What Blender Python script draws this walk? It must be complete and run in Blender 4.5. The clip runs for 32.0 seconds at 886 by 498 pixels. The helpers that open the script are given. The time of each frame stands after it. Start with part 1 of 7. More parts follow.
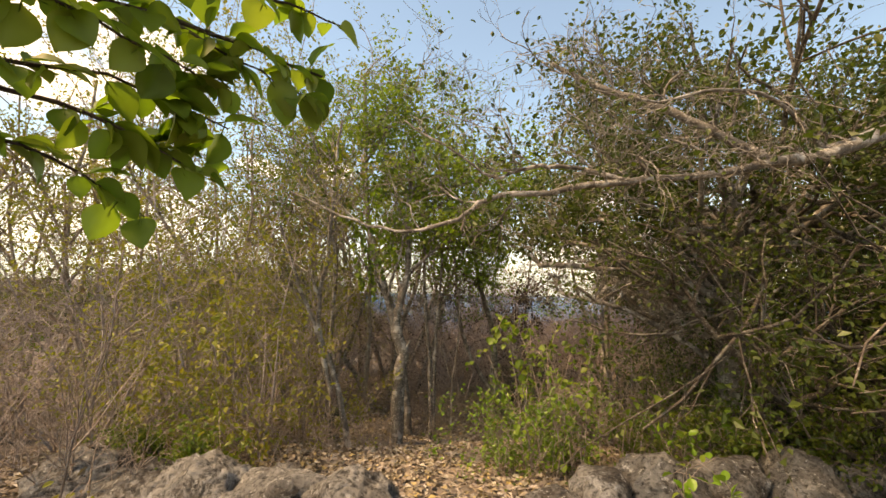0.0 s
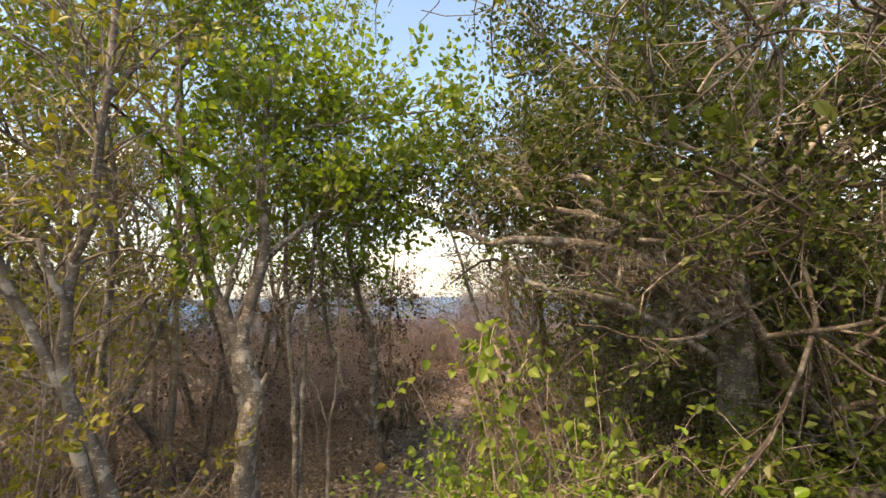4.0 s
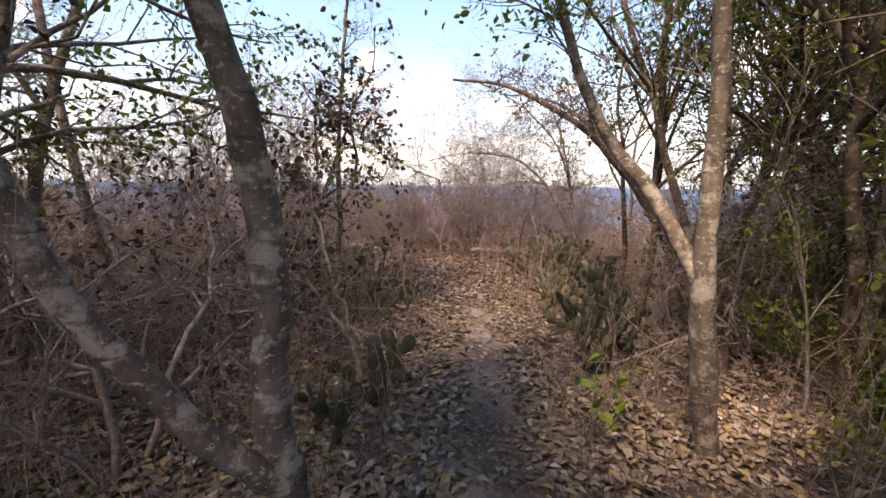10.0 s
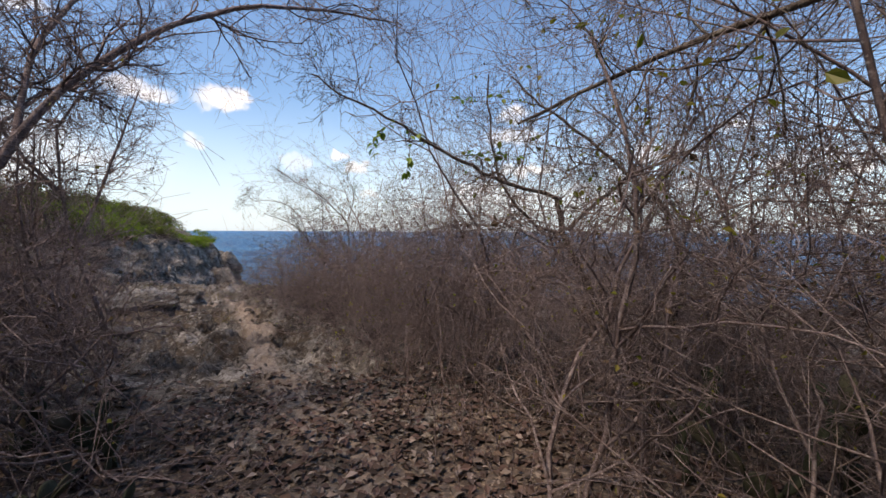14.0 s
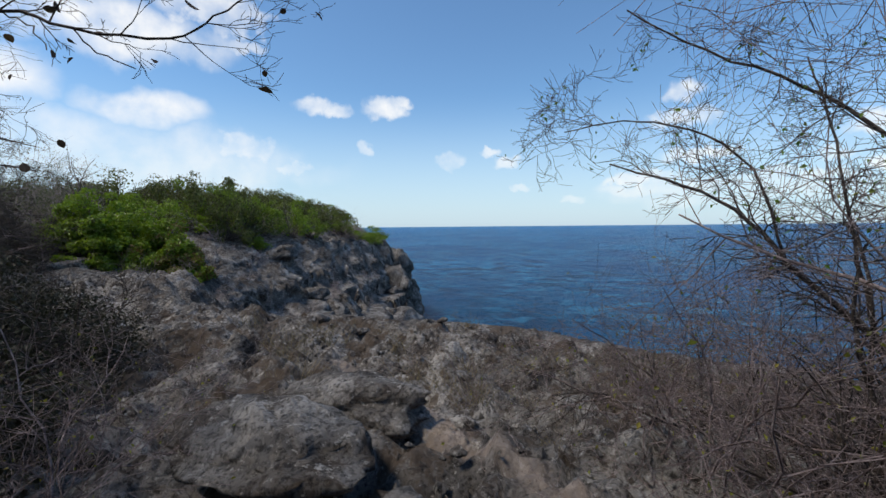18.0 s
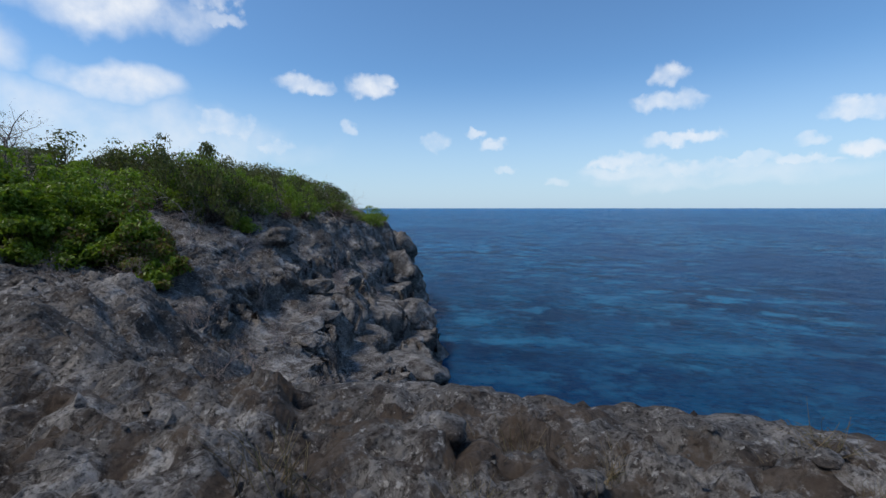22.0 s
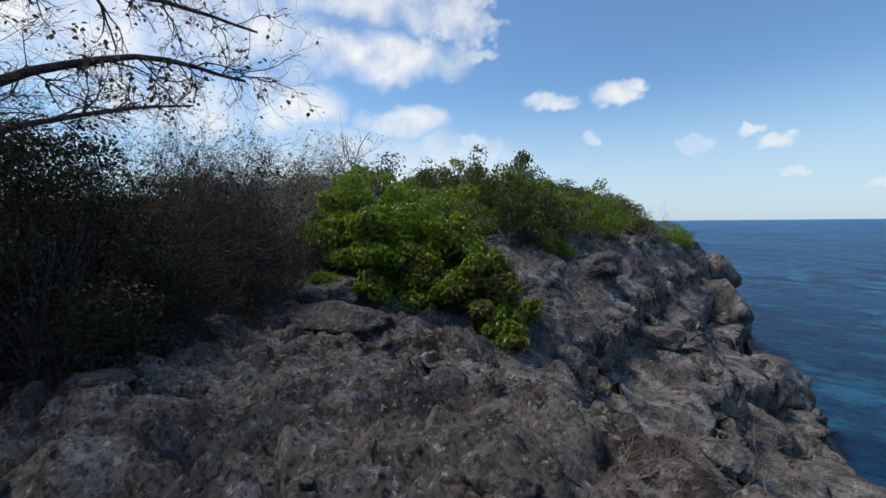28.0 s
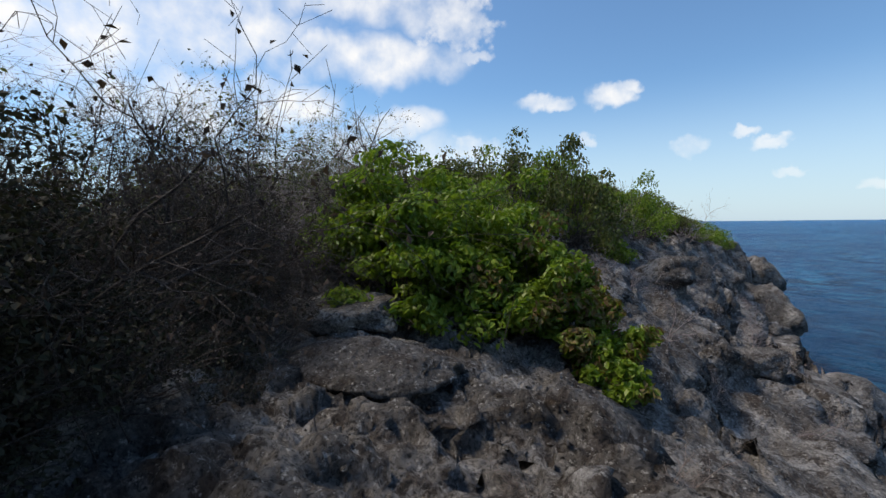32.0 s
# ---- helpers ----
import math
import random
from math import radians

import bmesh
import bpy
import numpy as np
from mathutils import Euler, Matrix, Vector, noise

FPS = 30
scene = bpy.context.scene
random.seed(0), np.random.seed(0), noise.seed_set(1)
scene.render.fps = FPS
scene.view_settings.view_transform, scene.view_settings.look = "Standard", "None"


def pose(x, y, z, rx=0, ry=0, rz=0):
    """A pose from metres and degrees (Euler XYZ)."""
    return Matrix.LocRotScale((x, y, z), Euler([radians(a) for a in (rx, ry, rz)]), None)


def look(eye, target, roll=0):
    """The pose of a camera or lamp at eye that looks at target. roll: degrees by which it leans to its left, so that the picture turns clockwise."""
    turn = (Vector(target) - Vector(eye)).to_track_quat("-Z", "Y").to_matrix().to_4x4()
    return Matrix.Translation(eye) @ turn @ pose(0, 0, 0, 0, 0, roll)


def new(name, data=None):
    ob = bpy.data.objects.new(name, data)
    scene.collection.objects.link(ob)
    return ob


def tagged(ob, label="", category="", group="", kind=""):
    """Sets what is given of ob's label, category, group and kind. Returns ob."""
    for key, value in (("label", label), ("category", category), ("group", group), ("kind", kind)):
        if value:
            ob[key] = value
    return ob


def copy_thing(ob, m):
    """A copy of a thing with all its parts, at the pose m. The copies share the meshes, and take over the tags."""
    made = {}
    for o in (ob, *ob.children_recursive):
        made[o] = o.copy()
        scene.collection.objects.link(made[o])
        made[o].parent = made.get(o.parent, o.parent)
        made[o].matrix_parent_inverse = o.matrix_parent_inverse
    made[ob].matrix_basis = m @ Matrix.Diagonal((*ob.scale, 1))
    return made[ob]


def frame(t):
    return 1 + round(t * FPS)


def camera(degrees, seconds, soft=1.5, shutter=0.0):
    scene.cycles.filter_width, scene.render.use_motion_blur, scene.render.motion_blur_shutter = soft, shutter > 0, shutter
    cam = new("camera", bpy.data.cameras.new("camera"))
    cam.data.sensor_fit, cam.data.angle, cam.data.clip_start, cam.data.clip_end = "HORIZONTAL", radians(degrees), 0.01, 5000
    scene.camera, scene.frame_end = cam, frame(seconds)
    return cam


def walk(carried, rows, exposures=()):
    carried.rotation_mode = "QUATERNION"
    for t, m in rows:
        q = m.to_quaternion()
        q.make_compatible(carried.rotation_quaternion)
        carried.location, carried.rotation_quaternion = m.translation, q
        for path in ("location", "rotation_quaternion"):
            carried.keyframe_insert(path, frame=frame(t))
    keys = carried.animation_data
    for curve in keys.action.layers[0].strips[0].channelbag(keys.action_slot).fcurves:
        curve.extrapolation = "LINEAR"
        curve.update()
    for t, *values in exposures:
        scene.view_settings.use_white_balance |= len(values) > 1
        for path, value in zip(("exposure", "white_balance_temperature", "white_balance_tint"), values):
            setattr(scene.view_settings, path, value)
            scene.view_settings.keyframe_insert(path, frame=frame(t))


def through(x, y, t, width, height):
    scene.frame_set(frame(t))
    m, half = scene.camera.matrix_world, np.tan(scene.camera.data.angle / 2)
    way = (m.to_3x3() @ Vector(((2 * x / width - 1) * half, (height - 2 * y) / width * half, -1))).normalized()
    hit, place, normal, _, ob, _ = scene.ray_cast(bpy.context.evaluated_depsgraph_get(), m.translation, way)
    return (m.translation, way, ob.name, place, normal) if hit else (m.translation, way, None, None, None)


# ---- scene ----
cam = camera(91.84, 32.0)
PATH = [
    (0, (0.000, 0.000, 1.921), (0.000, 1.989, 2.126), 1.28),
    (0.5, (-0.026, 0.304, 1.874), (0.148, 2.288, 2.063), 0.84),
    (1, (-0.014, 0.614, 1.858), (0.403, 2.562, 2.026), 0.22),
    (1.5, (0.022, 0.855, 1.825), (0.659, 2.744, 1.988), -0.32),
    (2, (0.044, 1.139, 1.805), (0.763, 2.995, 1.999), -0.92),
    (2.5, (0.050, 1.472, 1.763), (0.729, 3.336, 2.016), -0.99),
    (4.5, (-0.728, 2.819, 1.874), (0.098, 4.628, 2.080), -0.50),
    (5, (-0.623, 3.337, 1.857), (0.095, 5.194, 2.051), -0.82),
    (5.5, (-0.655, 3.884, 1.742), (-0.016, 5.770, 1.916), -0.41),
    (6, (-0.701, 4.264, 1.710), (-0.087, 6.162, 1.843), -0.48),
    (6.5, (-0.730, 4.626, 1.717), (-0.062, 6.511, 1.746), 0.01),
    (7, (-0.596, 4.851, 1.607), (0.165, 6.699, 1.515), 0.15),
    (7.5, (-0.545, 5.091, 1.529), (0.305, 6.891, 1.342), 0.00),
    (8, (-0.420, 5.438, 1.440), (0.496, 7.199, 1.197), 0.27),
    (8.5, (-0.345, 5.853, 1.349), (0.608, 7.589, 1.076), 0.46),
    (9, (-0.001, 6.289, 1.155), (0.977, 8.009, 0.866), 0.95),
    (9.5, (0.406, 6.748, 1.085), (1.400, 8.458, 0.793), 0.99),
    (10, (0.863, 7.249, 1.057), (1.862, 8.956, 0.760), 0.81),
    (10.5, (1.245, 7.758, 0.984), (2.255, 9.459, 0.690), 0.88),
    (11, (1.714, 8.256, 0.962), (2.730, 9.954, 0.677), 0.58),
    (11.5, (2.318, 9.063, 0.954), (3.363, 10.748, 0.688), 0.70),
    (12, (2.904, 9.897, 0.949), (3.957, 11.585, 0.738), 0.48),
    (12.5, (3.357, 10.841, 0.904), (4.404, 12.537, 0.730), 1.44),
    (13, (3.861, 11.649, 0.880), (4.826, 13.395, 0.741), 1.27),
    (13.5, (4.223, 12.510, 0.928), (4.981, 14.359, 0.848), 2.20),
    (14, (4.591, 13.441, 0.928), (4.999, 15.397, 0.844), 0.28),
    (14.5, (4.673, 14.515, 0.892), (4.756, 16.511, 0.805), 0.03),
    (15, (4.506, 15.490, 0.971), (4.392, 17.484, 0.876), -0.56),
    (15.5, (4.196, 16.408, 1.010), (3.995, 18.395, 0.906), -0.75),
    (17.5, (2.421, 19.448, 0.920), (2.207, 21.434, 0.818), -1.00),
    (18, (2.027, 20.273, 0.896), (1.744, 22.250, 0.789), -0.53),
    (18.5, (1.550, 21.119, 0.898), (1.229, 23.090, 0.780), -0.41),
    (19, (1.127, 21.547, 0.904), (0.767, 23.510, 0.774), -0.24),
    (19.5, (0.801, 21.866, 0.909), (0.381, 23.816, 0.772), -0.48),
    (20, (0.434, 22.331, 0.916), (-0.023, 24.273, 0.775), -0.54),
    (20.5, (0.097, 22.936, 0.914), (-0.364, 24.877, 0.771), -0.38),
    (21, (-0.147, 23.484, 0.913), (-0.562, 25.435, 0.772), -0.40),
    (21.5, (-0.450, 23.834, 0.856), (-0.774, 25.801, 0.696), -0.14),
    (22, (-0.691, 24.254, 0.806), (-0.902, 26.233, 0.614), -0.03),
    (22.5, (-0.972, 24.781, 0.765), (-1.053, 26.767, 0.541), 0.22),
    (23, (-1.342, 25.292, 0.596), (-1.323, 27.275, 0.334), 0.60),
    (23.5, (-1.908, 25.765, 0.584), (-1.810, 27.736, 0.262), 0.80),
    (24, (-2.304, 26.276, 0.617), (-2.103, 28.218, 0.183), 0.72),
    (24.5, (-2.632, 26.589, 0.673), (-2.257, 28.456, 0.063), 0.96),
    (26.5, (-4.270, 26.915, 0.937), (-3.976, 28.790, 0.308), 0.79),
    (27, (-4.701, 27.115, 0.992), (-4.991, 29.055, 0.603), -0.11),
    (27.5, (-5.354, 27.365, 1.087), (-6.199, 29.165, 0.876), -0.38),
    (28, (-5.884, 27.623, 1.061), (-7.091, 29.213, 0.935), -0.56),
    (28.5, (-6.309, 27.863, 1.021), (-7.579, 29.405, 0.922), -0.67),
    (29, (-6.737, 28.170, 0.995), (-7.793, 29.866, 0.901), -0.79),
    (29.5, (-7.002, 28.360, 0.973), (-7.755, 30.210, 0.860), -0.63),
    (30, (-7.082, 28.406, 0.996), (-7.651, 30.318, 0.851), -0.63),
    (30.5, (-7.143, 28.491, 0.989), (-7.761, 30.387, 0.838), -0.37),
    (31, (-7.483, 28.688, 0.988), (-8.358, 30.482, 0.859), -0.49),
    (31.5, (-7.979, 28.910, 0.956), (-9.071, 30.581, 0.841), -0.61),
    (32, (-8.558, 29.170, 0.960), (-9.751, 30.771, 0.839), -0.60),
]
EXPOSURES = [(0, 1.36, 16500, 19), (2, 1.5, 14600, 19), (5, 1.8, 12800, 20), (7, 1.92, 12000, 24), (8, 1.9, 11200, 26), (10, 1.62, 9900, 28), (11.5, 1.15, 9300, 26), (13, 0.65, 8700, 21), (15.5, 0.45, 8200, 19), (17.5, 0.15, 7400, 11), (19, -0.1, 6800, 10), (23, -0.15, 6600, 10), (26.5, 0.0, 6900, 10), (28, -0.05, 7100, 11), (30, -0.08, 7100, 11), (32, 0.05, 7300, 11)]
walk(cam, [(t, look(eye, target, roll)) for t, eye, target, roll in PATH], EXPOSURES)

# ---- world, sun ----
SUN_EL, SUN_AZ = radians(58), radians(244)   # azimuth clockwise from +y
world = bpy.data.worlds.new("sky")
scene.world = world
world.use_nodes = True


def build_sky():
    nt = world.node_tree
    N, L = nt.nodes, nt.links
    N.clear()
    out = N.new("ShaderNodeOutputWorld")
    bg = N.new("ShaderNodeBackground")
    bg.inputs["Strength"].default_value = 0.14
    sky = N.new("ShaderNodeTexSky")
    sky.sky_type, sky.sun_disc = "NISHITA", False
    sky.sun_elevation, sky.sun_rotation = SUN_EL, SUN_AZ
    sky.air_density, sky.dust_density, sky.ozone_density = 1.0, 0.6, 2.0
    tc = N.new("ShaderNodeTexCoord")
    # broken cumulus: stretched noise in view direction, thicker to the west
    sep = N.new("ShaderNodeSeparateXYZ")
    L.new(tc.outputs["Generated"], sep.inputs[0])
    def wobble(scale, detail):
        nz = N.new("ShaderNodeTexNoise")
        nz.inputs["Scale"].default_value, nz.inputs["Detail"].default_value = scale, detail
        L.new(tc.outputs["Generated"], nz.inputs["Vector"])
        sb = N.new("ShaderNodeVectorMath"); sb.operation = "SUBTRACT"
        L.new(nz.outputs["Color"], sb.inputs[0]); sb.inputs[1].default_value = (0.5, 0.5, 0.5)
        return sb.outputs[0]
    coarse, fine = wobble(9.0, 5.0), wobble(34.0, 6.0)
    total = None
    for az, el, w, h, k, cover in CLOUDS:
        a, e = radians(az), radians(el)
        c = (-math.sin(a) * math.cos(e), math.cos(a) * math.cos(e), math.sin(e))
        rt = (math.cos(a), math.sin(a), 0)
        upv = Vector(rt).cross(Vector(c))
        dv = N.new("ShaderNodeVectorMath"); dv.operation = "SUBTRACT"
        L.new(tc.outputs["Generated"], dv.inputs[0]); dv.inputs[1].default_value = c
        ad = N.new("ShaderNodeVectorMath"); ad.operation = "MULTIPLY_ADD"
        L.new(coarse if w > 5 else fine, ad.inputs[0])
        ad.inputs[1].default_value = (1.5 * k, 1.5 * k, 1.5 * k)
        L.new(dv.outputs[0], ad.inputs[2])
        d1 = N.new("ShaderNodeVectorMath"); d1.operation = "DOT_PRODUCT"
        L.new(ad.outputs[0], d1.inputs[0]); d1.inputs[1].default_value = Vector(rt) / radians(w)
        d2 = N.new("ShaderNodeVectorMath"); d2.operation = "DOT_PRODUCT"
        L.new(ad.outputs[0], d2.inputs[0]); d2.inputs[1].default_value = upv / radians(h)
        p1 = N.new("ShaderNodeMath"); p1.operation = "MULTIPLY"
        L.new(d1.outputs["Value"], p1.inputs[0]); L.new(d1.outputs["Value"], p1.inputs[1])
        p2 = N.new("ShaderNodeMath"); p2.operation = "MULTIPLY_ADD"
        L.new(d2.outputs["Value"], p2.inputs[0]); L.new(d2.outputs["Value"], p2.inputs[1]); L.new(p1.outputs[0], p2.inputs[2])
        mr = N.new("ShaderNodeMapRange"); mr.interpolation_type = "SMOOTHSTEP"
        L.new(p2.outputs[0], mr.inputs["Value"])
        mr.inputs["From Min"].default_value, mr.inputs["From Max"].default_value = 1.35, 0.1
        mr.inputs["To Max"].default_value = cover
        if total is None:
            total = mr.outputs[0]
        else:
            mx = N.new("ShaderNodeMath"); mx.operation = "MAXIMUM"
            L.new(total, mx.inputs[0]); L.new(mr.outputs[0], mx.inputs[1])
            total = mx.outputs[0]
    # soft billows inside the clouds
    bil = N.new("ShaderNodeTexNoise")
    bil.inputs["Scale"].default_value, bil.inputs["Detail"].default_value, bil.inputs["Roughness"].default_value = 14.0, 5.0, 0.55
    L.new(tc.outputs["Generated"], bil.inputs["Vector"])
    br = N.new("ShaderNodeMapRange")
    br.inputs["From Min"].default_value, br.inputs["From Max"].default_value = 0.3, 0.65
    br.inputs["To Min"].default_value, br.inputs["To Max"].default_value = 0.25, 0.95
    L.new(bil.outputs["Fac"], br.inputs["Value"])
    m1 = N.new("ShaderNodeMath"); m1.operation = "MULTIPLY"
    L.new(total, m1.inputs[0]); L.new(br.outputs[0], m1.inputs[1])
    # pale haze band over the horizon
    hz = N.new("ShaderNodeMapRange"); hz.interpolation_type = "SMOOTHSTEP"
    hz.inputs["From Min"].default_value, hz.inputs["From Max"].default_value = 0.30, 0.0
    hz.inputs["To Max"].default_value = 0.75
    L.new(sep.outputs["Z"], hz.inputs["Value"])
    mh = N.new("ShaderNodeMix"); mh.data_type = "RGBA"
    L.new(hz.outputs[0], mh.inputs["Factor"])
    tint = N.new("ShaderNodeMix"); tint.data_type = "RGBA"; tint.blend_type = "MULTIPLY"
    tint.inputs["Factor"].default_value = 1.0
    L.new(sky.outputs[0], tint.inputs["A"]); tint.inputs["B"].default_value = (0.70, 1.0, 1.22, 1)
    L.new(tint.outputs["Result"], mh.inputs["A"])
    mh.inputs["B"].default_value = (4.1, 5.4, 6.9, 1)
    mc = N.new("ShaderNodeMix"); mc.data_type = "RGBA"
    L.new(m1.outputs[0], mc.inputs["Factor"])
    L.new(mh.outputs["Result"], mc.inputs["A"])
    mc.inputs["B"].default_value = (6.7, 7.1, 7.7, 1)
    L.new(mc.outputs["Result"], bg.inputs["Color"])
    L.new(bg.outputs[0], out.inputs[0])


# cumulus: azimuth to the left of +y, elevation, half width, half height (degrees), raggedness, cover
CLOUDS = [
    (24.4, 15.0, 2.3, 1.3, 0.03, 1), (21.8, 14.6, 2.4, 0.9, 0.03, 0.9), (15.4, 15.0, 2.7, 1.5, 0.03, 1), (14.0, 15.8, 1.8, 0.9, 0.03, 0.9), (6.9, 8.4, 2.0, 1.2, 0.03, 0.95), (1.7, 9.6, 1.4, 0.7, 0.03, 0.85), (-0.2, 8.2, 1.6, 0.7, 0.03, 0.8),
    (-20.9, 14.9, 2.1, 1.1, 0.03, 1), (-21.1, 12.2, 3.7, 1.1, 0.03, 1), (-22.7, 7.9, 4.2, 0.9, 0.04, 0.85), (-16.5, 5.4, 4.8, 1.0, 0.04, 0.8), (-17.5, 4.0, 6.0, 0.9, 0.05, 0.6), (-24.0, 4.4, 3.9, 1.0, 0.04, 0.7),
    (44.0, 20.0, 10.0, 3.0, 0.08, 1), (42.6, 13.0, 6.2, 2.1, 0.06, 0.95), (56.0, 14.2, 6.2, 3.6, 0.08, 0.95), (32.6, 20.4, 2.4, 1.0, 0.04, 0.7), (32.4, 9.4, 3.4, 1.7, 0.05, 0.85), (27.3, 7.5, 2.6, 0.9, 0.04, 0.7), (18.2, 10.1, 1.0, 0.9, 0.03, 0.8),
    (53.0, 20.6, 6.0, 1.8, 0.08, 0.9), (35.0, 24.6, 5.0, 3.6, 0.10, 0.95), (46.0, 27.0, 10.0, 4.0, 0.10, 0.95), (62.0, 22.0, 10.0, 5.0, 0.12, 0.95), (70.0, 13.0, 9.0, 4.0, 0.10, 0.9),
    (-38.6, 9.4, 3.9, 1.2, 0.04, 1), (-33.9, 6.8, 1.4, 0.7, 0.03, 0.85), (-38.3, 5.6, 2.0, 0.8, 0.03, 0.85), (-42.6, 5.3, 2.1, 0.8, 0.03, 0.8), (-33.5, 4.8, 2.6, 0.6, 0.04, 0.7), (-46.5, 11.6, 2.6, 0.8, 0.04, 0.9), (-29.0, 5.0, 2.6, 0.6, 0.04, 0.6), (-53.0, 7.0, 5.0, 1.4, 0.06, 0.85),
    (-2.2, 4.9, 1.4, 0.5, 0.03, 0.5), (-8.6, 3.3, 1.5, 0.6, 0.03, 0.5), (45.0, 8.0, 22.0, 4.0, 0.10, 0.55), (-26.0, 3.6, 14.0, 1.4, 0.06, 0.4), (80.0, 20.0, 14.0, 7.0, 0.16, 1),
    (-70.0, 14.0, 9.0, 3.0, 0.10, 1), (120.0, 26.0, 20.0, 8.0, 0.16, 1), (-120.0, 18.0, 16.0, 5.0, 0.14, 1), (170.0, 22.0, 18.0, 6.0, 0.14, 1),
]
build_sky()
sun = new("sun", bpy.data.lights.new("sun", "SUN"))
sun.data.energy, sun.data.angle, sun.data.color = 2.9, radians(12.0), (1.0, 0.93, 0.83)
sun.matrix_world = look((0, 0, 60), Vector((0, 0, 60)) - Vector((math.sin(SUN_AZ) * math.cos(SUN_EL), math.cos(SUN_AZ) * math.cos(SUN_EL), math.sin(SUN_EL))))

# ---- materials ----


class Mat:
    """A small builder of node materials."""

    def __init__(self, name):
        self.m = bpy.data.materials.new(name)
        self.m.use_nodes = True
        self.N, self.L = self.m.node_tree.nodes, self.m.node_tree.links
        self.b = self.N["Principled BSDF"]
        self.co = self.N.new("ShaderNodeTexCoord").outputs["Object"]

    def noise(self, scale, detail=4.0, rough=0.55, vec=None, stretch=None):
        n = self.N.new("ShaderNodeTexNoise")
        n.inputs["Scale"].default_value, n.inputs["Detail"].default_value, n.inputs["Roughness"].default_value = scale, detail, rough
        v = vec or self.co
        if stretch:
            mp = self.N.new("ShaderNodeMapping")
            mp.inputs["Scale"].default_value = stretch
            self.L.new(v, mp.inputs["Vector"])
            v = mp.outputs[0]
        self.L.new(v, n.inputs["Vector"])
        return n.outputs["Fac"]

    def voro(self, scale, feature="F1", vec=None):
        n = self.N.new("ShaderNodeTexVoronoi")
        n.feature = feature
        n.inputs["Scale"].default_value = scale
        self.L.new(vec or self.co, n.inputs["Vector"])
        return n.outputs["Distance"]

    def ramp(self, fac, *stops):
        r = self.N.new("ShaderNodeValToRGB")
        e = r.color_ramp.elements
        while len(e) < len(stops):
            e.new(0.5)
        for el, (p, c) in zip(e, stops):
            el.position, el.color = p, (*c, 1) if len(c) == 3 else c
        self.L.new(fac, r.inputs[0])
        return r.outputs[0]

    def span(self, v, a, b, lo=0.0, hi=1.0):
        n = self.N.new("ShaderNodeMapRange")
        n.inputs["From Min"].default_value, n.inputs["From Max"].default_value = a, b
        n.inputs["To Min"].default_value, n.inputs["To Max"].default_value = lo, hi
        self.L.new(v, n.inputs["Value"])
        return n.outputs[0]

    def math(self, op, a, b):
        n = self.N.new("ShaderNodeMath")
        n.operation = op
        for i, v in enumerate((a, b)):
            if isinstance(v, (int, float)):
                n.inputs[i].default_value = v
            else:
                self.L.new(v, n.inputs[i])
        return n.outputs[0]

    def mix(self, fac, a, b, mode="MIX"):
        n = self.N.new("ShaderNodeMix")
        n.data_type, n.blend_type = "RGBA", mode
        for key, v in (("Factor", fac), ("A", a), ("B", b)):
            if isinstance(v, tuple):
                n.inputs[key].default_value = (*v, 1)
            elif isinstance(v, (int, float)):
                n.inputs[key].default_value = v
            else:
                self.L.new(v, n.inputs[key])
        return n.outputs["Result"]

    def attr(self, name):
        n = self.N.new("ShaderNodeAttribute")
        n.attribute_name = name
        return n.outputs["Fac"]

    def island(self):
        return self.N.new("ShaderNodeNewGeometry").outputs["Random Per Island"]

    def rand(self):
        return self.N.new("ShaderNodeObjectInfo").outputs["Random"]

    def pos(self):
        return self.N.new("ShaderNodeNewGeometry").outputs["Position"]

    def warped(self, p, amount):
        n = self.N.new("ShaderNodeTexNoise")
        n.inputs["Scale"].default_value = 6.0
        self.L.new(p, n.inputs["Vector"])
        a = self.N.new("ShaderNodeVectorMath")
        a.operation = "MULTIPLY_ADD"
        self.L.new(n.outputs["Color"], a.inputs[0])
        a.inputs[1].default_value = (amount, amount, amount)
        self.L.new(p, a.inputs[2])
        return a.outputs[0]

    def bump(self, h, strength=0.5, dist=0.02, chain=None):
        n = self.N.new("ShaderNodeBump")
        n.inputs["Strength"].default_value, n.inputs["Distance"].default_value = strength, dist
        self.L.new(h, n.inputs["Height"])
        if chain:
            self.L.new(chain, n.inputs["Normal"])
        return n.outputs[0]

    def done(self, color=None, rough=0.8, normal=None, spec=0.3, metal=0.0):
        for key, v in (("Base Color", color), ("Roughness", rough), ("Normal", normal), ("Specular IOR Level", spec), ("Metallic", metal)):
            if v is None:
                continue
            if isinstance(v, tuple):
                self.b.inputs[key].default_value = (*v, 1)
            elif isinstance(v, (int, float)):
                self.b.inputs[key].default_value = v
            else:
                self.L.new(v, self.b.inputs[key])
        return self.m


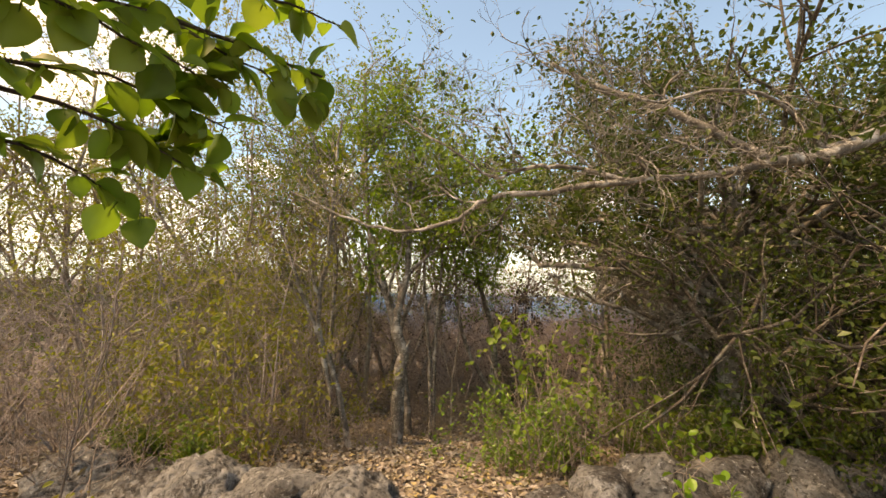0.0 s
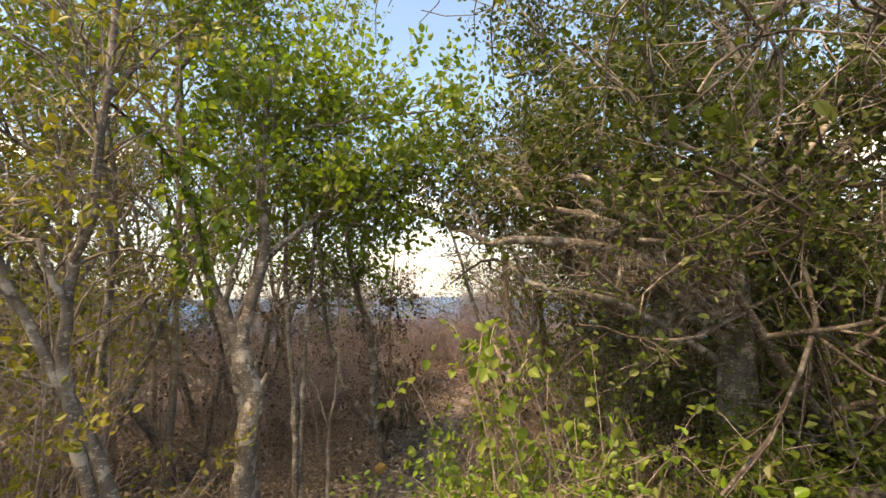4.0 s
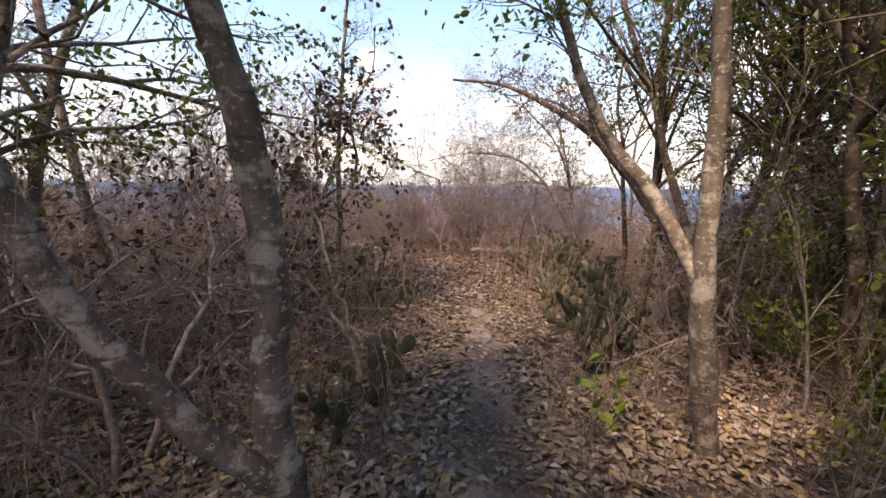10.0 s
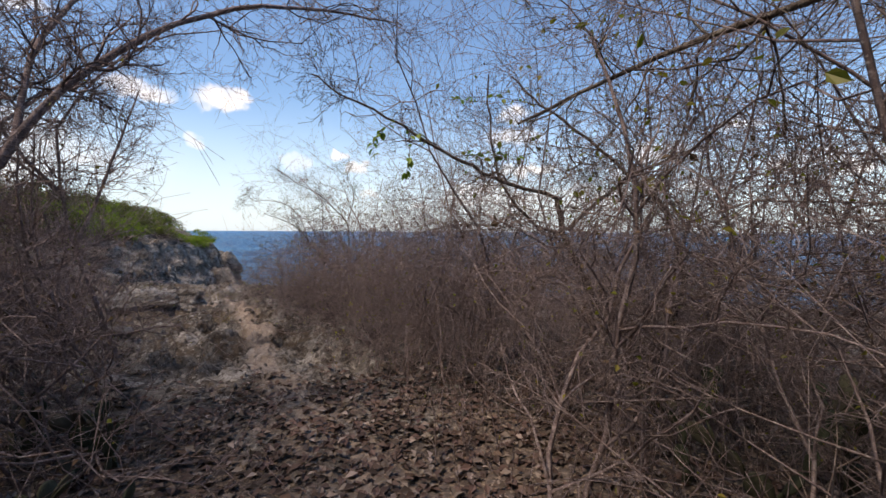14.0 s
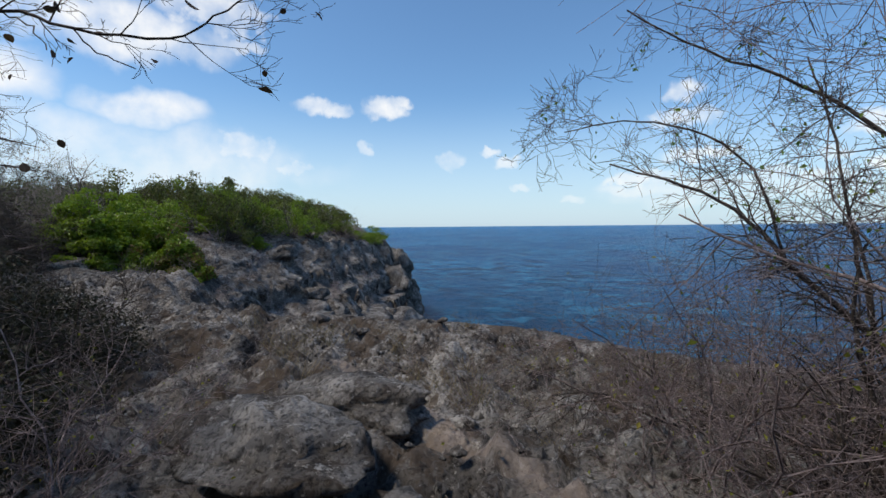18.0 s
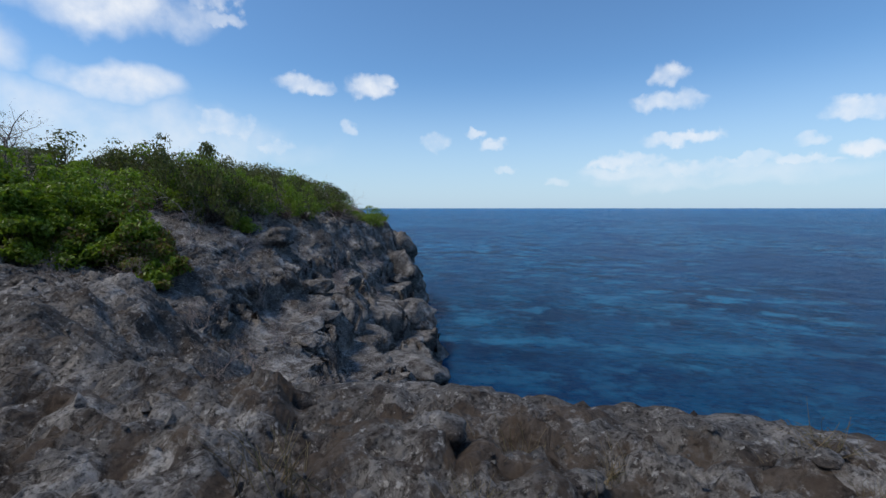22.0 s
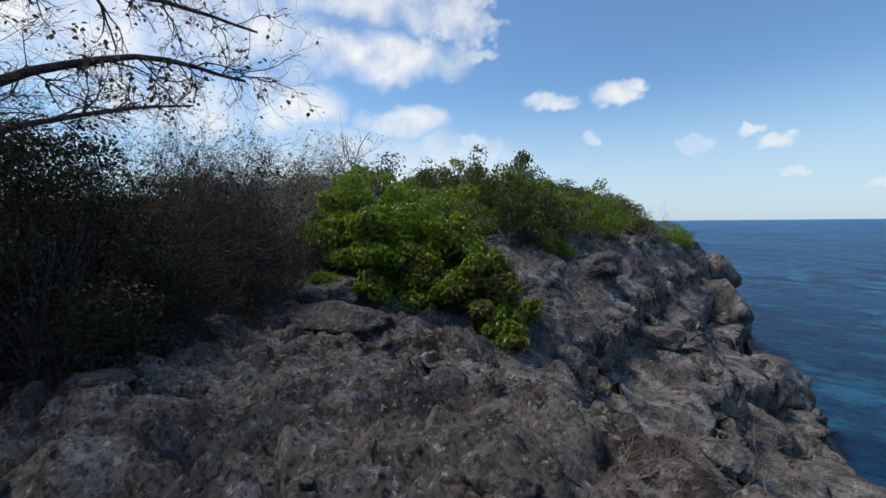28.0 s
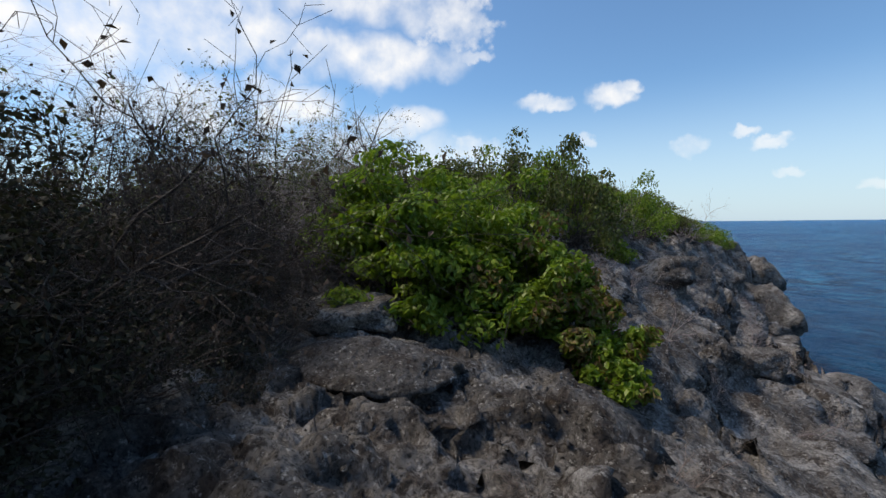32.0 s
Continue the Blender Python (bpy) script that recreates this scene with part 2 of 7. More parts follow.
def bark(name, dark, pale, lichen, scale=1.0):
    """Bark: long grain, pale lichen blotches at two sizes, dark scars across the stem."""
    m = Mat(name)
    a = m.noise(14 * scale, 6, 0.65, stretch=(1, 1, 0.35))
    c = m.ramp(a, (0.3, dark), (0.68, pale))
    blot = m.span(m.noise(7 * scale, 6, 0.68), 0.52, 0.60, 0, 0.75)
    c = m.mix(blot, c, lichen)
    spots = m.span(m.noise(34 * scale, 4, 0.6, stretch=(1, 1, 1.6)), 0.58, 0.66, 0, 0.8)
    c = m.mix(spots, c, m.mix(0.5, lichen, (0.5, 0.48, 0.44)))
    scars = m.span(m.noise(9 * scale, 5, 0.7, stretch=(0.5, 0.5, 4.0)), 0.57, 0.66, 0, 0.7)
    c = m.mix(scars, c, dark)
    big = m.span(m.noise(2.0 * scale, 3), 0.35, 0.7, 0.75, 1.1)
    c = m.mix(1.0, c, m.mix(big, (0.7, 0.7, 0.7), (1.15, 1.1, 1.05)), "MULTIPLY")
    n = m.bump(m.noise(26 * scale, 7, 0.75, stretch=(1, 1, 0.4)), 0.8, 0.02)
    n = m.bump(scars, 0.4, 0.008, n)
    return m.done(c, 0.9, n, 0.15)


def leafy(name, *cols, gloss=0.45, through=0.35):
    """Leaves: each one takes its own tone; light passes through the blade."""
    m = Mat(name)
    stops = [(i / max(1, len(cols) - 1), c) for i, c in enumerate(cols)]
    r = m.math("FRACT", m.math("ADD", m.island(), m.rand()), 0.0)
    c = m.ramp(r, *stops)
    c = m.mix(m.span(m.noise(6, 3), 0.35, 0.7), c, m.mix(1.0, c, (0.72, 0.75, 0.6), "MULTIPLY"))
    m.done(c, gloss, None, 0.35)
    tr = m.N.new("ShaderNodeBsdfTranslucent")
    m.L.new(m.mix(1.0, c, (1.1, 1.25, 0.7), "MULTIPLY"), tr.inputs["Color"])
    ms = m.N.new("ShaderNodeMixShader")
    ms.inputs[0].default_value = through
    m.L.new(m.b.outputs[0], ms.inputs[1])
    m.L.new(tr.outputs[0], ms.inputs[2])
    m.L.new(ms.outputs[0], m.N["Material Output"].inputs["Surface"])
    return m.m


M = {}
M["bark_grey"] = bark("grey_bark", (0.055, 0.048, 0.043), (0.20, 0.178, 0.16), (0.40, 0.38, 0.355))
M["bark_pale"] = bark("pale_bark", (0.14, 0.11, 0.09), (0.32, 0.265, 0.22), (0.42, 0.385, 0.34))
M["bark_dark"] = bark("dark_bark", (0.04, 0.032, 0.028), (0.13, 0.105, 0.09), (0.24, 0.22, 0.19))
M["twig_brown"] = bark("dry_brown_stem", (0.14, 0.108, 0.098), (0.32, 0.262, 0.238), (0.42, 0.362, 0.33), 2)
M["twig_mauve"] = bark("mauve_grey_twig", (0.088, 0.069, 0.073), (0.225, 0.182, 0.19), (0.34, 0.29, 0.297), 2)
M["twig_grey"] = bark("dry_grey_twig", (0.15, 0.124, 0.126), (0.33, 0.282, 0.282), (0.44, 0.395, 0.39), 2)
M["twig_dark"] = bark("dark_twig", (0.03, 0.024, 0.023), (0.09, 0.073, 0.07), (0.16, 0.14, 0.13), 2)
# near-black copy of the dark twig: the thicket's shade is in the colour
M["twig_shaded"] = bark("shaded_twig", (0.024, 0.020, 0.018), (0.072, 0.060, 0.057), (0.125, 0.11, 0.105), 2)
M["leaf_bright"] = leafy("bright_green_leaf", (0.10, 0.20, 0.02), (0.14, 0.26, 0.03), (0.18, 0.29, 0.04), (0.24, 0.29, 0.05), gloss=0.4)
M["leaf_green"] = leafy("green_leaf", (0.07, 0.115, 0.02), (0.105, 0.16, 0.026), (0.145, 0.195, 0.034), (0.18, 0.195, 0.04), through=0.45)
M["leaf_dark"] = leafy("dark_green_leaf", (0.035, 0.055, 0.014), (0.06, 0.085, 0.018), (0.085, 0.115, 0.024), (0.12, 0.13, 0.03), through=0.4)
M["leaf_yellow"] = leafy("yellow_green_leaf", (0.18, 0.19, 0.035), (0.24, 0.235, 0.045), (0.27, 0.215, 0.055), (0.15, 0.175, 0.03), through=0.45)
M["leaf_dry"] = leafy("dry_brown_leaf", (0.08, 0.052, 0.042), (0.14, 0.09, 0.068), (0.20, 0.135, 0.10), (0.10, 0.072, 0.06), gloss=0.8, through=0.25)
M["leaf_canopy"] = leafy("canopy_leaf", (0.10, 0.165, 0.03), (0.145, 0.22, 0.04), (0.19, 0.265, 0.05), (0.20, 0.235, 0.055), through=0.55)
M["leaf_dead"] = leafy("hanging_dead_leaf", (0.035, 0.022, 0.020), (0.06, 0.038, 0.032), (0.09, 0.055, 0.045), (0.045, 0.03, 0.028), gloss=0.8, through=0.2)
M["leaf_fresh"] = leafy("fresh_green_leaf", (0.07, 0.14, 0.018), (0.11, 0.20, 0.028), (0.15, 0.24, 0.036), (0.19, 0.23, 0.045), gloss=0.42)
# thicket leaves, with the shade inside the scrub painted into their tones
M["leaf_gloom"] = leafy("shaded_scrub_leaf", (0.020, 0.020, 0.012), (0.034, 0.030, 0.018), (0.045, 0.038, 0.024), (0.026, 0.030, 0.012), gloss=0.7, through=0.15)
M["leaf_bush"] = leafy("coastal_bush_leaf", (0.115, 0.185, 0.018), (0.185, 0.27, 0.03), (0.255, 0.325, 0.044), (0.135, 0.18, 0.028), gloss=0.42, through=0.4)
M["leaf_hill"] = leafy("wind_clipped_leaf", (0.05, 0.066, 0.018), (0.10, 0.12, 0.026), (0.155, 0.17, 0.038), (0.13, 0.105, 0.05), gloss=0.5, through=0.2)
M["leaf_sick"] = leafy("withered_bush_leaf", (0.24, 0.15, 0.06), (0.18, 0.1, 0.045), (0.14, 0.15, 0.04), (0.28, 0.2, 0.1), gloss=0.6)
M["litter"] = leafy("fallen_leaf", (0.10, 0.072, 0.064), (0.23, 0.182, 0.164), (0.46, 0.40, 0.37), (0.11, 0.078, 0.07), (0.30, 0.236, 0.19), (0.19, 0.145, 0.13), (0.40, 0.29, 0.14), gloss=0.75, through=0.05)
M["litter_red"] = leafy("fallen_reddish_leaf", (0.07, 0.042, 0.039), (0.13, 0.079, 0.073), (0.036, 0.024, 0.023), (0.33, 0.265, 0.25), (0.04, 0.026, 0.025), (0.16, 0.104, 0.095), (0.06, 0.037, 0.034), gloss=0.75, through=0.05)
M["grass"] = leafy("dry_grass_blade", (0.18, 0.14, 0.085), (0.26, 0.20, 0.12), (0.13, 0.10, 0.065), (0.14, 0.13, 0.06), gloss=0.7, through=0.15)


def rock_color(m, p, scale=1.0):
    """Weathered limestone: pale crust broken by dark tones, and by pits and brown hollows with painted shade."""
    q = m.warped(p, 0.25)
    a = m.noise(1.1 * scale, 9, 0.70, q)
    c = m.ramp(a, (0.34, (0.065, 0.059, 0.055)), (0.46, (0.135, 0.124, 0.116)), (0.56, (0.235, 0.22, 0.208)), (0.66, (0.41, 0.39, 0.37)))
    # shade of hollows and small pits, painted as dark noise patches and cell spots
    hollow_shade = m.span(m.noise(2.3 * scale, 9, 0.74, q), 0.425, 0.495, 0.9, 0.0)
    c = m.mix(hollow_shade, c, m.mix(m.noise(5 * scale, 4, 0.6, p), (0.035, 0.030, 0.028), (0.085, 0.066, 0.055)))
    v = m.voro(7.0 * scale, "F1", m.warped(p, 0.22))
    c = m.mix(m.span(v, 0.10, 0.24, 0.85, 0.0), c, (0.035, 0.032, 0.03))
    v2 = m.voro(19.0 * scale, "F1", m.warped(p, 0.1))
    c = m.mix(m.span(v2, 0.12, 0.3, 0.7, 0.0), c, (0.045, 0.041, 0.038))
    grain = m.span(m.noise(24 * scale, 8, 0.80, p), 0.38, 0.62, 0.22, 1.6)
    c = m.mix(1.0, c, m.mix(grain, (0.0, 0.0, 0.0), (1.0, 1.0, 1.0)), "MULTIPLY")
    pale = m.span(m.noise(15 * scale, 7, 0.75, p), 0.57, 0.64)
    return m.mix(m.math("MULTIPLY", pale, 0.7), c, (0.44, 0.425, 0.405))


def rock_bump(m, p, scale=1.0):
    h = m.math("ADD", m.noise(6 * scale, 10, 0.76, p), m.math("MULTIPLY", m.voro(11 * scale, "F1", m.warped(p, 0.12)), 0.6))
    h = m.math("ADD", h, m.math("MULTIPLY", m.voro(4.5 * scale, "DISTANCE_TO_EDGE", m.warped(p, 0.3)), 0.8))
    return m.bump(h, 0.9, 0.075 / scale)


def mat_rock():
    m = Mat("pitted_grey_limestone")
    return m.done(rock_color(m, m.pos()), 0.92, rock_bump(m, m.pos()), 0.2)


M["rock"] = mat_rock()


def mat_ground():
    m = Mat("forest_soil_and_coastal_limestone")
    p = m.pos()
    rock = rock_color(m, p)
    soil = m.ramp(m.noise(3.0, 6, 0.65, p), (0.3, (0.085, 0.066, 0.059)), (0.55, (0.14, 0.113, 0.101)), (0.75, (0.22, 0.184, 0.167)))
    soil = m.mix(m.span(m.noise(30, 4, 0.7, p), 0.5, 0.68), soil, (0.38, 0.295, 0.23))
    trod = m.ramp(m.noise(9, 6, 0.7, p), (0.3, (0.31, 0.245, 0.21)), (0.7, (0.49, 0.41, 0.355)))
    trod = m.mix(m.span(m.noise(45, 4, 0.7, p), 0.55, 0.7), trod, (0.14, 0.1, 0.075))
    soil = m.mix(m.math("MULTIPLY", m.attr("trail"), 0.85), soil, trod)
    edge = m.math("ADD", m.attr("stony"), m.span(m.noise(1.4, 5, 0.6, p), 0.3, 0.7, -0.35, 0.35))
    c = m.mix(m.span(edge, 0.4, 0.6), soil, rock)
    dust = m.span(m.noise(1.9, 8, 0.72, p), 0.525, 0.575, 0, 0.85)
    c = m.mix(m.math("MULTIPLY", dust, m.attr("dusty")), c, m.mix(m.noise(14, 5, 0.75, p), (0.028, 0.022, 0.019), (0.13, 0.098, 0.075)))
    c = m.mix(m.math("MULTIPLY", m.attr("trail"), m.math("MULTIPLY", m.attr("dusty"), 0.8)), c, trod)
    return m.done(c, 0.95, rock_bump(m, p), 0.12)


M["ground"] = mat_ground()


def mat_sea():
    m = Mat("sea_water")
    p = m.pos()
    deep = m.ramp(m.noise(0.02, 7, 0.66, p, stretch=(1, 2.6, 1)), (0.36, (0.004, 0.092, 0.26)), (0.5, (0.007, 0.15, 0.38)), (0.64, (0.012, 0.235, 0.53)))
    shallow = m.ramp(m.noise(0.10, 5, 0.62, p), (0.38, (0.006, 0.11, 0.25)), (0.5, (0.008, 0.18, 0.36)), (0.64, (0.010, 0.27, 0.46)))
    c = m.mix(m.attr("shoal"), deep, shallow)
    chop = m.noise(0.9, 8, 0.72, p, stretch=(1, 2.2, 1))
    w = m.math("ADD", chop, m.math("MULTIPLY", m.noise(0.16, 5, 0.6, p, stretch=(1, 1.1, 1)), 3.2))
    # wave shading in the colour: dark noise for troughs, pale noise for glints
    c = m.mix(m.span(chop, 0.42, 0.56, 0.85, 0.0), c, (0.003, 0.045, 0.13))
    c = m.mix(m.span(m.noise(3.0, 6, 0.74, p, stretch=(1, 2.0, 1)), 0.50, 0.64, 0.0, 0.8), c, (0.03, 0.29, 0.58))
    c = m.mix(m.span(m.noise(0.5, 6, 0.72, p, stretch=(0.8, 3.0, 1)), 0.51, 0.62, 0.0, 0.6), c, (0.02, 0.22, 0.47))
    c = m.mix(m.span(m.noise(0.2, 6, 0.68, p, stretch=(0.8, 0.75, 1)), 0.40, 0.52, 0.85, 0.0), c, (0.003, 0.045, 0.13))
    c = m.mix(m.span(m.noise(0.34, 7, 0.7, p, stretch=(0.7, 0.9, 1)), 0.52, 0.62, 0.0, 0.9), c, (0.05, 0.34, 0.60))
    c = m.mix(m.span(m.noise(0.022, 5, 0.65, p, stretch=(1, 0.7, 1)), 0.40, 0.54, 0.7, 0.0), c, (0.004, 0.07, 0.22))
    w = m.math("ADD", w, m.math("MULTIPLY", m.noise(3.2, 5, 0.7, p, stretch=(1, 1.8, 1)), 0.5))
    m.b.inputs["IOR"].default_value = 1.18
    n = m.bump(w, 1.0, 1.3)
    return m.done(c, 0.3, n, 0.1)


M["sea"] = mat_sea()

# ---- mesh helpers ----


def np_mesh(name, verts, quads=None, tris=None, smooth=True):
    me = bpy.data.meshes.new(name)
    quads = np.zeros((0, 4), int) if quads is None else np.asarray(quads).reshape(-1, 4)
    tris = np.zeros((0, 3), int) if tris is None else np.asarray(tris).reshape(-1, 3)
    me.vertices.add(len(verts))
    me.vertices.foreach_set("co", np.asarray(verts, np.float32).ravel())
    nl = quads.size + tris.size
    me.loops.add(nl)
    me.loops.foreach_set("vertex_index", np.concatenate([quads.ravel(), tris.ravel()]).astype(np.int32))
    me.polygons.add(len(quads) + len(tris))
    starts = np.concatenate([np.arange(len(quads)) * 4, quads.size + np.arange(len(tris)) * 3]).astype(np.int32)
    me.polygons.foreach_set("loop_start", starts)
    me.polygons.foreach_set("use_smooth", np.full(len(starts), smooth))
    me.update(calc_edges=True)
    return me


def unit(v):
    return v / np.maximum(np.linalg.norm(v, axis=-1, keepdims=True), 1e-9)


def tubes(branches, sides=5):
    """Vertices and quads of many tapered tubes; branches: (points n x 3, radii n)."""
    groups = {}
    for pts, rad in branches:
        groups.setdefault((len(pts), sides if rad[0] > 0.012 else 3), []).append((pts, rad))
    V, Q, base = [], [], 0
    ang = {}
    for (n, k), some in groups.items():
        P = np.array([b[0] for b in some], float)
        R = np.maximum(np.array([b[1] for b in some], float), 0.0014)
        T = unit(np.gradient(P, axis=1))
        ref = np.where(np.abs(T[:, :1, 2:3]) > 0.9, np.array([1.0, 0, 0]), np.array([0, 0, 1.0]))
        A = unit(np.cross(T, np.broadcast_to(ref, T.shape)))
        B = np.cross(T, A)
        th = np.arange(k) * 2 * math.pi / k
        ring = A[:, :, None] * np.cos(th)[None, None, :, None] + B[:, :, None] * np.sin(th)[None, None, :, None]
        verts = P[:, :, None] + ring * R[:, :, None, None]
        idx = base + np.arange(len(some) * n * k).reshape(len(some), n, k)
        a, b = idx[:, :-1], idx[:, 1:]
        Q.append(np.stack([a, np.roll(a, -1, 2), np.roll(b, -1, 2), b], -1).reshape(-1, 4))
        V.append(verts.reshape(-1, 3))
        base += len(some) * n * k
    return np.concatenate(V), np.concatenate(Q)


LEAF_SMALL = (np.array([(0, 0, 0), (0.5, -0.5, 0.12), (1, 0, -0.12), (0.5, 0.5, 0.12)]), np.array([(0, 1, 2), (0, 2, 3)]))
LEAF_MED = (np.array([(0, 0, 0), (0.28, -0.42, 0.08), (0.7, -0.38, 0.06), (1, 0, -0.1), (0.7, 0.38, 0.06), (0.28, 0.42, 0.08)]), np.array([(0, 1, 2), (0, 2, 3), (0, 3, 4), (0, 4, 5)]))
LEAF_ROUND = (np.array([(0, 0, 0), (0.22, -0.36, 0.07), (0.55, -0.5, 0.09), (0.85, -0.3, 0.03), (1, 0, -0.1), (0.85, 0.3, 0.03), (0.55, 0.5, 0.09), (0.22, 0.36, 0.07), (0.5, 0, 0)]),
              np.array([(8, i, (i + 1) % 8) for i in range(8)]))


def leaves(P, D, length, width, rng, shape=LEAF_SMALL, tilt=1.0):
    """Blades at points P pointing along D, turned at random about it."""
    n = len(P)
    D = unit(np.asarray(D, float))
    side = unit(np.cross(D, unit(np.array([0, 0, 1.0]) + tilt * rng.normal(0, 1, (n, 3)))))
    nor = np.cross(side, D)
    L = length * rng.uniform(0.65, 1.25, (n, 1, 1))
    W = width / length * L
    t, f = shape
    V = np.asarray(P)[:, None] + D[:, None] * (t[:, 0:1] * L) + side[:, None] * (t[:, 1:2] * W) + nor[:, None] * (t[:, 2:3] * L)
    F = (np.arange(n) * len(t))[:, None, None] + f[None]
    return V.reshape(-1, 3), F.reshape(-1, 3)


def part(name, me, material, parent=None, label="", m=None):
    """One mesh object, under a thing or a part."""
    if isinstance(me, bmesh.types.BMesh):
        bm, me = me, bpy.data.meshes.new(name)
        bm.to_mesh(me)
        bm.free()
    if not me.materials:
        me.materials.append(material)
    ob = new(name, me)
    ob.parent = parent
    if m is not None:
        ob.matrix_basis = m
    if label:
        ob["label"] = label
    return ob


def branch(rng, p, d, length, r, steps, wander, lift, end=0.25):
    pts, d = [np.array(p, float)], np.array(d, float)
    for i in range(steps):
        d = d + rng.normal(0, wander, 3) + np.array([0, 0, lift])
        d /= np.linalg.norm(d)
        pts.append(pts[-1] + d * length / steps)
    return np.array(pts), np.linspace(r, r * end, steps + 1)


def split(rng, d, angle):
    d = np.asarray(d, float) / np.linalg.norm(d)
    a = np.cross(d, rng.normal(0, 1, 3))
    a /= np.linalg.norm(a)
    return d * math.cos(angle) + a * math.sin(angle)


def grow(rng, p, d, length, r, spec, level=0, out=None):
    """A branching skeleton. spec: per level (steps, wander, lift, children, angle, ratio, from)."""
    out = [] if out is None else out
    steps, wander, lift, kids, angle, ratio, begin = spec[level]
    pts, rad = branch(rng, p, d, length, r, steps, wander, lift, 0.35 if level + 1 < len(spec) else 0.3)
    out.append((pts, rad, level))
    if level + 1 < len(spec):
        for k in range(kids if isinstance(kids, int) else rng.integers(*kids)):
            f = rng.uniform(begin, 1.0)
            i = min(int(f * steps), steps - 1)
            u = f * steps - i
            q = pts[i] * (1 - u) + pts[i + 1] * u
            rr = (rad[i] * (1 - u) + rad[i + 1] * u) * rng.uniform(0.55, 0.8)
            grow(rng, q, split(rng, pts[i + 1] - pts[i], radians(angle) * rng.uniform(0.6, 1.3)), length * ratio * rng.uniform(0.6, 1.25), rr, spec, level + 1, out)
    return out


def foliage(rng, skeleton, level, per, length, width, spread=0.03, shape=LEAF_MED, tilt=1.0, droop=0.3):
    """Leaves along the branches of the last levels."""
    P, D = [], []
    for pts, rad, lv in skeleton:
        if lv < level:
            continue
        n = per if isinstance(per, int) else rng.poisson(per)
        if not n:
            continue
        f = rng.uniform(0.15, 1.0, n) * (len(pts) - 1)
        i = np.minimum(f.astype(int), len(pts) - 2)
        u = (f - i)[:, None]
        P.append(pts[i] * (1 - u) + pts[i + 1] * u + rng.normal(0, spread, (n, 3)))
        D.append(unit(pts[i + 1] - pts[i]) * 0.6 + rng.normal(0, 0.7, (n, 3)) - np.array([0, 0, droop]))
    return leaves(np.concatenate(P), np.concatenate(D), length, width, rng, shape, tilt)


def plant(name, label, category, skeletons, bark_mat, leaf_sets=(), group="", sides=5, woody="stem"):
    """An Empty with each stem, or the trunk and each limb, as a part, and one part for each kind of foliage."""
    top = tagged(new(name), label, category, group)
    pieces = []
    if len(skeletons) > 1:
        pieces = [(woody, s) for s in skeletons]
    else:
        for b in skeletons[0]:
            if b[2] == 0 and (not pieces or pieces[0][0] != "brushwood"):
                pieces.append(("trunk" if woody == "stem" else woody, [b]))
            elif b[2] == 1:
                pieces.append(("limb", [b]))
            else:
                pieces[-1][1].append(b)
    for nm, some in pieces:
        part(nm, np_mesh(nm, *tubes([(p, r) for p, r, lv in some], sides + (2 if nm == "trunk" else 0))), bark_mat, top)
    for nm, (V, F), mat, lab in leaf_sets:
        tagged(part(nm, np_mesh(nm, V, None, F, False), mat, top, lab), lab, kind="stuff")
    return top


# ---- the lie of the land ----
PERM = np.random.default_rng(7).permutation(512)
VALS = np.random.default_rng(8).uniform(-1, 1, 512)


def vnoise(x, y, seed=0):
    xi, yi = np.floor(x).astype(int), np.floor(y).astype(int)
    u, v = x - xi, y - yi
    u, v = u * u * (3 - 2 * u), v * v * (3 - 2 * v)

    def h(a, b):
        return VALS[PERM[(PERM[(a + seed * 31) & 511] + b) & 511]]
    return (h(xi, yi) * (1 - u) + h(xi + 1, yi) * u) * (1 - v) + (h(xi, yi + 1) * (1 - u) + h(xi + 1, yi + 1) * u) * v


def fbm(x, y, scale, octaves=4, seed=0, gain=0.5):
    t, a = 0.0, 1.0
    for o in range(octaves):
        t = t + a * vnoise(x * scale + 13.7 * o, y * scale - 7.1 * o, seed + o)
        scale, a = scale * 2.03, a * gain
    return t


def cells(x, y, scale, seed=0):
    """Distances to the nearest and second nearest scattered point, and a value for the nearest."""
    X, Y = x * scale, y * scale
    xi, yi = np.floor(X).astype(int), np.floor(Y).astype(int)
    f1, f2, val = np.full(X.shape, 9.0), np.full(X.shape, 9.0), np.zeros(X.shape)
    for a in (-1, 0, 1):
        for b in (-1, 0, 1):
            h = PERM[(PERM[(xi + a + seed * 17) & 511] + yi + b) & 511]
            px, py = xi + a + 0.5 + 0.48 * VALS[h], yi + b + 0.5 + 0.48 * VALS[(h * 7 + 3) & 511]
            d = np.hypot(X - px, Y - py)
            near = d < f1
            f2 = np.where(near, f1, np.minimum(f2, d))
            val = np.where(near, VALS[(h * 3 + 11) & 511], val)
            f1 = np.where(near, d, f1)
    return f1, f2, val


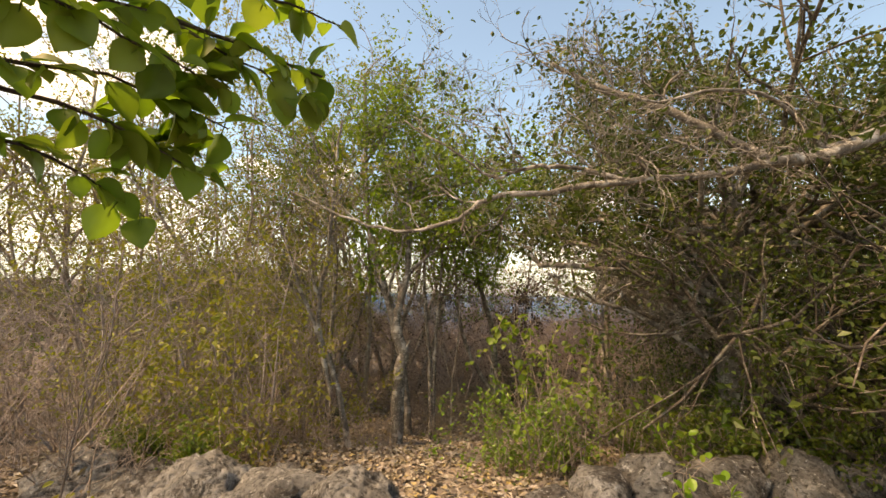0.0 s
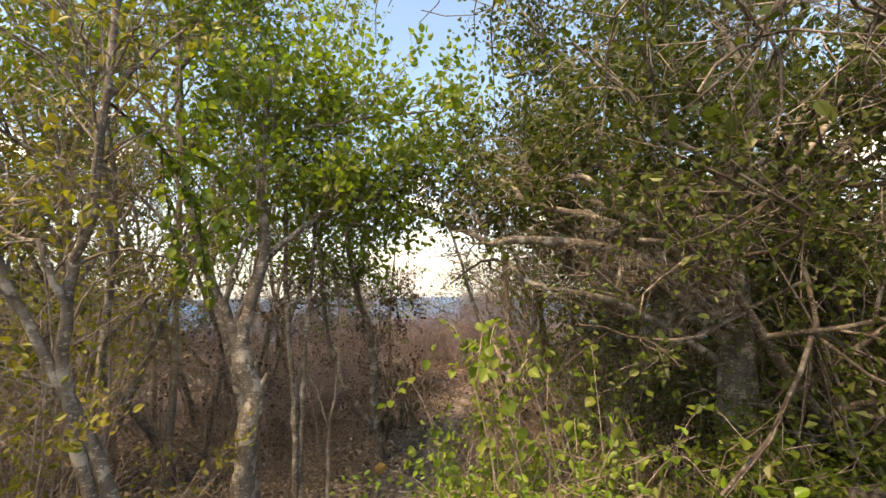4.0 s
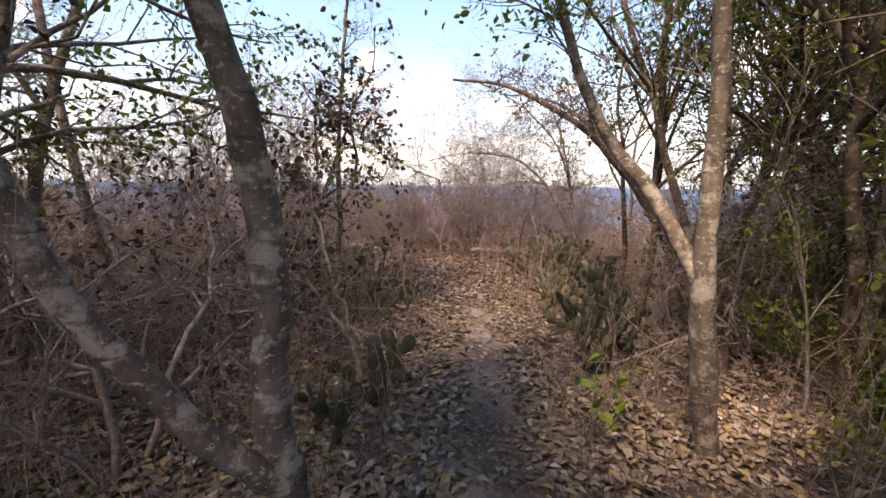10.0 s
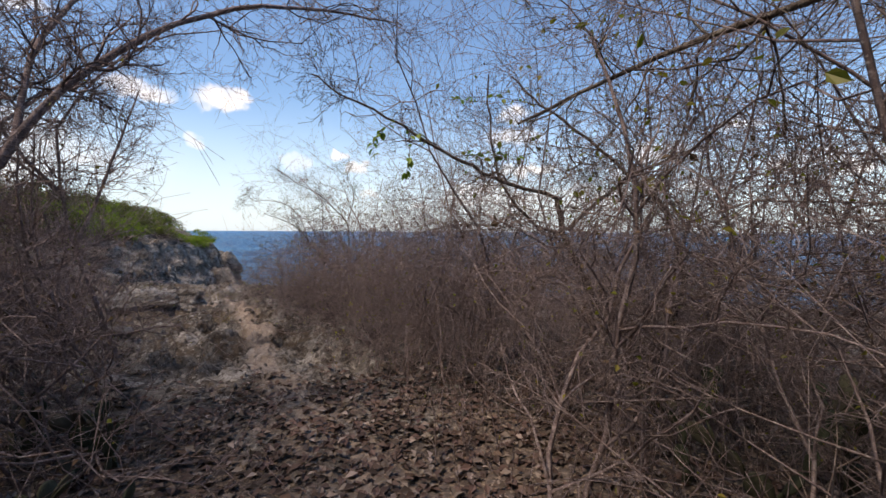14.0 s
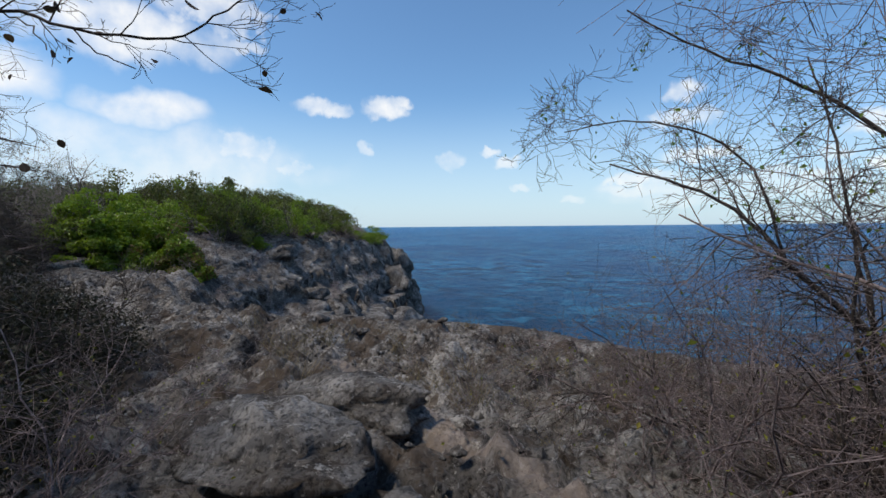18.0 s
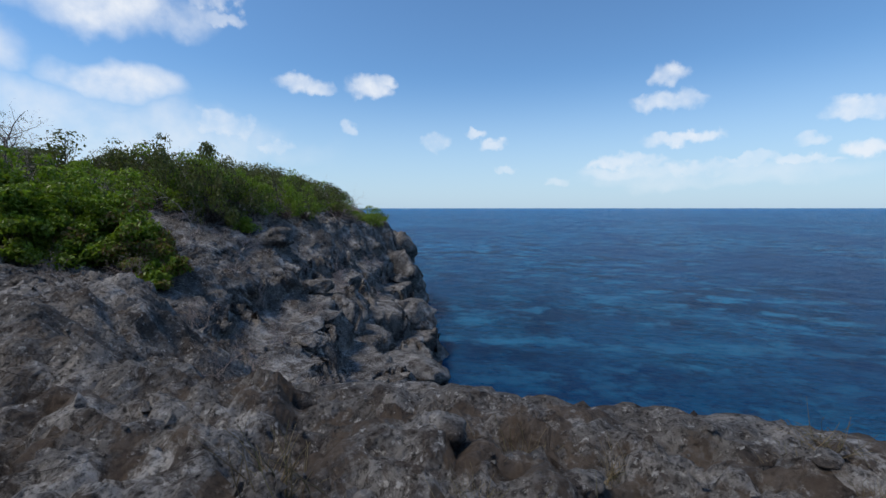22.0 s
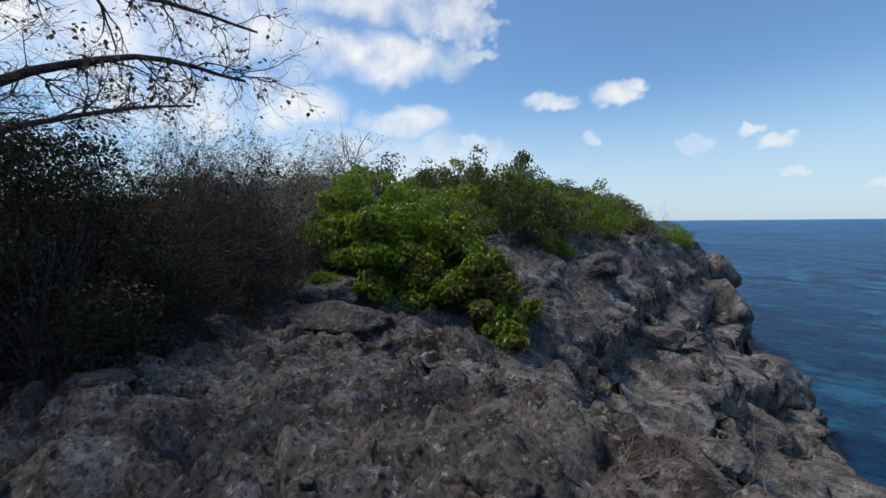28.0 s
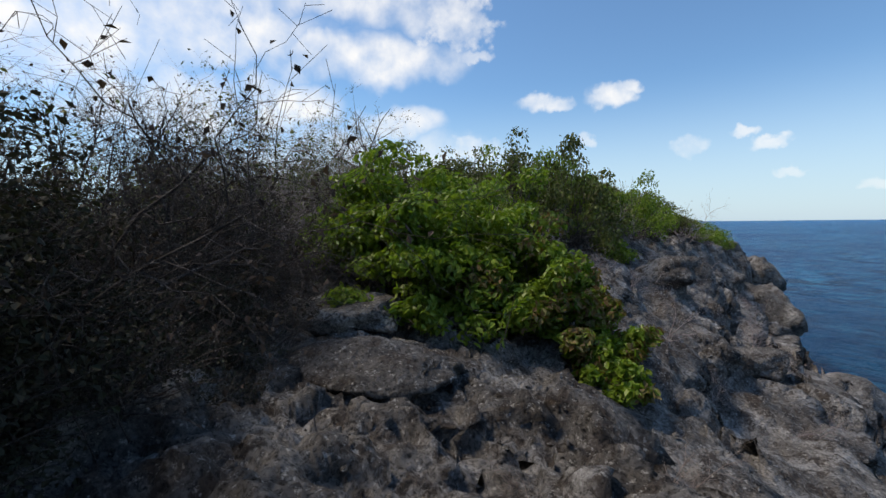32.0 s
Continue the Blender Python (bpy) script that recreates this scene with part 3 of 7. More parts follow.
# the rim of the sea cliff: x, y, height of the rim, width of the rising slope behind it
RIM = np.array([(60, 4, -1.5, 4), (30, 17, -1.2, 3), (12, 23.2, -0.9, 1.5), (4.5, 26.0, -0.75, 1), (1.3, 27.7, -0.75, 0.8), (-1.0, 28.05, -0.78, 0.8), (-2.3, 28.2, -0.9, 1.0),
                (-3.0, 29.3, -1.9, 2.6), (-2.8, 31.2, -3.0, 5.0), (-2.6, 33.5, -3.8, 9.0), (-2.7, 36, -5.0, 9.6), (-2.9, 38.5, -6.0, 8.8), (-3.0, 43, -6.5, 8.0), (-3.6, 48, -6.9, 8.5), (-4.0, 51.6, -7.0, 8.6),
                (-5.6, 54, -6.8, 7.0), (-6.6, 58, -5.6, 4.6), (-7.2, 63, -5.3, 3.4), (-7.7, 66.5, -5.0, 3.4), (-10, 69.5, -4.0, 4), (-22, 73, -3, 5), (-60, 80, -3, 6)])
TRAIL = np.array([(0.1, -3), (0.1, 2.5), (0.15, 4.5), (0.6, 6.5), (1.4, 7.95), (2.2, 9.0), (3.3, 10.6), (4.35, 12.4), (4.8, 14.2), (4.5, 16.2), (3.7, 18.2), (3.2, 20.5), (2.4, 22.6), (0, 25.2)])
SEA = -8.6


def nearest(x, y, line, cols=0):
    """Distance to a polyline, side (+ left of its run), and the columns of it there."""
    best = np.full(x.shape, 1e9)
    sgn = np.ones(x.shape)
    vals = [np.zeros(x.shape) for _ in range(cols)]
    for a, b in zip(line[:-1], line[1:]):
        dx, dy = b[0] - a[0], b[1] - a[1]
        t = np.clip(((x - a[0]) * dx + (y - a[1]) * dy) / (dx * dx + dy * dy), 0, 1)
        ex, ey = x - (a[0] + t * dx), y - (a[1] + t * dy)
        d = np.hypot(ex, ey)
        m = d < best
        best = np.where(m, d, best)
        sgn = np.where(m, np.where(dx * (y - a[1]) - dy * (x - a[0]) >= 0, 1.0, -1.0), sgn)
        for i in range(cols):
            vals[i] = np.where(m, a[2 + i] * (1 - t) + b[2 + i] * t, vals[i])
    return best, sgn, vals


def smooth(a, b, v):
    t = np.clip((v - a) / (b - a), 0, 1)
    return t * t * (3 - 2 * t)


def plateau(x, y):
    z = np.interp(y, [-10, 0, 3, 6, 8, 12, 20, 26, 29, 32, 45, 55], [0.6, 0.4, 0.35, -0.2, -0.45, -0.52, -0.6, -0.65, -0.55, -0.75, -0.6, -0.4])
    z = z + 0.36 * smooth(-2.5, -6, x) * smooth(26, 28.5, y) * (1 - smooth(30, 33, y))
    inland = np.maximum(0, -11.5 - x - 0.0 * y)
    z = z + smooth(28, 36, y) * np.minimum(np.minimum(inland * 0.45, 1.5 + inland * 0.16), 3.0) * (0.55 + 0.45 * smooth(34, 46, y))
    return z + 0.10 * fbm(x, y, 0.35, 3, 3)


def land(x, y):
    """Height of the ground, and how stony it is."""
    x, y = np.asarray(x, float), np.asarray(y, float)
    am = 0.18 + 0.4 * smooth(28, 33, y)
    wx = x + am * fbm(x, y, 0.45, 3, 21)
    wy = y + am * fbm(x, y, 0.45, 3, 25)
    d, s, (zr, wr) = nearest(wx, wy, RIM, 2)
    d = d * s
    top = plateau(x, y)
    t = np.clip(d / wr, 0, 1)
    z = zr + (top - zr) * (0.75 * t + 0.25 * t * t * (3 - 2 * t))
    stony = smooth(14.5, 19.5, y + 0.12 * np.abs(x - 3)) 
    rough = smooth(16, 20, y)
    slope = np.clip((top - zr) / 5, 0, 1) * (1 - t) + 0.05 + 0.15 * smooth(-2, -6, x)
    ridge = 1 - np.abs(fbm(x, y, 0.38, 4, 11, 0.55))
    qx, qy = x + 0.35 * fbm(x, y, 0.8, 2, 61), y + 0.35 * fbm(x, y, 0.8, 2, 63)
    a1, a2, av = cells(qx, qy, 0.42, 5)
    b1, b2, bv = cells(qx, qy, 1.25, 9)
    block = 0.30 * av * slope + 0.06 * bv - 0.22 * slope * (1 - smooth(0.0, 0.16, a2 - a1)) - 0.07 * (1 - smooth(0.0, 0.1, b2 - b1))
    pits = -0.12 * smooth(0.25, 0.6, fbm(x, y, 1.7, 2, 71)) - 0.08 * smooth(0.1, 0.6, fbm(x, y, 4.5, 2, 73))
    c1, c2, cv = cells(qx + 0.1 * fbm(x, y, 4, 2, 64), qy, 3.1, 13)
    knob = np.abs(fbm(x, y, 2.3, 3, 19, 0.6))
    karst = 0.05 * cv - 0.08 * (1 - smooth(0.0, 0.13, c2 - c1)) + 0.10 * (0.45 - knob) - 0.10 * smooth(0.25, 0.55, fbm(x, y, 3.3, 2, 77))
    z = z + rough * (slope * 0.9 * (ridge - 0.75) + block + pits + karst + 0.06 * fbm(x, y, 1.6, 3, 15) + 0.04 * fbm(x, y, 5.0, 2, 17)) * (0.25 + 0.75 * smooth(0.0, 0.9, d + 9 * smooth(28.6, 29.6, y)))
    # strata: ledges on the slope towards the sea
    step = 1.7
    w = (z + 0.35 * fbm(x, y, 0.3, 2, 81)) / step
    fr = w - np.floor(w)
    ledge = (np.floor(w) + smooth(0.55, 0.95, fr)) * step - 0.35 * fbm(x, y, 0.3, 2, 81)
    z = z + rough * np.clip(1.6 * (slope - 0.2), 0, 0.92) * (ledge - z)
    z = z + (1 - rough) * (0.03 * fbm(x, y, 1.2, 3, 31) + 0.012 * fbm(x, y, 6, 2, 33))
    drop = np.clip(-d, 0, 3)
    z = np.where(d < 0, np.maximum(zr - 6.0 * drop, np.minimum(SEA - 0.4 - 0.35 * np.maximum(-d - 0.5, 0), zr)), z)
    return np.maximum(z, -16.0), stony, d


def ground_z(x, y):
    return float(land(np.array([x]), np.array([y]))[0][0])


def axis_steps(lo, a, b, hi, fine, grow_by=1.13):
    mid = list(np.arange(a, b, fine))
    right, step = [b], fine
    while right[-1] < hi:
        step *= grow_by
        right.append(right[-1] + step)
    left, step = [a], fine
    while left[-1] > lo:
        step *= grow_by
        left.append(left[-1] - step)
    return np.array(left[:0:-1] + mid + right)


def build_ground():
    xs = axis_steps(-4500, -12.5, 4.5, 4500, 0.075)
    ys = axis_steps(-4500, 18.0, 33.0, 33.1, 0.06)
    far = axis_steps(33.0, 33.2, 67.0, 4500, 0.17)
    ys = np.concatenate([ys[ys < 33.1], far[far > 33.15]])
    X, Y = np.meshgrid(xs, ys)
    Z, stony, d = land(X, Y)
    # crumbled, overhanging look on the steep faces
    steep = np.clip(np.hypot(*np.gradient(Z, ys, xs)) / 2.5, 0, 1) * (d > -4) * (np.abs(X) < 60)
    steep = steep * smooth(29, 32, Y)
    X2 = X + steep * 0.5 * fbm(Y, Z, 0.9, 4, 41)
    Y2 = Y + steep * 0.30 * fbm(X, Z, 0.9, 4, 45)
    n, k = X.shape
    idx = np.arange(n * k).reshape(n, k)
    Q = np.stack([idx[:-1, :-1], idx[:-1, 1:], idx[1:, 1:], idx[1:, :-1]], -1).reshape(-1, 4)
    me = np_mesh("ground", np.stack([X2, Y2, Z], -1).reshape(-1, 3), Q)
    td, _, _ = nearest(X, Y, TRAIL)
    trail = (1 - smooth(0.04, 0.24, td + 0.10 * fbm(X, Y, 1.5, 3, 51))) * (1 - 0.2 * smooth(12, 16, Y))
    dusty = smooth(15, 19, Y) * (1 - smooth(29, 31, Y)) * smooth(-5.5, -2, X + 0.3 * (Y - 24))
    for nm, v in (("trail", trail), ("stony", stony), ("dusty", dusty)):
        at = me.attributes.new(nm, "FLOAT", "POINT")
        at.data.foreach_set("value", v.astype(np.float32).ravel())
    ob = part("ground", me, M["ground"])
    return tagged(ob, "brown leaf-strewn forest soil turning into pitted grey limestone", "ground", kind="structure")


build_ground()


def build_sea():
    xs = axis_steps(-4900, -20, 60, 4900, 2.0, 1.2)
    ys = axis_steps(-600, 15, 90, 4900, 2.0, 1.2)
    X, Y = np.meshgrid(xs, ys)
    n, k = X.shape
    idx = np.arange(n * k).reshape(n, k)
    Q = np.stack([idx[:-1, :-1], idx[:-1, 1:], idx[1:, 1:], idx[1:, :-1]], -1).reshape(-1, 4)
    me = np_mesh("sea", np.stack([X, Y, np.full_like(X, SEA)], -1).reshape(-1, 3), Q)
    d, s, _ = nearest(X, Y, RIM)
    at = me.attributes.new("shoal", "FLOAT", "POINT")
    at.data.foreach_set("value", (1 - smooth(6, 42, d)).astype(np.float32).ravel())
    tagged(part("water", me, M["sea"]), "deep blue sea with turquoise shallows and small waves, their glints and dark troughs painted", "sea", kind="structure")


build_sea()

# ---- kinds of plants ----


def dry_shrub(seed, name="dry_shrub", group="dry shrubs in the woodland", few=3, many=5):
    rng = np.random.default_rng(seed)
    sk = []
    for _ in range(rng.integers(few, many)):
        p = np.append(rng.normal(0, 0.14, 2), -0.05)
        d = np.append(rng.normal(0, 0.2, 2), 1.0)
        sk.append(grow(rng, p, d, rng.uniform(0.6, 1.5), rng.uniform(0.006, 0.011), [(6, 0.08, 0.02, (6, 10), 38, 0.48, 0.12), (4, 0.13, 0.0, (2, 5), 40, 0.5, 0.2), (1, 0.15, 0, 0, 0, 0, 0)]))
    allb = [b for s in sk for b in s]
    fol = foliage(rng, allb, 1, 0.22, 0.042, 0.025, 0.02, LEAF_SMALL)
    return plant(name, "leafless brown shrub of thin upright stems with a few curled leaves", "shrub", sk, M["twig_mauve" if "coastal" in name else "twig_brown"], [("foliage", fol, M["leaf_dry"], "curled dead brown leaves")], group, 4)


def thorn_shrub(seed, mat="twig_mauve", big=1.0):
    rng = np.random.default_rng(seed)
    sk = []
    for _ in range(rng.integers(3, 5)):
        p = np.append(rng.normal(0, 0.12, 2), -0.05)
        d = np.append(rng.normal(0, 0.55, 2), 1.0)
        sk.append(grow(rng, p, d, big * rng.uniform(1.2, 2.1), rng.uniform(0.007, 0.012), [(8, 0.22, 0.0, (8, 11), 50, 0.5, 0.08), (6, 0.26, 0.0, (5, 8), 52, 0.5, 0.08), (4, 0.32, 0.0, (2, 4), 55, 0.45, 0.1), (1, 0.3, 0, 0, 0, 0, 0)]))
    allb = [b for s in sk for b in s]
    fol = foliage(rng, allb, 2, 0.10, 0.032, 0.02, 0.02, LEAF_SMALL)
    return plant("thorn_shrub", "bare mauve-grey thorny shrub with crooked zigzag twigs", "shrub", sk, M[mat], [("foliage", fol, M["leaf_yellow"], "few small yellowish leaves")], "thorn shrubs on the coast", 4)


def tangle_tree(seed, mat="twig_grey", h=3.6, leaf="leaf_dry", per=0.3, name="bare_thorn_tree", lab="bare grey thorn tree with a haze of fine crooked twigs", group="bare thorn trees", size=0.045, stout=1.0):
    rng = np.random.default_rng(seed)
    sk = []
    for _ in range(rng.integers(2, 5)):
        p = np.append(rng.normal(0, 0.10, 2), -0.08)
        d = np.append(rng.normal(0, 0.32, 2), 1.0)
        sk.append(grow(rng, p, d, h * rng.uniform(0.65, 1.0), stout * rng.uniform(0.018, 0.03), [(9, 0.2, 0.01, (10, 14), 56, 0.46, 0.14), (7, 0.3, -0.01, (6, 9), 56, 0.5, 0.1), (4, 0.36, 0.0, (4, 6), 58, 0.45, 0.1), (1, 0.3, 0, 0, 0, 0, 0)]))
    allb = [b for s in sk for b in s]
    fol = foliage(rng, [b for b in allb if b[0][0][2] > 0.3 * h] if per > 0.9 else allb, 2, per, size, size * 0.62, 0.02, LEAF_SMALL)
    return plant(name, lab, "tree", sk, M[mat], [("foliage", fol, M[leaf], "scattered small leaves")], group, 4)


def sapling(seed, leaf="leaf_yellow", lab="slender sapling with small yellow-green leaves", per=7):
    rng = np.random.default_rng(seed)
    sk = []
    for _ in range(rng.integers(2, 4)):
        p = np.append(rng.normal(0, 0.1, 2), -0.05)
        d = np.append(rng.normal(0, 0.16, 2), 1.0)
        sk.append(grow(rng, p, d, rng.uniform(1.8, 3.6), rng.uniform(0.012, 0.024), [(8, 0.07, 0.02, (7, 10), 45, 0.4, 0.15), (5, 0.14, 0.02, (4, 6), 45, 0.5, 0.2), (3, 0.2, 0, 0, 0, 0, 0)]))
    allb = [b for s in sk for b in s]
    fol = foliage(rng, allb, 1, per, 0.052, 0.032, 0.06)
    return plant("leafy_sapling", lab, "sapling", sk, M["twig_grey"], [("crown", fol, M[leaf], "")], "saplings in the woodland", 4)


def slender_tree(seed, mat="bark_grey", leaf="leaf_green", h=4.6, per=8, low=0.35, lab="thin grey-barked tree with a loose small-leaved crown"):
    rng = np.random.default_rng(seed)
    sk = [grow(rng, (0, 0, -0.1), np.append(rng.normal(0, 0.12, 2), 1), h * rng.uniform(0.85, 1.15), rng.uniform(0.035, 0.06),
               [(10, 0.09, 0.015, (8, 12), 45, 0.40, low), (6, 0.14, 0.02, (4, 7), 45, 0.5, 0.2), (4, 0.2, 0.0, (2, 4), 45, 0.5, 0.2), (3, 0.2, 0, 0, 0, 0, 0)])]
    fol = foliage(rng, sk[0], 2, per, 0.056, 0.036, 0.06, LEAF_SMALL)
    return plant("slender_tree", lab, "tree", sk, M[mat], [("crown", fol, M[leaf], "")], "slender trees in the woodland", 5)


def dense_tree(seed, leaf="leaf_dark", h=5.2, blade=LEAF_SMALL):
    rng = np.random.default_rng(seed)
    sk = []
    for _ in range(3):
        d = np.append(rng.normal(0, 0.6, 2), 1)
        sk.append(grow(rng, (0, 0, -0.1), d, h * rng.uniform(0.75, 1.0), 0.085, [(9, 0.14, 0.0, (10, 13), 58, 0.48, 0.1), (7, 0.18, 0.0, (7, 10), 50, 0.5, 0.12), (4, 0.22, 0.0, (2, 4), 50, 0.45, 0.1), (1, 0.2, 0, 0, 0, 0, 0)]))
    allb = [b for s in sk for b in s]
    fol = foliage(rng, allb, 2, 10, 0.058, 0.040, 0.10, blade)
    return plant("dense_tree", "broad spreading tree with crooked limbs and dense dark leaves", "tree", sk, M["bark_dark"], [("crown", fol, M[leaf], "dense dark green foliage")], "dense trees in the woodland", 5)


def coast_bush(seed, leaf="leaf_bush", lab="low wind-shaped bush with dense bright green leaves", wide=1.6, high=1.1, count=2200, size=0.10, name="coast_bush", sick=0):
    """A wind-clipped mound: twigs fan out from the base and carry leaf clumps near its uneven skin."""
    rng = np.random.default_rng(seed)
    n = 70
    az = rng.uniform(0, 2 * math.pi, n)
    el = np.arcsin(rng.uniform(0.02, 1, n))
    lump = 1 + 0.22 * np.sin(3 * az + seed) * np.cos(2 * el) + rng.normal(0, 0.13, n)
    lump = np.clip(lump, 0.65, 1.22)
    tip = np.stack([np.cos(az) * np.cos(el) * wide, np.sin(az) * np.cos(el) * wide, np.sin(el) * high], -1) * lump[:, None]
    sk = []
    for t in tip:
        b = np.append(rng.normal(0, 0.12, 2) * wide, -0.05)
        f = np.linspace(0, 1, 6)[:, None]
        pts = b * (1 - f) + t * f + rng.normal(0, 0.04, (6, 3)) * np.sin(f * 3)
        sk.append((pts, np.linspace(0.014, 0.004, 6) * wide / 1.6, 0))
        pts *= np.array([0.9, 0.9, 0.85])
    m = max(30, int((34 if size <= 0.11 else 90) * (wide / 1.6) ** 2))
    k = rng.integers(0, n, m)
    C = tip[k] * rng.uniform(0.62, 0.92, (m, 1))
    C[:, 2] = np.maximum(C[:, 2], 0.12)
    rc = rng.uniform(0.20, 0.40, m) * (wide / 1.6) ** 0.5 * (0.78 if size > 0.11 else 1.0)
    g = rng.choice(m, count, p=rc ** 2 / (rc ** 2).sum())
    out = unit(rng.normal(0, 1, (count, 3)) + np.array([0, 0, 0.45]))
    P = C[g] + out * (rng.uniform(0.5, 1.15, (count, 1)) * rc[g][:, None]) * np.array([1.15, 1.15, 0.8])
    P[:, 2] = np.maximum(P[:, 2], 0.02)
    D = np.cross(out, rng.normal(0, 1, (count, 3))) + 0.35 * rng.normal(0, 1, (count, 3)) - np.array([0, 0, 0.25])
    sets = [("crown", leaves(P, D, size, size * 0.65, rng, LEAF_MED if size > 0.11 else LEAF_SMALL, 0.6), M[leaf], "")]
    if sick:
        q = np.argsort(P[:, 0] * 1.0 - 0.6 * P[:, 2])[-sick:]
        sets.append(("withered_foliage", leaves(P[q] * 1.05, D[q], size, size * 0.55, rng, LEAF_SMALL, 0.7), M["leaf_sick"], "withered brown leaves"))
    return plant(name, lab, "bush", [sk], M["twig_dark"], sets, "bushes on the headland", 4, "brushwood")


def bare_bush(seed, mat="twig_grey"):
    rng = np.random.default_rng(seed)
    sk = []
    for _ in range(3):
        d = np.append(rng.normal(0, 0.65, 2), 0.8)
        sk.append(grow(rng, np.append(rng.normal(0, 0.2, 2), -0.05), d, rng.uniform(1.0, 1.8), 0.016, [(6, 0.2, 0, (10, 14), 50, 0.5, 0.08), (5, 0.26, 0, (6, 9), 52, 0.5, 0.08), (1, 0.25, 0, 0, 0, 0, 0)]))
    return plant("bare_bush", "tangled leafless grey-brown bush", "bush", sk, M[mat], (), "bare bushes on the headland", 4)


PASSAGE = np.array([(0, -1, 1.9), (0, 0, 1.9), (0.04, 1.1, 1.8), (-0.4, 2.2, 1.8), (-0.7, 3.6, 1.8), (-0.65, 4.7, 1.65), (-0.35, 5.8, 1.35), (0.4, 6.75, 1.1), (1.25, 7.76, 1.0), (2.3, 9.06, 0.95), (3.4, 10.8, 0.9), (4.2, 12.5, 0.92), (4.65, 14.2, 0.9), (4.2, 16.4, 1.0), (3.3, 18, 0.95),
                    (2.0, 20.3, 0.9), (0.4, 22.4, 0.9), (-0.7, 24.3, 0.8), (-2.6, 26.6, 0.7), (-4.7, 27.1, 1.0), (-7, 28.4, 1.0), (-8.6, 29.2, 0.95)])


def clearance(P):
    """Least distance from points to the line walked at head height."""
    A, B = PASSAGE[:-1], PASSAGE[1:]
    D = B - A
    t = np.clip(((P[:, None] - A[None]) * D[None]).sum(-1) / (D * D).sum(-1)[None], 0, 1)
    return float(np.sqrt((((A[None] + t[..., None] * D[None]) - P[:, None]) ** 2).sum(-1).min()))


def skin(ob):
    """A thin sample of a plant's points."""
    out = []
    for o in [ob] + list(ob.children):
        if o.type == "MESH":
            co = np.empty(len(o.data.vertices) * 3, np.float32)
            o.data.vertices.foreach_get("co", co)
            out.append(co.reshape(-1, 3))
    P = np.concatenate(out)
    return P[::max(1, len(P) // 2500)]


def scatter(kinds, spots, rng, lo=0.8, hi=1.25, tiltmax=5, room=0.85, tallness=(0.9, 1.1)):
    """Copies of the kinds at the spots; the kinds themselves take the first ones."""
    used = set()
    skins = [skin(k) for k in kinds]
    for i, (x, y) in enumerate(spots):
        k = int(rng.integers(len(kinds))) if len(used) == len(kinds) else len(used)
        s = rng.uniform(lo, hi)
        rx, ry, turn, tall = rng.normal(0, tiltmax), rng.normal(0, tiltmax), rng.uniform(0, 360), rng.uniform(*tallness)
        z = ground_z(x, y) - 0.02
        best = None
        reach = float(np.hypot(skins[k][:, 0], skins[k][:, 1]).max())
        for tr in range(10):
            m = pose(x, y, z, rx, ry, turn + 36 * tr)
            if nearest(np.array([x]), np.array([y]), WALK)[0][0] > reach * s + 1.0:
                best = (9, m)
                break
            P = (skins[k] * np.array([s, s, s * tall])) @ np.array(m.to_3x3()).T + np.array([x, y, z])
            c = clearance(P)
            if best is None or c > best[0]:
                best = (c, m)
            if c > room:
                break
        if best[0] < room * 0.85 and k in used:
            continue
        m = best[1]
        if k not in used:
            ob = kinds[k]
            ob.matrix_basis = m
            used.add(k)
        else:
            ob = copy_thing(kinds[k], m)
        ob.scale = (s, s, s * tall)


WALK = np.array([(0, -1), (0, 0), (0.04, 1.1), (-0.3, 2.2), (-0.7, 3.6), (-0.6, 4.8), (-0.35, 5.8), (0.4, 6.75), (1.25, 7.76), (2.3, 9.06), (3.4, 10.8), (4.2, 12.5), (4.6, 14.2), (4.5, 15.5), (3.4, 18), (2.0, 20.3), (0.4, 22.4), (-0.7, 24.3), (-2.6, 26.6), (-4.7, 27.1), (-7, 28.4), (-8.6, 29.2)])


def spots(rng, n, box, keep_walk=0.7, keep_trail=0.55, apart=0.35, test=None):
    got = []
    x0, y0, x1, y1 = box
    m = n * 14
    xs, ys = rng.uniform(x0, x1, m), rng.uniform(y0, y1, m)
    ok = (nearest(xs, ys, WALK)[0] > keep_walk) & (nearest(xs, ys, TRAIL)[0] > keep_trail) & (land(xs, ys)[2] > 0.4)
    for x, y in zip(xs[ok], ys[ok]):
        if len(got) >= n:
            break
        if test and not test(x, y):
            continue
        if any((x - u) ** 2 + (y - v) ** 2 < apart ** 2 for u, v in got):
            continue
        got.append((float(x), float(y)))
    return got


def west_thicket(x, y):
    """The thick scrub behind the bare rock shelf."""
    return x < np.interp(y, [14, 16.5, 18.6, 19.6, 21, 22.7, 24.3, 26, 27.5, 31, 33.5, 36], [1.4, 2.0, 1.6, 1.5, 0.2, -1.6, -3.2, -6.5, -10.4, -12.0, -14.2, -16.5])


R = np.random.default_rng(42)


def open_ground(x, y):
    """Kept free: the broad-leaved shrub beside the path."""
    return not (0.4 < x < 2.6 and 3.6 < y < 6.4)


def thin_cover(x, y):
    """Fewer shrubs where the litter lies open on both sides of the path."""
    if not open_ground(x, y):
        return False
    near = 1.0 < x < 8.0 and y > 8.6 and float(nearest(np.array([x]), np.array([y]), TRAIL)[0][0]) < 2.6
    return not near or (int(x * 37) + int(y * 53)) % 4 == 0


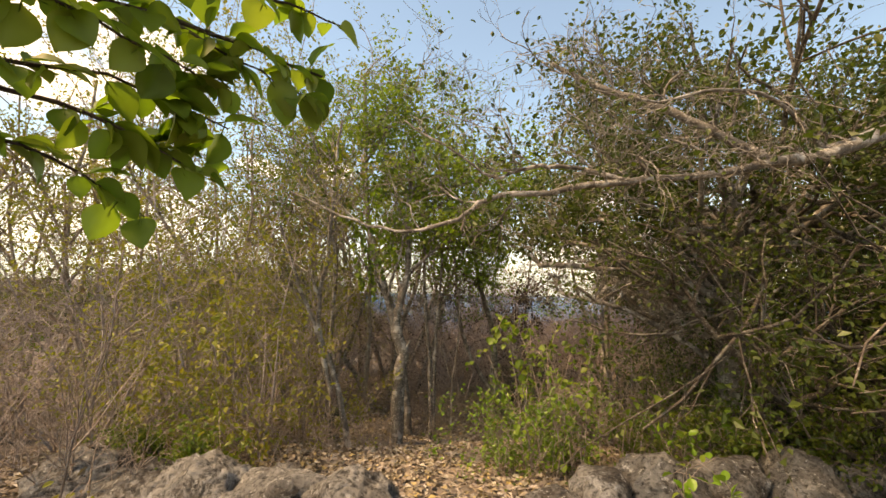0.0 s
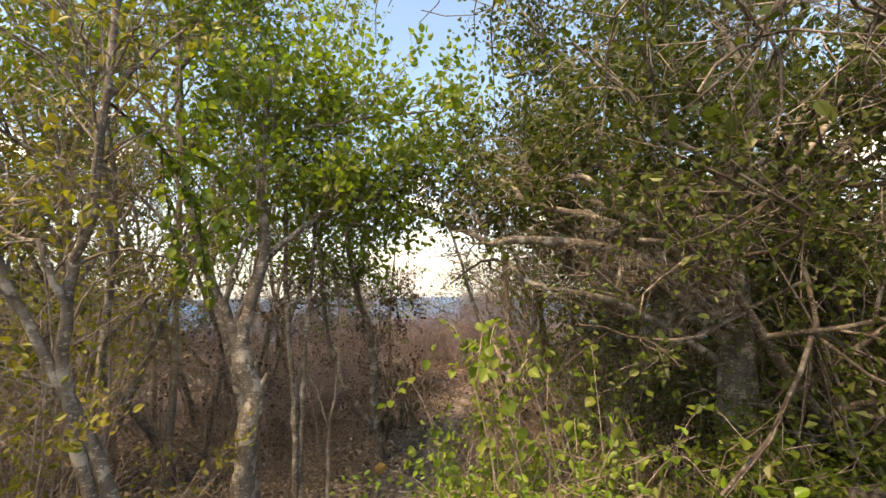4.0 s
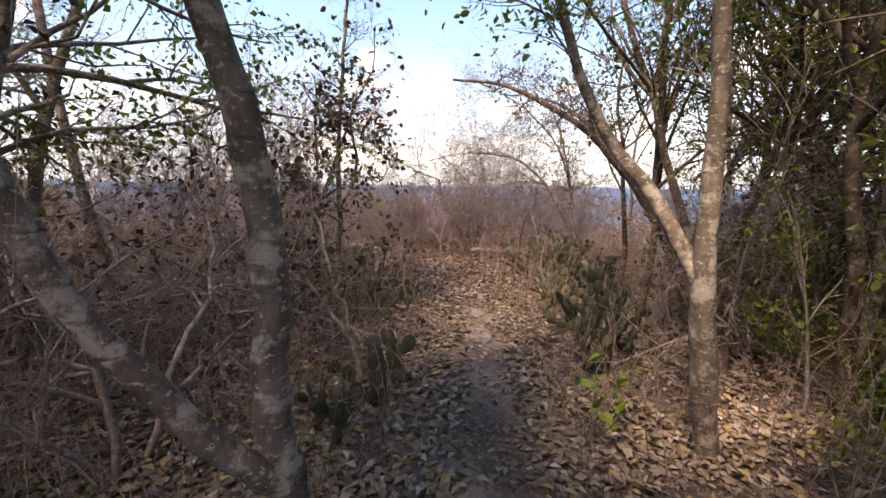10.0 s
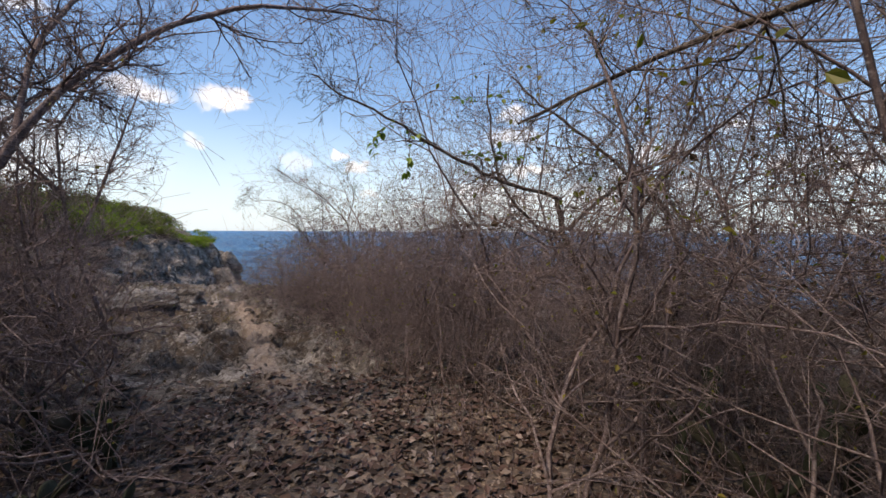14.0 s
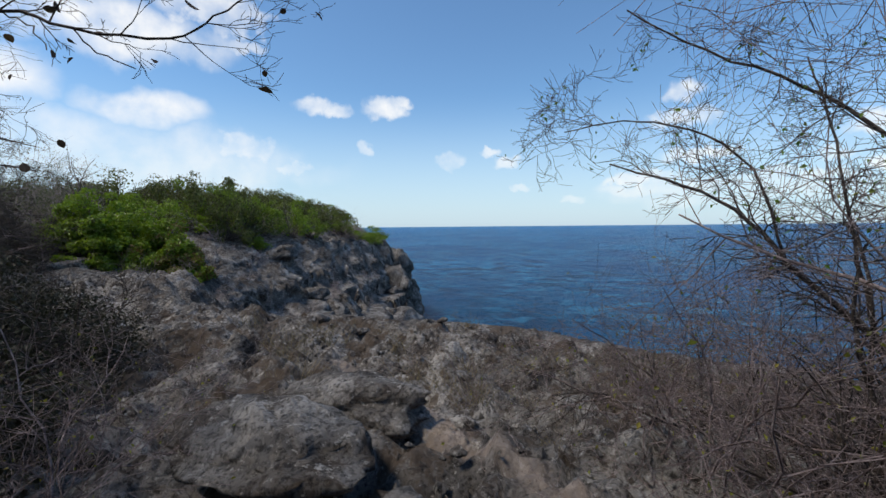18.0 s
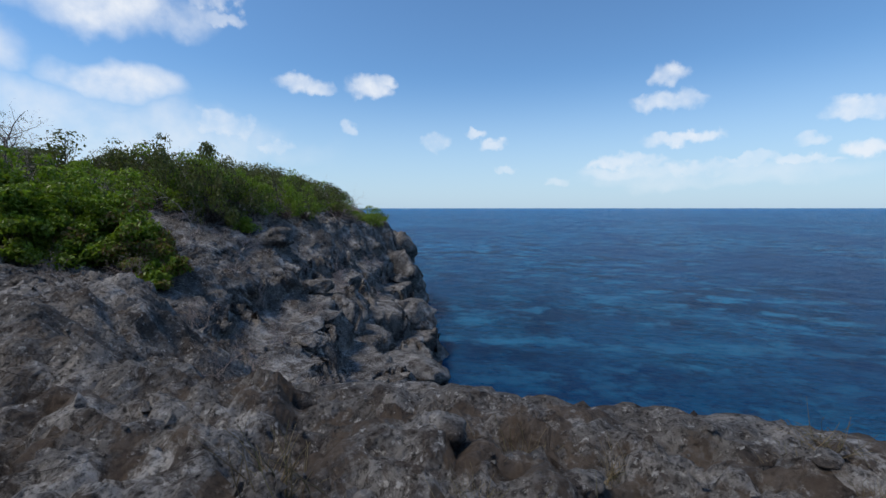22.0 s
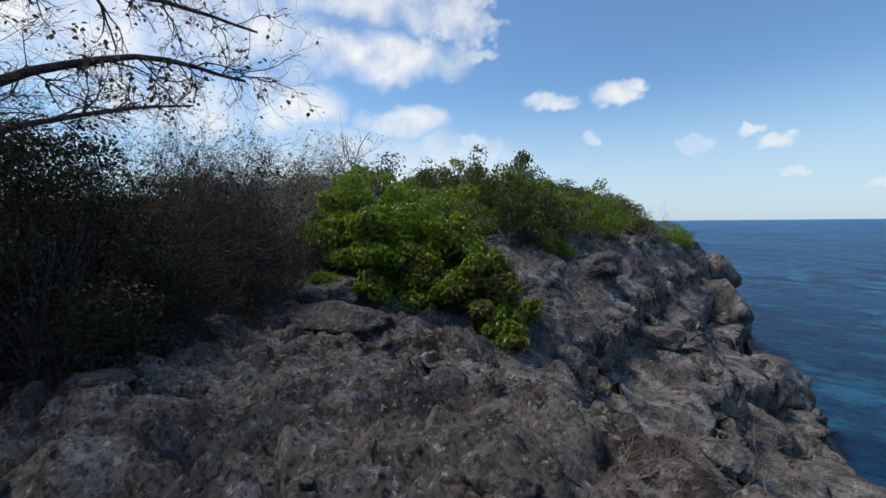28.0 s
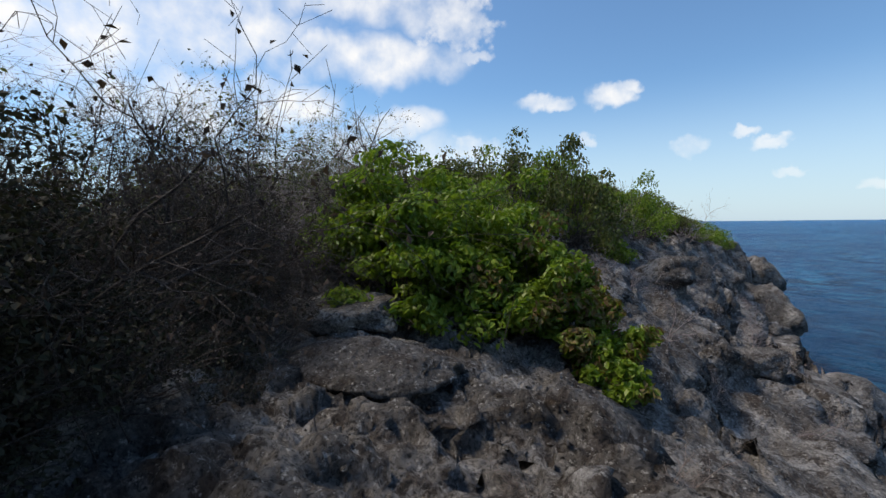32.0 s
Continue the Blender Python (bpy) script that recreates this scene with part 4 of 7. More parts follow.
# woodland floor: dry shrubs and seedlings
scatter([dry_shrub(i) for i in range(100, 107)], spots(R, 105, (-7, 5.0, 8.5, 14), 0.7, 0.5, 0.2, thin_cover) + spots(R, 22, (-12, 3, -5, 16), 1.2, 0.8, 0.4) + spots(R, 34, (5.2, 9.0, 10.5, 13.5), 1.5, 1.3, 0.3) + spots(R, 44, (-8, 1.5, -1.2, 5.2), 1.6, 1.1, 0.3), R, 0.65, 1.1)
scatter([dry_shrub(i, "coastal_dry_shrub", "dry shrubs at the edge of the coast") for i in range(107, 111)], spots(R, 66, (4.4, 14.6, 9, 23.5), 1.5, 1.3, 0.25), R, 0.4, 0.72)
scatter([dry_shrub(i, "dry_seedling", "dry seedlings beside the path", 2, 4) for i in range(111, 116)], spots(R, 95, (-3.5, 4.6, 7, 13.8), 0.45, 0.36, 0.18, open_ground), R, 0.25, 0.5, 5, 0.6)
# leafy saplings and trees
scatter([sapling(i, per=6) for i in range(200, 204)], [(-1.9, 6.1), (-2.3, 5.4), (-2.0, 4.9), (-2.4, 8.3), (-2.9, 6.8), (-2.9, 5.2), (-3.4, 4.6)] + spots(R, 32, (-10, 5.5, -1.5, 14), 1.8, 1.3, 0.6) + spots(R, 8, (-9, 3.4, -3.4, 6), 2.4, 1.0, 0.5), R, 0.8, 1.2)
scatter([sapling(i, "leaf_green", "slender sapling with small mid-green leaves", 9) for i in range(210, 213)], [(3.2, 6.2), (2.9, 6.9), (3.9, 5.6), (3.6, 7.3)] + spots(R, 16, (2.8, 1.5, 8, 10), 2.1, 1.5, 0.7), R, 0.6, 1.0)
scatter([slender_tree(i, per=11) for i in range(300, 304)], [(-0.6, 10.4), (-1.4, 9.2)] + spots(R, 13, (-9, 7.5, 10, 14), 2.0, 1.6, 1.0, lambda x, y: not (x > 3 and y > 9.5 and x < 8)), R, 0.85, 1.25, 5, 1.0)
scatter([slender_tree(i, "bark_pale", "leaf_yellow", 5.2, 14, 0.25, "pale-barked tree with a yellow-green crown") for i in range(310, 313)], [(-1.5, 8.9), (-2.6, 8.0), (-3.4, 6.8)] + spots(R, 17, (-14, 6.0, -1.8, 13), 2.4, 1.6, 1.0), R, 0.9, 1.25)
scatter([slender_tree(i, "bark_grey", "leaf_canopy", 6.4, 12, 0.34, "tall thin grey tree with a leafy crown overhead") for i in range(320, 324)],
        [(-0.9, 11.8), (0.2, 12.4), (-2.0, 11.0), (-1.2, 9.9), (-2.2, 8.7), (-0.3, 11.2)], R, 0.9, 1.1, 4, 1.0)
scatter([slender_tree(i, "bark_grey", "leaf_canopy", 4.4, 17, 0.4, "thin grey tree with a full bright leafy crown") for i in (324, 325)],
        [(-0.6, 12.8), (-1.5, 11.6)], np.random.default_rng(7), 0.9, 1.1, 4, 1.0)
scatter([slender_tree(i, "bark_dark", "leaf_dark", 4.0, 5, 0.45, "slim dark-stemmed tree with few dark leaves") for i in range(330, 334)],
        [(4.71, 9.0), (5.9, 9.28), (4.73, 8.32), (5.89, 8.34), (4.63, 7.43), (5.48, 9.8), (6.29, 10.1), (6.28, 9.3), (5.47, 10.7), (5.0, 10.1), (5.4, 7.2), (6.4, 7.9), (6.9, 8.8), (7.2, 10.2), (6.8, 11.0)], R, 0.85, 1.15, 4, 0.9)
scatter([dense_tree(i) for i in range(400, 403)], [(7.6, 5.4), (7.8, 8.4), (6.6, 3.9), (6.2, 6.0), (8.6, 6.8), (9.0, 9.8), (10.2, 7.8)] + spots(R, 3, (5, -6, 14, 1), 3, 3, 2), R, 0.9, 1.2, 5, 1.5)
scatter([dense_tree(i, h=3.6, blade=LEAF_MED) for i in (405, 406)], [(6.4, 5.2), (5.0, 5.4), (5.6, 4.4), (4.4, 4.3)], R, 0.75, 1.0, 5, 0.95, (0.8, 1.1))
# bare fine-twigged trees: behind the woodland, and over the path towards the coast
scatter([tangle_tree(i, "twig_grey", 4.4, "leaf_dry", 0.5) for i in range(520, 524)],
        [(-3.0, 12.4), (-1.6, 14.0), (1.2, 14.6), (-4.6, 10.8), (7.4, 11.4), (8.2, 10.4), (8.6, 12.2), (9.4, 11.2), (7.6, 12.9), (9.8, 12.6)] + spots(R, 15, (-13, 9.5, 0.4, 17), 2.0, 1.6, 1.3) + spots(R, 4, (-8, 3.6, -3.4, 8), 2.1, 1.4, 0.9), R, 0.75, 1.1)
scatter([tangle_tree(i, "twig_grey", 3.8, "leaf_dead", 0.45, "dead_leaved_tree", "dark twiggy tree hung with clusters of dead brown leaves", "dead-leaved trees beside the path", 0.075) for i in range(526, 528)],
        [(0.6, 11.6), (1.4, 13.0), (-0.3, 10.7), (2.4, 14.6), (0.4, 9.9), (5.2, 9.2), (6.0, 10.2)], R, 0.6, 0.85, 5, 0.6)
scatter([tangle_tree(i, "twig_grey", 3.8, "leaf_dead", 0.55, "tall_dead_leaved_tree", "tall twiggy tree hung with many dead brown leaves", "dead-leaved trees beside the path", 0.08) for i in (528, 529)],
        [(1.4, 12.2), (2.1, 13.7)], np.random.default_rng(8), 0.8, 1.0, 5, 0.6)
scatter([tangle_tree(i, "twig_mauve", 3.8, "leaf_yellow", 0.12, "coastal_thorn_tree", "mauve-grey thorn tree with dense bare zigzag twigs", "thorn trees at the coast", 0.03, 0.65) for i in range(530, 534)],
        [(6.3, 15.6), (6.9, 16.8), (7.6, 15.2), (6.0, 17.6), (6.6, 18.6), (5.6, 19.4), (7.9, 17.9), (7.4, 13.9), (8.6, 14.8), (6.9, 14.4), (5.9, 20.8), (8.8, 16.6), (5.7, 15.2), (6.2, 16.5), (5.9, 14.5), (7.2, 15.9), (7.9, 16.9), (8.2, 13.8), (9.2, 15.6), (9.6, 14.0), (6.5, 13.9), (5.5, 17.0), (5.3, 18.5), (5.0, 20.4),
         (1.2, 19.9), (0.6, 19.0), (1.2, 18.2), (0.3, 18.0), (1.6, 17.4), (-0.6, 18.9), (0.8, 16.8), (-0.4, 17.0), (1.9, 16.3), (-1.4, 19.6), (4.9, 22.2), (5.8, 22.6), (1.2, 17.0), (1.6, 15.8)], R, 0.8, 1.08, 5, 0.5)
scatter([tangle_tree(i, "twig_mauve", 3.2, "leaf_dry", 0.15, "slim_thorn_tree", "slim mauve-grey thorn tree leaning over the path with bare zigzag twigs", "thorn trees at the coast", 0.035, 0.9) for i in range(535, 538)],
        [(3.0, 15.9), (2.8, 16.6), (2.5, 17.3), (2.1, 18.2), (1.7, 18.8), (1.2, 19.3), (0.9, 20.1), (2.3, 16.1), (1.9, 17.5), (5.6, 15.3), (5.4, 17.2), (5.2, 18.0)], R, 0.7, 0.95, 4, 0.42, (0.95, 1.15))
scatter([thorn_shrub(i) for i in range(500, 505)], [(1.3, 19.45), (1.0, 18.6), (0.5, 19.4), (0.4, 20.3), (-0.2, 21.1), (5.3, 17.6), (4.9, 19.3), (4.3, 20.6), (3.9, 21.7), (3.5, 22.4), (4.4, 22.0), (3.9, 23.0), (3.2, 23.4), (4.7, 23.3), (5.0, 21.2), (3.6, 24.2), (4.6, 24.3), (3.3, 21.9), (3.7, 22.1), (4.1, 22.5), (3.2, 22.7), (3.8, 21.2), (4.3, 21.4), (4.6, 22.7), (0.1, 21.6), (-0.4, 22.2)]
        + spots(R, 44, (4.4, 14.8, 10, 24), 1.6, 1.35, 0.5) + spots(R, 8, (10, 13, 16, 21), 1.2, 1.1, 1.0) + spots(R, 16, (-6, 14.5, 2.4, 22), 1.6, 1.4, 0.8, west_thicket), R, 0.65, 1.0, 5, 0.65)
# the headland's wind-clipped canopy
scatter([coast_bush(i, "leaf_hill", "wind-clipped rounded bush with dense olive-green leaves", w, h, 2300, 0.11, "hill_bush") for i, w, h in ((600, 1.7, 1.5), (601, 1.4, 1.7), (602, 2.0, 1.3), (603, 1.5, 1.3))],
        spots(R, 52, (-30, 39, -11.0, 69), 3, 3, 1.4, lambda x, y: x < np.interp(y, [39, 46, 54, 60, 66], [-15, -14.2, -13.2, -11.6, -11.0])), R, 0.85, 1.5)
scatter([coast_bush(i, wide=w, high=h, count=2300, size=0.11, name="coast_bush") for i, w, h in ((604, 1.5, 1.2), (605, 1.7, 1.0))],
        spots(R, 20, (-24, 39, -11.0, 68), 3, 3, 1.6, lambda x, y: x < np.interp(y, [39, 46, 54, 60, 66], [-15, -14.0, -13.0, -11.4, -10.8])), R, 0.8, 1.2)
scatter([coast_bush(i, "leaf_hill", "low grey-green wind-clipped scrub bush", w, h, 1800, 0.10, "scrub_bush") for i, w, h in ((610, 1.6, 1.5), (611, 1.3, 1.7))],
        spots(R, 56, (-34, 24, -14, 60), 4, 3, 1.5, lambda x, y: x < np.interp(y, [24, 30, 36, 44, 60], [-15, -16.5, -18, -16, -15])), R, 0.9, 1.7)
scatter([bare_bush(i) for i in range(700, 703)], spots(R, 34, (-24, 33, -11.5, 60), 2.2, 2, 1.1, lambda x, y: x < np.interp(y, [33, 36, 42, 56], [-14.5, -15.5, -12.4, -12.0])), R, 0.6, 1.2)
# the thicket behind the shelf; its shade is put into blackish twigs and leaves
EDGE = [(-1.1, 21.9), (-1.3, 22.6), (-2.1, 23.6), (-2.9, 24.6), (-4.1, 25.2), (-5.6, 25.6), (-7.0, 26.0), (-8.6, 26.4), (-10.0, 26.9), (-10.9, 27.6), (-11.2, 28.5), (-11.6, 29.4), (-12.0, 30.3), (-12.6, 31.2), (-13.6, 32.0), (-14.8, 32.9), (-15.8, 33.9)]
scatter([coast_bush(i, "leaf_gloom", "dry scrub bush with dense dull leaves, coloured dark for shade", w, h, 4200, 0.045, "gloomy_bush") for i, w, h in ((620, 1.0, 1.3), (621, 0.9, 1.5), (622, 1.2, 1.2))],
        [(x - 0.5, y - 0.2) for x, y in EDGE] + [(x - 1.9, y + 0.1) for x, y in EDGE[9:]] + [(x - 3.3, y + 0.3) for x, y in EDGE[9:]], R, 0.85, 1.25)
scatter([bare_bush(i, "twig_shaded") for i in range(710, 714)], [(x - (2.2 if y > 28 else 0), y) for x, y in EDGE[1:]] + [(3.7, 22.9), (4.3, 22.3), (4.1, 23.4), (4.9, 22.9), (3.5, 23.9), (4.8, 21.8)] + [(x - (3.0 if y > 28 and x > -13.5 else 0), y) for x, y in spots(R, 85, (-16, 17, 1.0, 34), 1.9, 2, 0.6, west_thicket)], R, 0.8, 1.4)
scatter([bare_bush(i, "twig_shaded") for i in (714, 715)], [(x, y) for x, y in EDGE[10:]] + [(x - 0.9, y + 0.2) for x, y in EDGE[10:]], np.random.default_rng(9), 0.5, 0.8)
scatter([tangle_tree(i, "twig_shaded", 4.6, "leaf_dead", 0.6, "dark_thorn_tree", "leafless thorn tree with dense crooked twigs, coloured dark for shade", "dark thorn trees behind the shelf", 0.05) for i in range(540, 543)],
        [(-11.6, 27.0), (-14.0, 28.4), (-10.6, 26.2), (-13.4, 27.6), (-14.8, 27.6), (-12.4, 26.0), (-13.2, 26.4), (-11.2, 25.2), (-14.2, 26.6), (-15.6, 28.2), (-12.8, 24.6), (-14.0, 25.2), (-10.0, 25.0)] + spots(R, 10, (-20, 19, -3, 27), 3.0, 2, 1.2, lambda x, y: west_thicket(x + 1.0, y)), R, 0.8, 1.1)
scatter([tangle_tree(i, "twig_shaded", 2.9, "leaf_dead", 0.5, "low_thorn_tree", "low thorn tree with dense crooked twigs, coloured dark for shade", "low thorn trees beside the headland bush", 0.05) for i in (543, 544)],
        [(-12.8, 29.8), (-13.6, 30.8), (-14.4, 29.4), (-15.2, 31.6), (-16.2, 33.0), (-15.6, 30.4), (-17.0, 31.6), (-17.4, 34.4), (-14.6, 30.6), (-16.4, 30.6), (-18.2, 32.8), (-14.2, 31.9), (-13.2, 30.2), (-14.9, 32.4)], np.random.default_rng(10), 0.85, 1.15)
scatter([coast_bush(i, "leaf_gloom", "tall dry scrub bush with dense dull leaves, coloured dark for shade", 1.0, 2.2, 5200, 0.045, "tall_gloomy_bush") for i in (623, 624)],
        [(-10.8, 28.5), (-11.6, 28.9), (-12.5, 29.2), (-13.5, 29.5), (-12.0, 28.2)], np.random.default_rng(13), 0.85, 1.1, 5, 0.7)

scatter([tangle_tree(i, "twig_grey", 3.4, "leaf_hill", 0.8, "scrub_tree", "grey twiggy scrub tree with sparse olive leaves", "scrub trees behind the headland bush", 0.07) for i in range(545, 548)],
        [(-16.3, 34.4), (-17.4, 35.8), (-18.6, 37.6), (-19.2, 36.2), (-20.4, 39.0), (-16.8, 37.6), (-21.2, 37.0), (-15.6, 32.8), (-17.8, 33.4), (-19.6, 34.4), (-22.0, 40.5)], R, 0.8, 1.1)

# scrub on the slope below the headland and in the gully
scatter([bare_bush(i) for i in range(730, 733)], spots(R, 26, (-14, 36, -6.5, 60), 3, 3, 0.9, lambda x, y: x > np.interp(y, [36, 46, 54], [-13, -14, -13.5])), R, 0.35, 0.75)
scatter([bare_bush(i, "twig_brown") for i in range(733, 735)], spots(R, 16, (-7.0, 29.2, -2.9, 34.5), 1.2, 1, 0.5), R, 0.25, 0.5)


def undergrowth(name, label, count, box, material, seed, tall, test):
    """Countless thin dead stems with a few side twigs."""
    rng = np.random.default_rng(seed)
    x, y = rng.uniform(box[0], box[2], count * 4), rng.uniform(box[1], box[3], count * 4)
    td, wd = nearest(x, y, TRAIL)[0], nearest(x, y, WALK)[0]
    z, _, rim = land(x, y)
    ok = np.flatnonzero((td > 0.42) & (wd > 0.4) & (rim > 0.5) & test(x, y, td))[:count]
    B = []
    for i in ok:
        h = tall * rng.uniform(0.35, 1.0) * min(1.0, 0.35 + 0.6 * wd[i])
        p, r = branch(rng, (x[i], y[i], z[i] - 0.03), np.append(rng.normal(0, 0.22, 2), 1), h, rng.uniform(0.0028, 0.006), 4, 0.12, 0.0, 0.4)
        B.append((p, r))
        for _ in range(rng.integers(2, 6)):
            k = int(rng.integers(1, 5))
            B.append(branch(rng, p[k], split(rng, p[k] - p[k - 1], rng.uniform(0.4, 1.0)), h * rng.uniform(0.15, 0.45), 0.003, 2, 0.2, 0.0, 0.4))
    tagged(part(name, np_mesh(name, *tubes(B, 3)), material), label, "undergrowth", kind="stuff")


undergrowth("dry_undergrowth", "thin dead brown stems covering the woodland floor", 1300, (-6, 4.2, 9.5, 14.5), M["twig_brown"], 71, 1.0, lambda x, y, td: np.random.default_rng(1).uniform(0, 1, len(x)) < np.clip(1.1 - td / 5, 0.15, 1))
undergrowth("coastal_undergrowth", "thin dead grey stems and twigs at the scrub's foot", 1000, (1.0, 13.5, 9.5, 24.5), M["twig_mauve"], 72, 0.8, lambda x, y, td: (x > np.interp(y, [13.5, 16, 20, 22, 24.5], [4.5, 5.0, 4.3, 3.2, 2.6])) | (x < np.interp(y, [13.5, 18, 20], [3.6, 2.4, 0.5])))

# ---- single trees along the path ----


def curve(points, n=4):
    """A smooth run through a few points."""
    P = np.array(points, float)
    P = np.vstack([2 * P[0] - P[1], P, 2 * P[-1] - P[-2]])
    out = []
    for a, b, c, d in zip(P[:-3], P[1:-2], P[2:-1], P[3:]):
        for t in np.arange(n) / n:
            out.append(0.5 * (2 * b + (c - a) * t + (2 * a - 5 * b + 4 * c - d) * t * t + (3 * b - a - 3 * c + d) * t ** 3))
    return np.array(out + [P[-2]])


def limb(rng, points, r0, r1, rough=0.006):
    c = curve(points)
    c[1:-1] += rng.normal(0, rough, c[1:-1].shape)
    rad = np.linspace(r0, r1, len(c)) * (1 + rng.normal(0, 0.05, len(c)))
    return c, rad


def sprout(rng, line, count, begin, length, spec, up=0.0, size=0.5):
    out = []
    pts, rad = line
    for f in rng.uniform(begin, 1, count):
        i = min(int(f * (len(pts) - 1)), len(pts) - 2)
        d = split(rng, pts[i + 1] - pts[i], radians(rng.uniform(25, 65))) + np.array([0, 0, up])
        twig = grow(rng, pts[i], d, length * rng.uniform(0.5, 1.3), min(rad[i] * size, 0.011), spec)
        if clearance(np.concatenate([q[0] for q in twig])) > 0.6:
            out += twig
    return out


TWIGS = [(6, 0.12, 0.01, (4, 7), 45, 0.5, 0.2), (4, 0.18, 0.0, (2, 4), 45, 0.5, 0.2), (3, 0.2, 0, 0, 0, 0, 0)]
CROOKED = [(8, 0.30, 0.0, (7, 10), 50, 0.5, 0.1), (5, 0.28, 0.0, (4, 6), 52, 0.5, 0.1), (3, 0.3, 0, 0, 0, 0, 0)]


def hero(name, label, bark_mat, limbs, twigs, leaf_sets, category="tree"):
    top = tagged(new(name), label, category)
    for i, (nm, line) in enumerate(limbs):
        part(nm, np_mesh(nm, *tubes([line], 10)), bark_mat, top)
    if twigs:
        part("twig_work", np_mesh("twig_work", *tubes([(p, r) for p, r, _ in twigs], 4)), bark_mat, top)
    for nm, (V, F), mat in leaf_sets:
        tagged(part(nm, np_mesh(nm, V, None, F, False), mat, top), kind="stuff")
    return top


def forked_tree():
    rng = np.random.default_rng(11)
    trunk = limb(rng, [(-0.62, 6.62, -0.45), (-0.62, 6.58, 0.3), (-0.60, 6.55, 0.75), (-0.56, 6.55, 1.0), (-0.66, 6.54, 1.28), (-0.70, 6.54, 1.45)], 0.10, 0.078)
    right = limb(rng, [(-0.69, 6.54, 1.38), (-0.67, 6.55, 1.62), (-0.59, 6.55, 1.92), (-0.53, 6.55, 2.2), (-0.54, 6.56, 2.6), (-0.57, 6.6, 3.2), (-0.5, 6.7, 4.2)], 0.062, 0.03)
    left = limb(rng, [(-0.68, 6.54, 1.36), (-0.75, 6.55, 1.58), (-0.84, 6.55, 1.84)], 0.055, 0.042)
    stub = limb(rng, [(-0.57, 6.54, 1.0), (-0.51, 6.53, 1.1), (-0.46, 6.52, 1.21)], 0.04, 0.018)
    arm = limb(rng, [(-0.53, 6.55, 2.19), (-0.27, 6.5, 2.43), (-0.05, 6.5, 2.62), (0.25, 6.52, 2.8), (0.8, 6.6, 3.0)], 0.032, 0.012)
    la = limb(rng, [(-0.83, 6.55, 1.82), (-1.0, 6.5, 2.1), (-1.35, 6.3, 2.55), (-1.7, 6.0, 2.9)], 0.022, 0.01)
    lb = limb(rng, [(-0.83, 6.55, 1.82), (-0.75, 6.5, 2.15), (-0.62, 6.4, 2.6), (-0.6, 6.3, 3.0)], 0.022, 0.01)
    arm2 = limb(rng, [(-0.55, 6.64, 3.3), (-0.1, 6.55, 3.5), (0.45, 6.45, 3.65), (1.1, 6.4, 3.8)], 0.026, 0.01)
    bare = sprout(rng, la, 6, 0.3, 0.6, TWIGS) + sprout(rng, lb, 6, 0.2, 0.5, TWIGS)
    tw = sprout(rng, arm, 18, 0.3, 0.8, TWIGS, 0.1) + sprout(rng, right, 20, 0.5, 0.9, TWIGS, 0.1) + sprout(rng, arm2, 18, 0.15, 0.8, TWIGS, 0.0)
    fol = foliage(rng, tw, 1, 6, 0.07, 0.05, 0.09, LEAF_ROUND)
    tw = tw + bare
    return hero("forked_tree", "smooth grey forked tree with a sawn-off limb and leafy crown", M["bark_grey"],
                [("trunk", trunk), ("limb", right), ("sawn_limb", left), ("stub", stub), ("limb", arm), ("limb", arm2), ("limb", la), ("limb", lb)], tw, [("crown", fol, M["leaf_canopy"])])


def twin_tree():
    rng = np.random.default_rng(12)
    a = limb(rng, [(-0.14, 7.2, -0.5), (-0.16, 7.19, 0.4), (-0.22, 7.18, 1.2), (-0.29, 7.17, 2.0), (-0.34, 7.15, 3.2)], 0.036, 0.02)
    b = limb(rng, [(-0.09, 7.22, -0.5), (-0.10, 7.21, 0.5), (-0.09, 7.22, 1.2), (-0.03, 7.24, 1.9), (0.02, 7.26, 3.2)], 0.034, 0.018)
    tw = sprout(rng, a, 6, 0.6, 0.7, TWIGS, 0.2) + sprout(rng, b, 6, 0.6, 0.7, TWIGS, 0.2)
    dead = foliage(rng, tw, 1, 1.6, 0.06, 0.04, 0.04)
    return hero("twin_stemmed_tree", "young tree with two lichen-spotted grey stems and dead leaves", M["bark_grey"], [("trunk", a), ("trunk", b)], tw, [("foliage", dead, M["leaf_dry"])])


def pale_sapling():
    rng = np.random.default_rng(13)
    a = limb(rng, [(0.19, 7.33, -0.5), (0.19, 7.33, 0.1), (0.2, 7.33, 0.5), (0.26, 7.3, 0.9), (0.3, 7.35, 1.5), (0.28, 7.4, 2.0)], 0.02, 0.009)
    b = limb(rng, [(0.2, 7.33, 0.45), (0.08, 7.3, 0.8), (-0.05, 7.32, 1.1), (-0.15, 7.3, 1.6)], 0.014, 0.007)
    tw = sprout(rng, a, 6, 0.5, 0.4, TWIGS) + sprout(rng, b, 5, 0.3, 0.4, TWIGS)
    dead = foliage(rng, tw, 1, 0.8, 0.05, 0.035, 0.03)
    return hero("pale_sapling", "thin pale forked sapling with few dead leaves", M["bark_pale"], [("trunk", a), ("limb", b)], tw, [("foliage", dead, M["leaf_dry"])], "sapling")


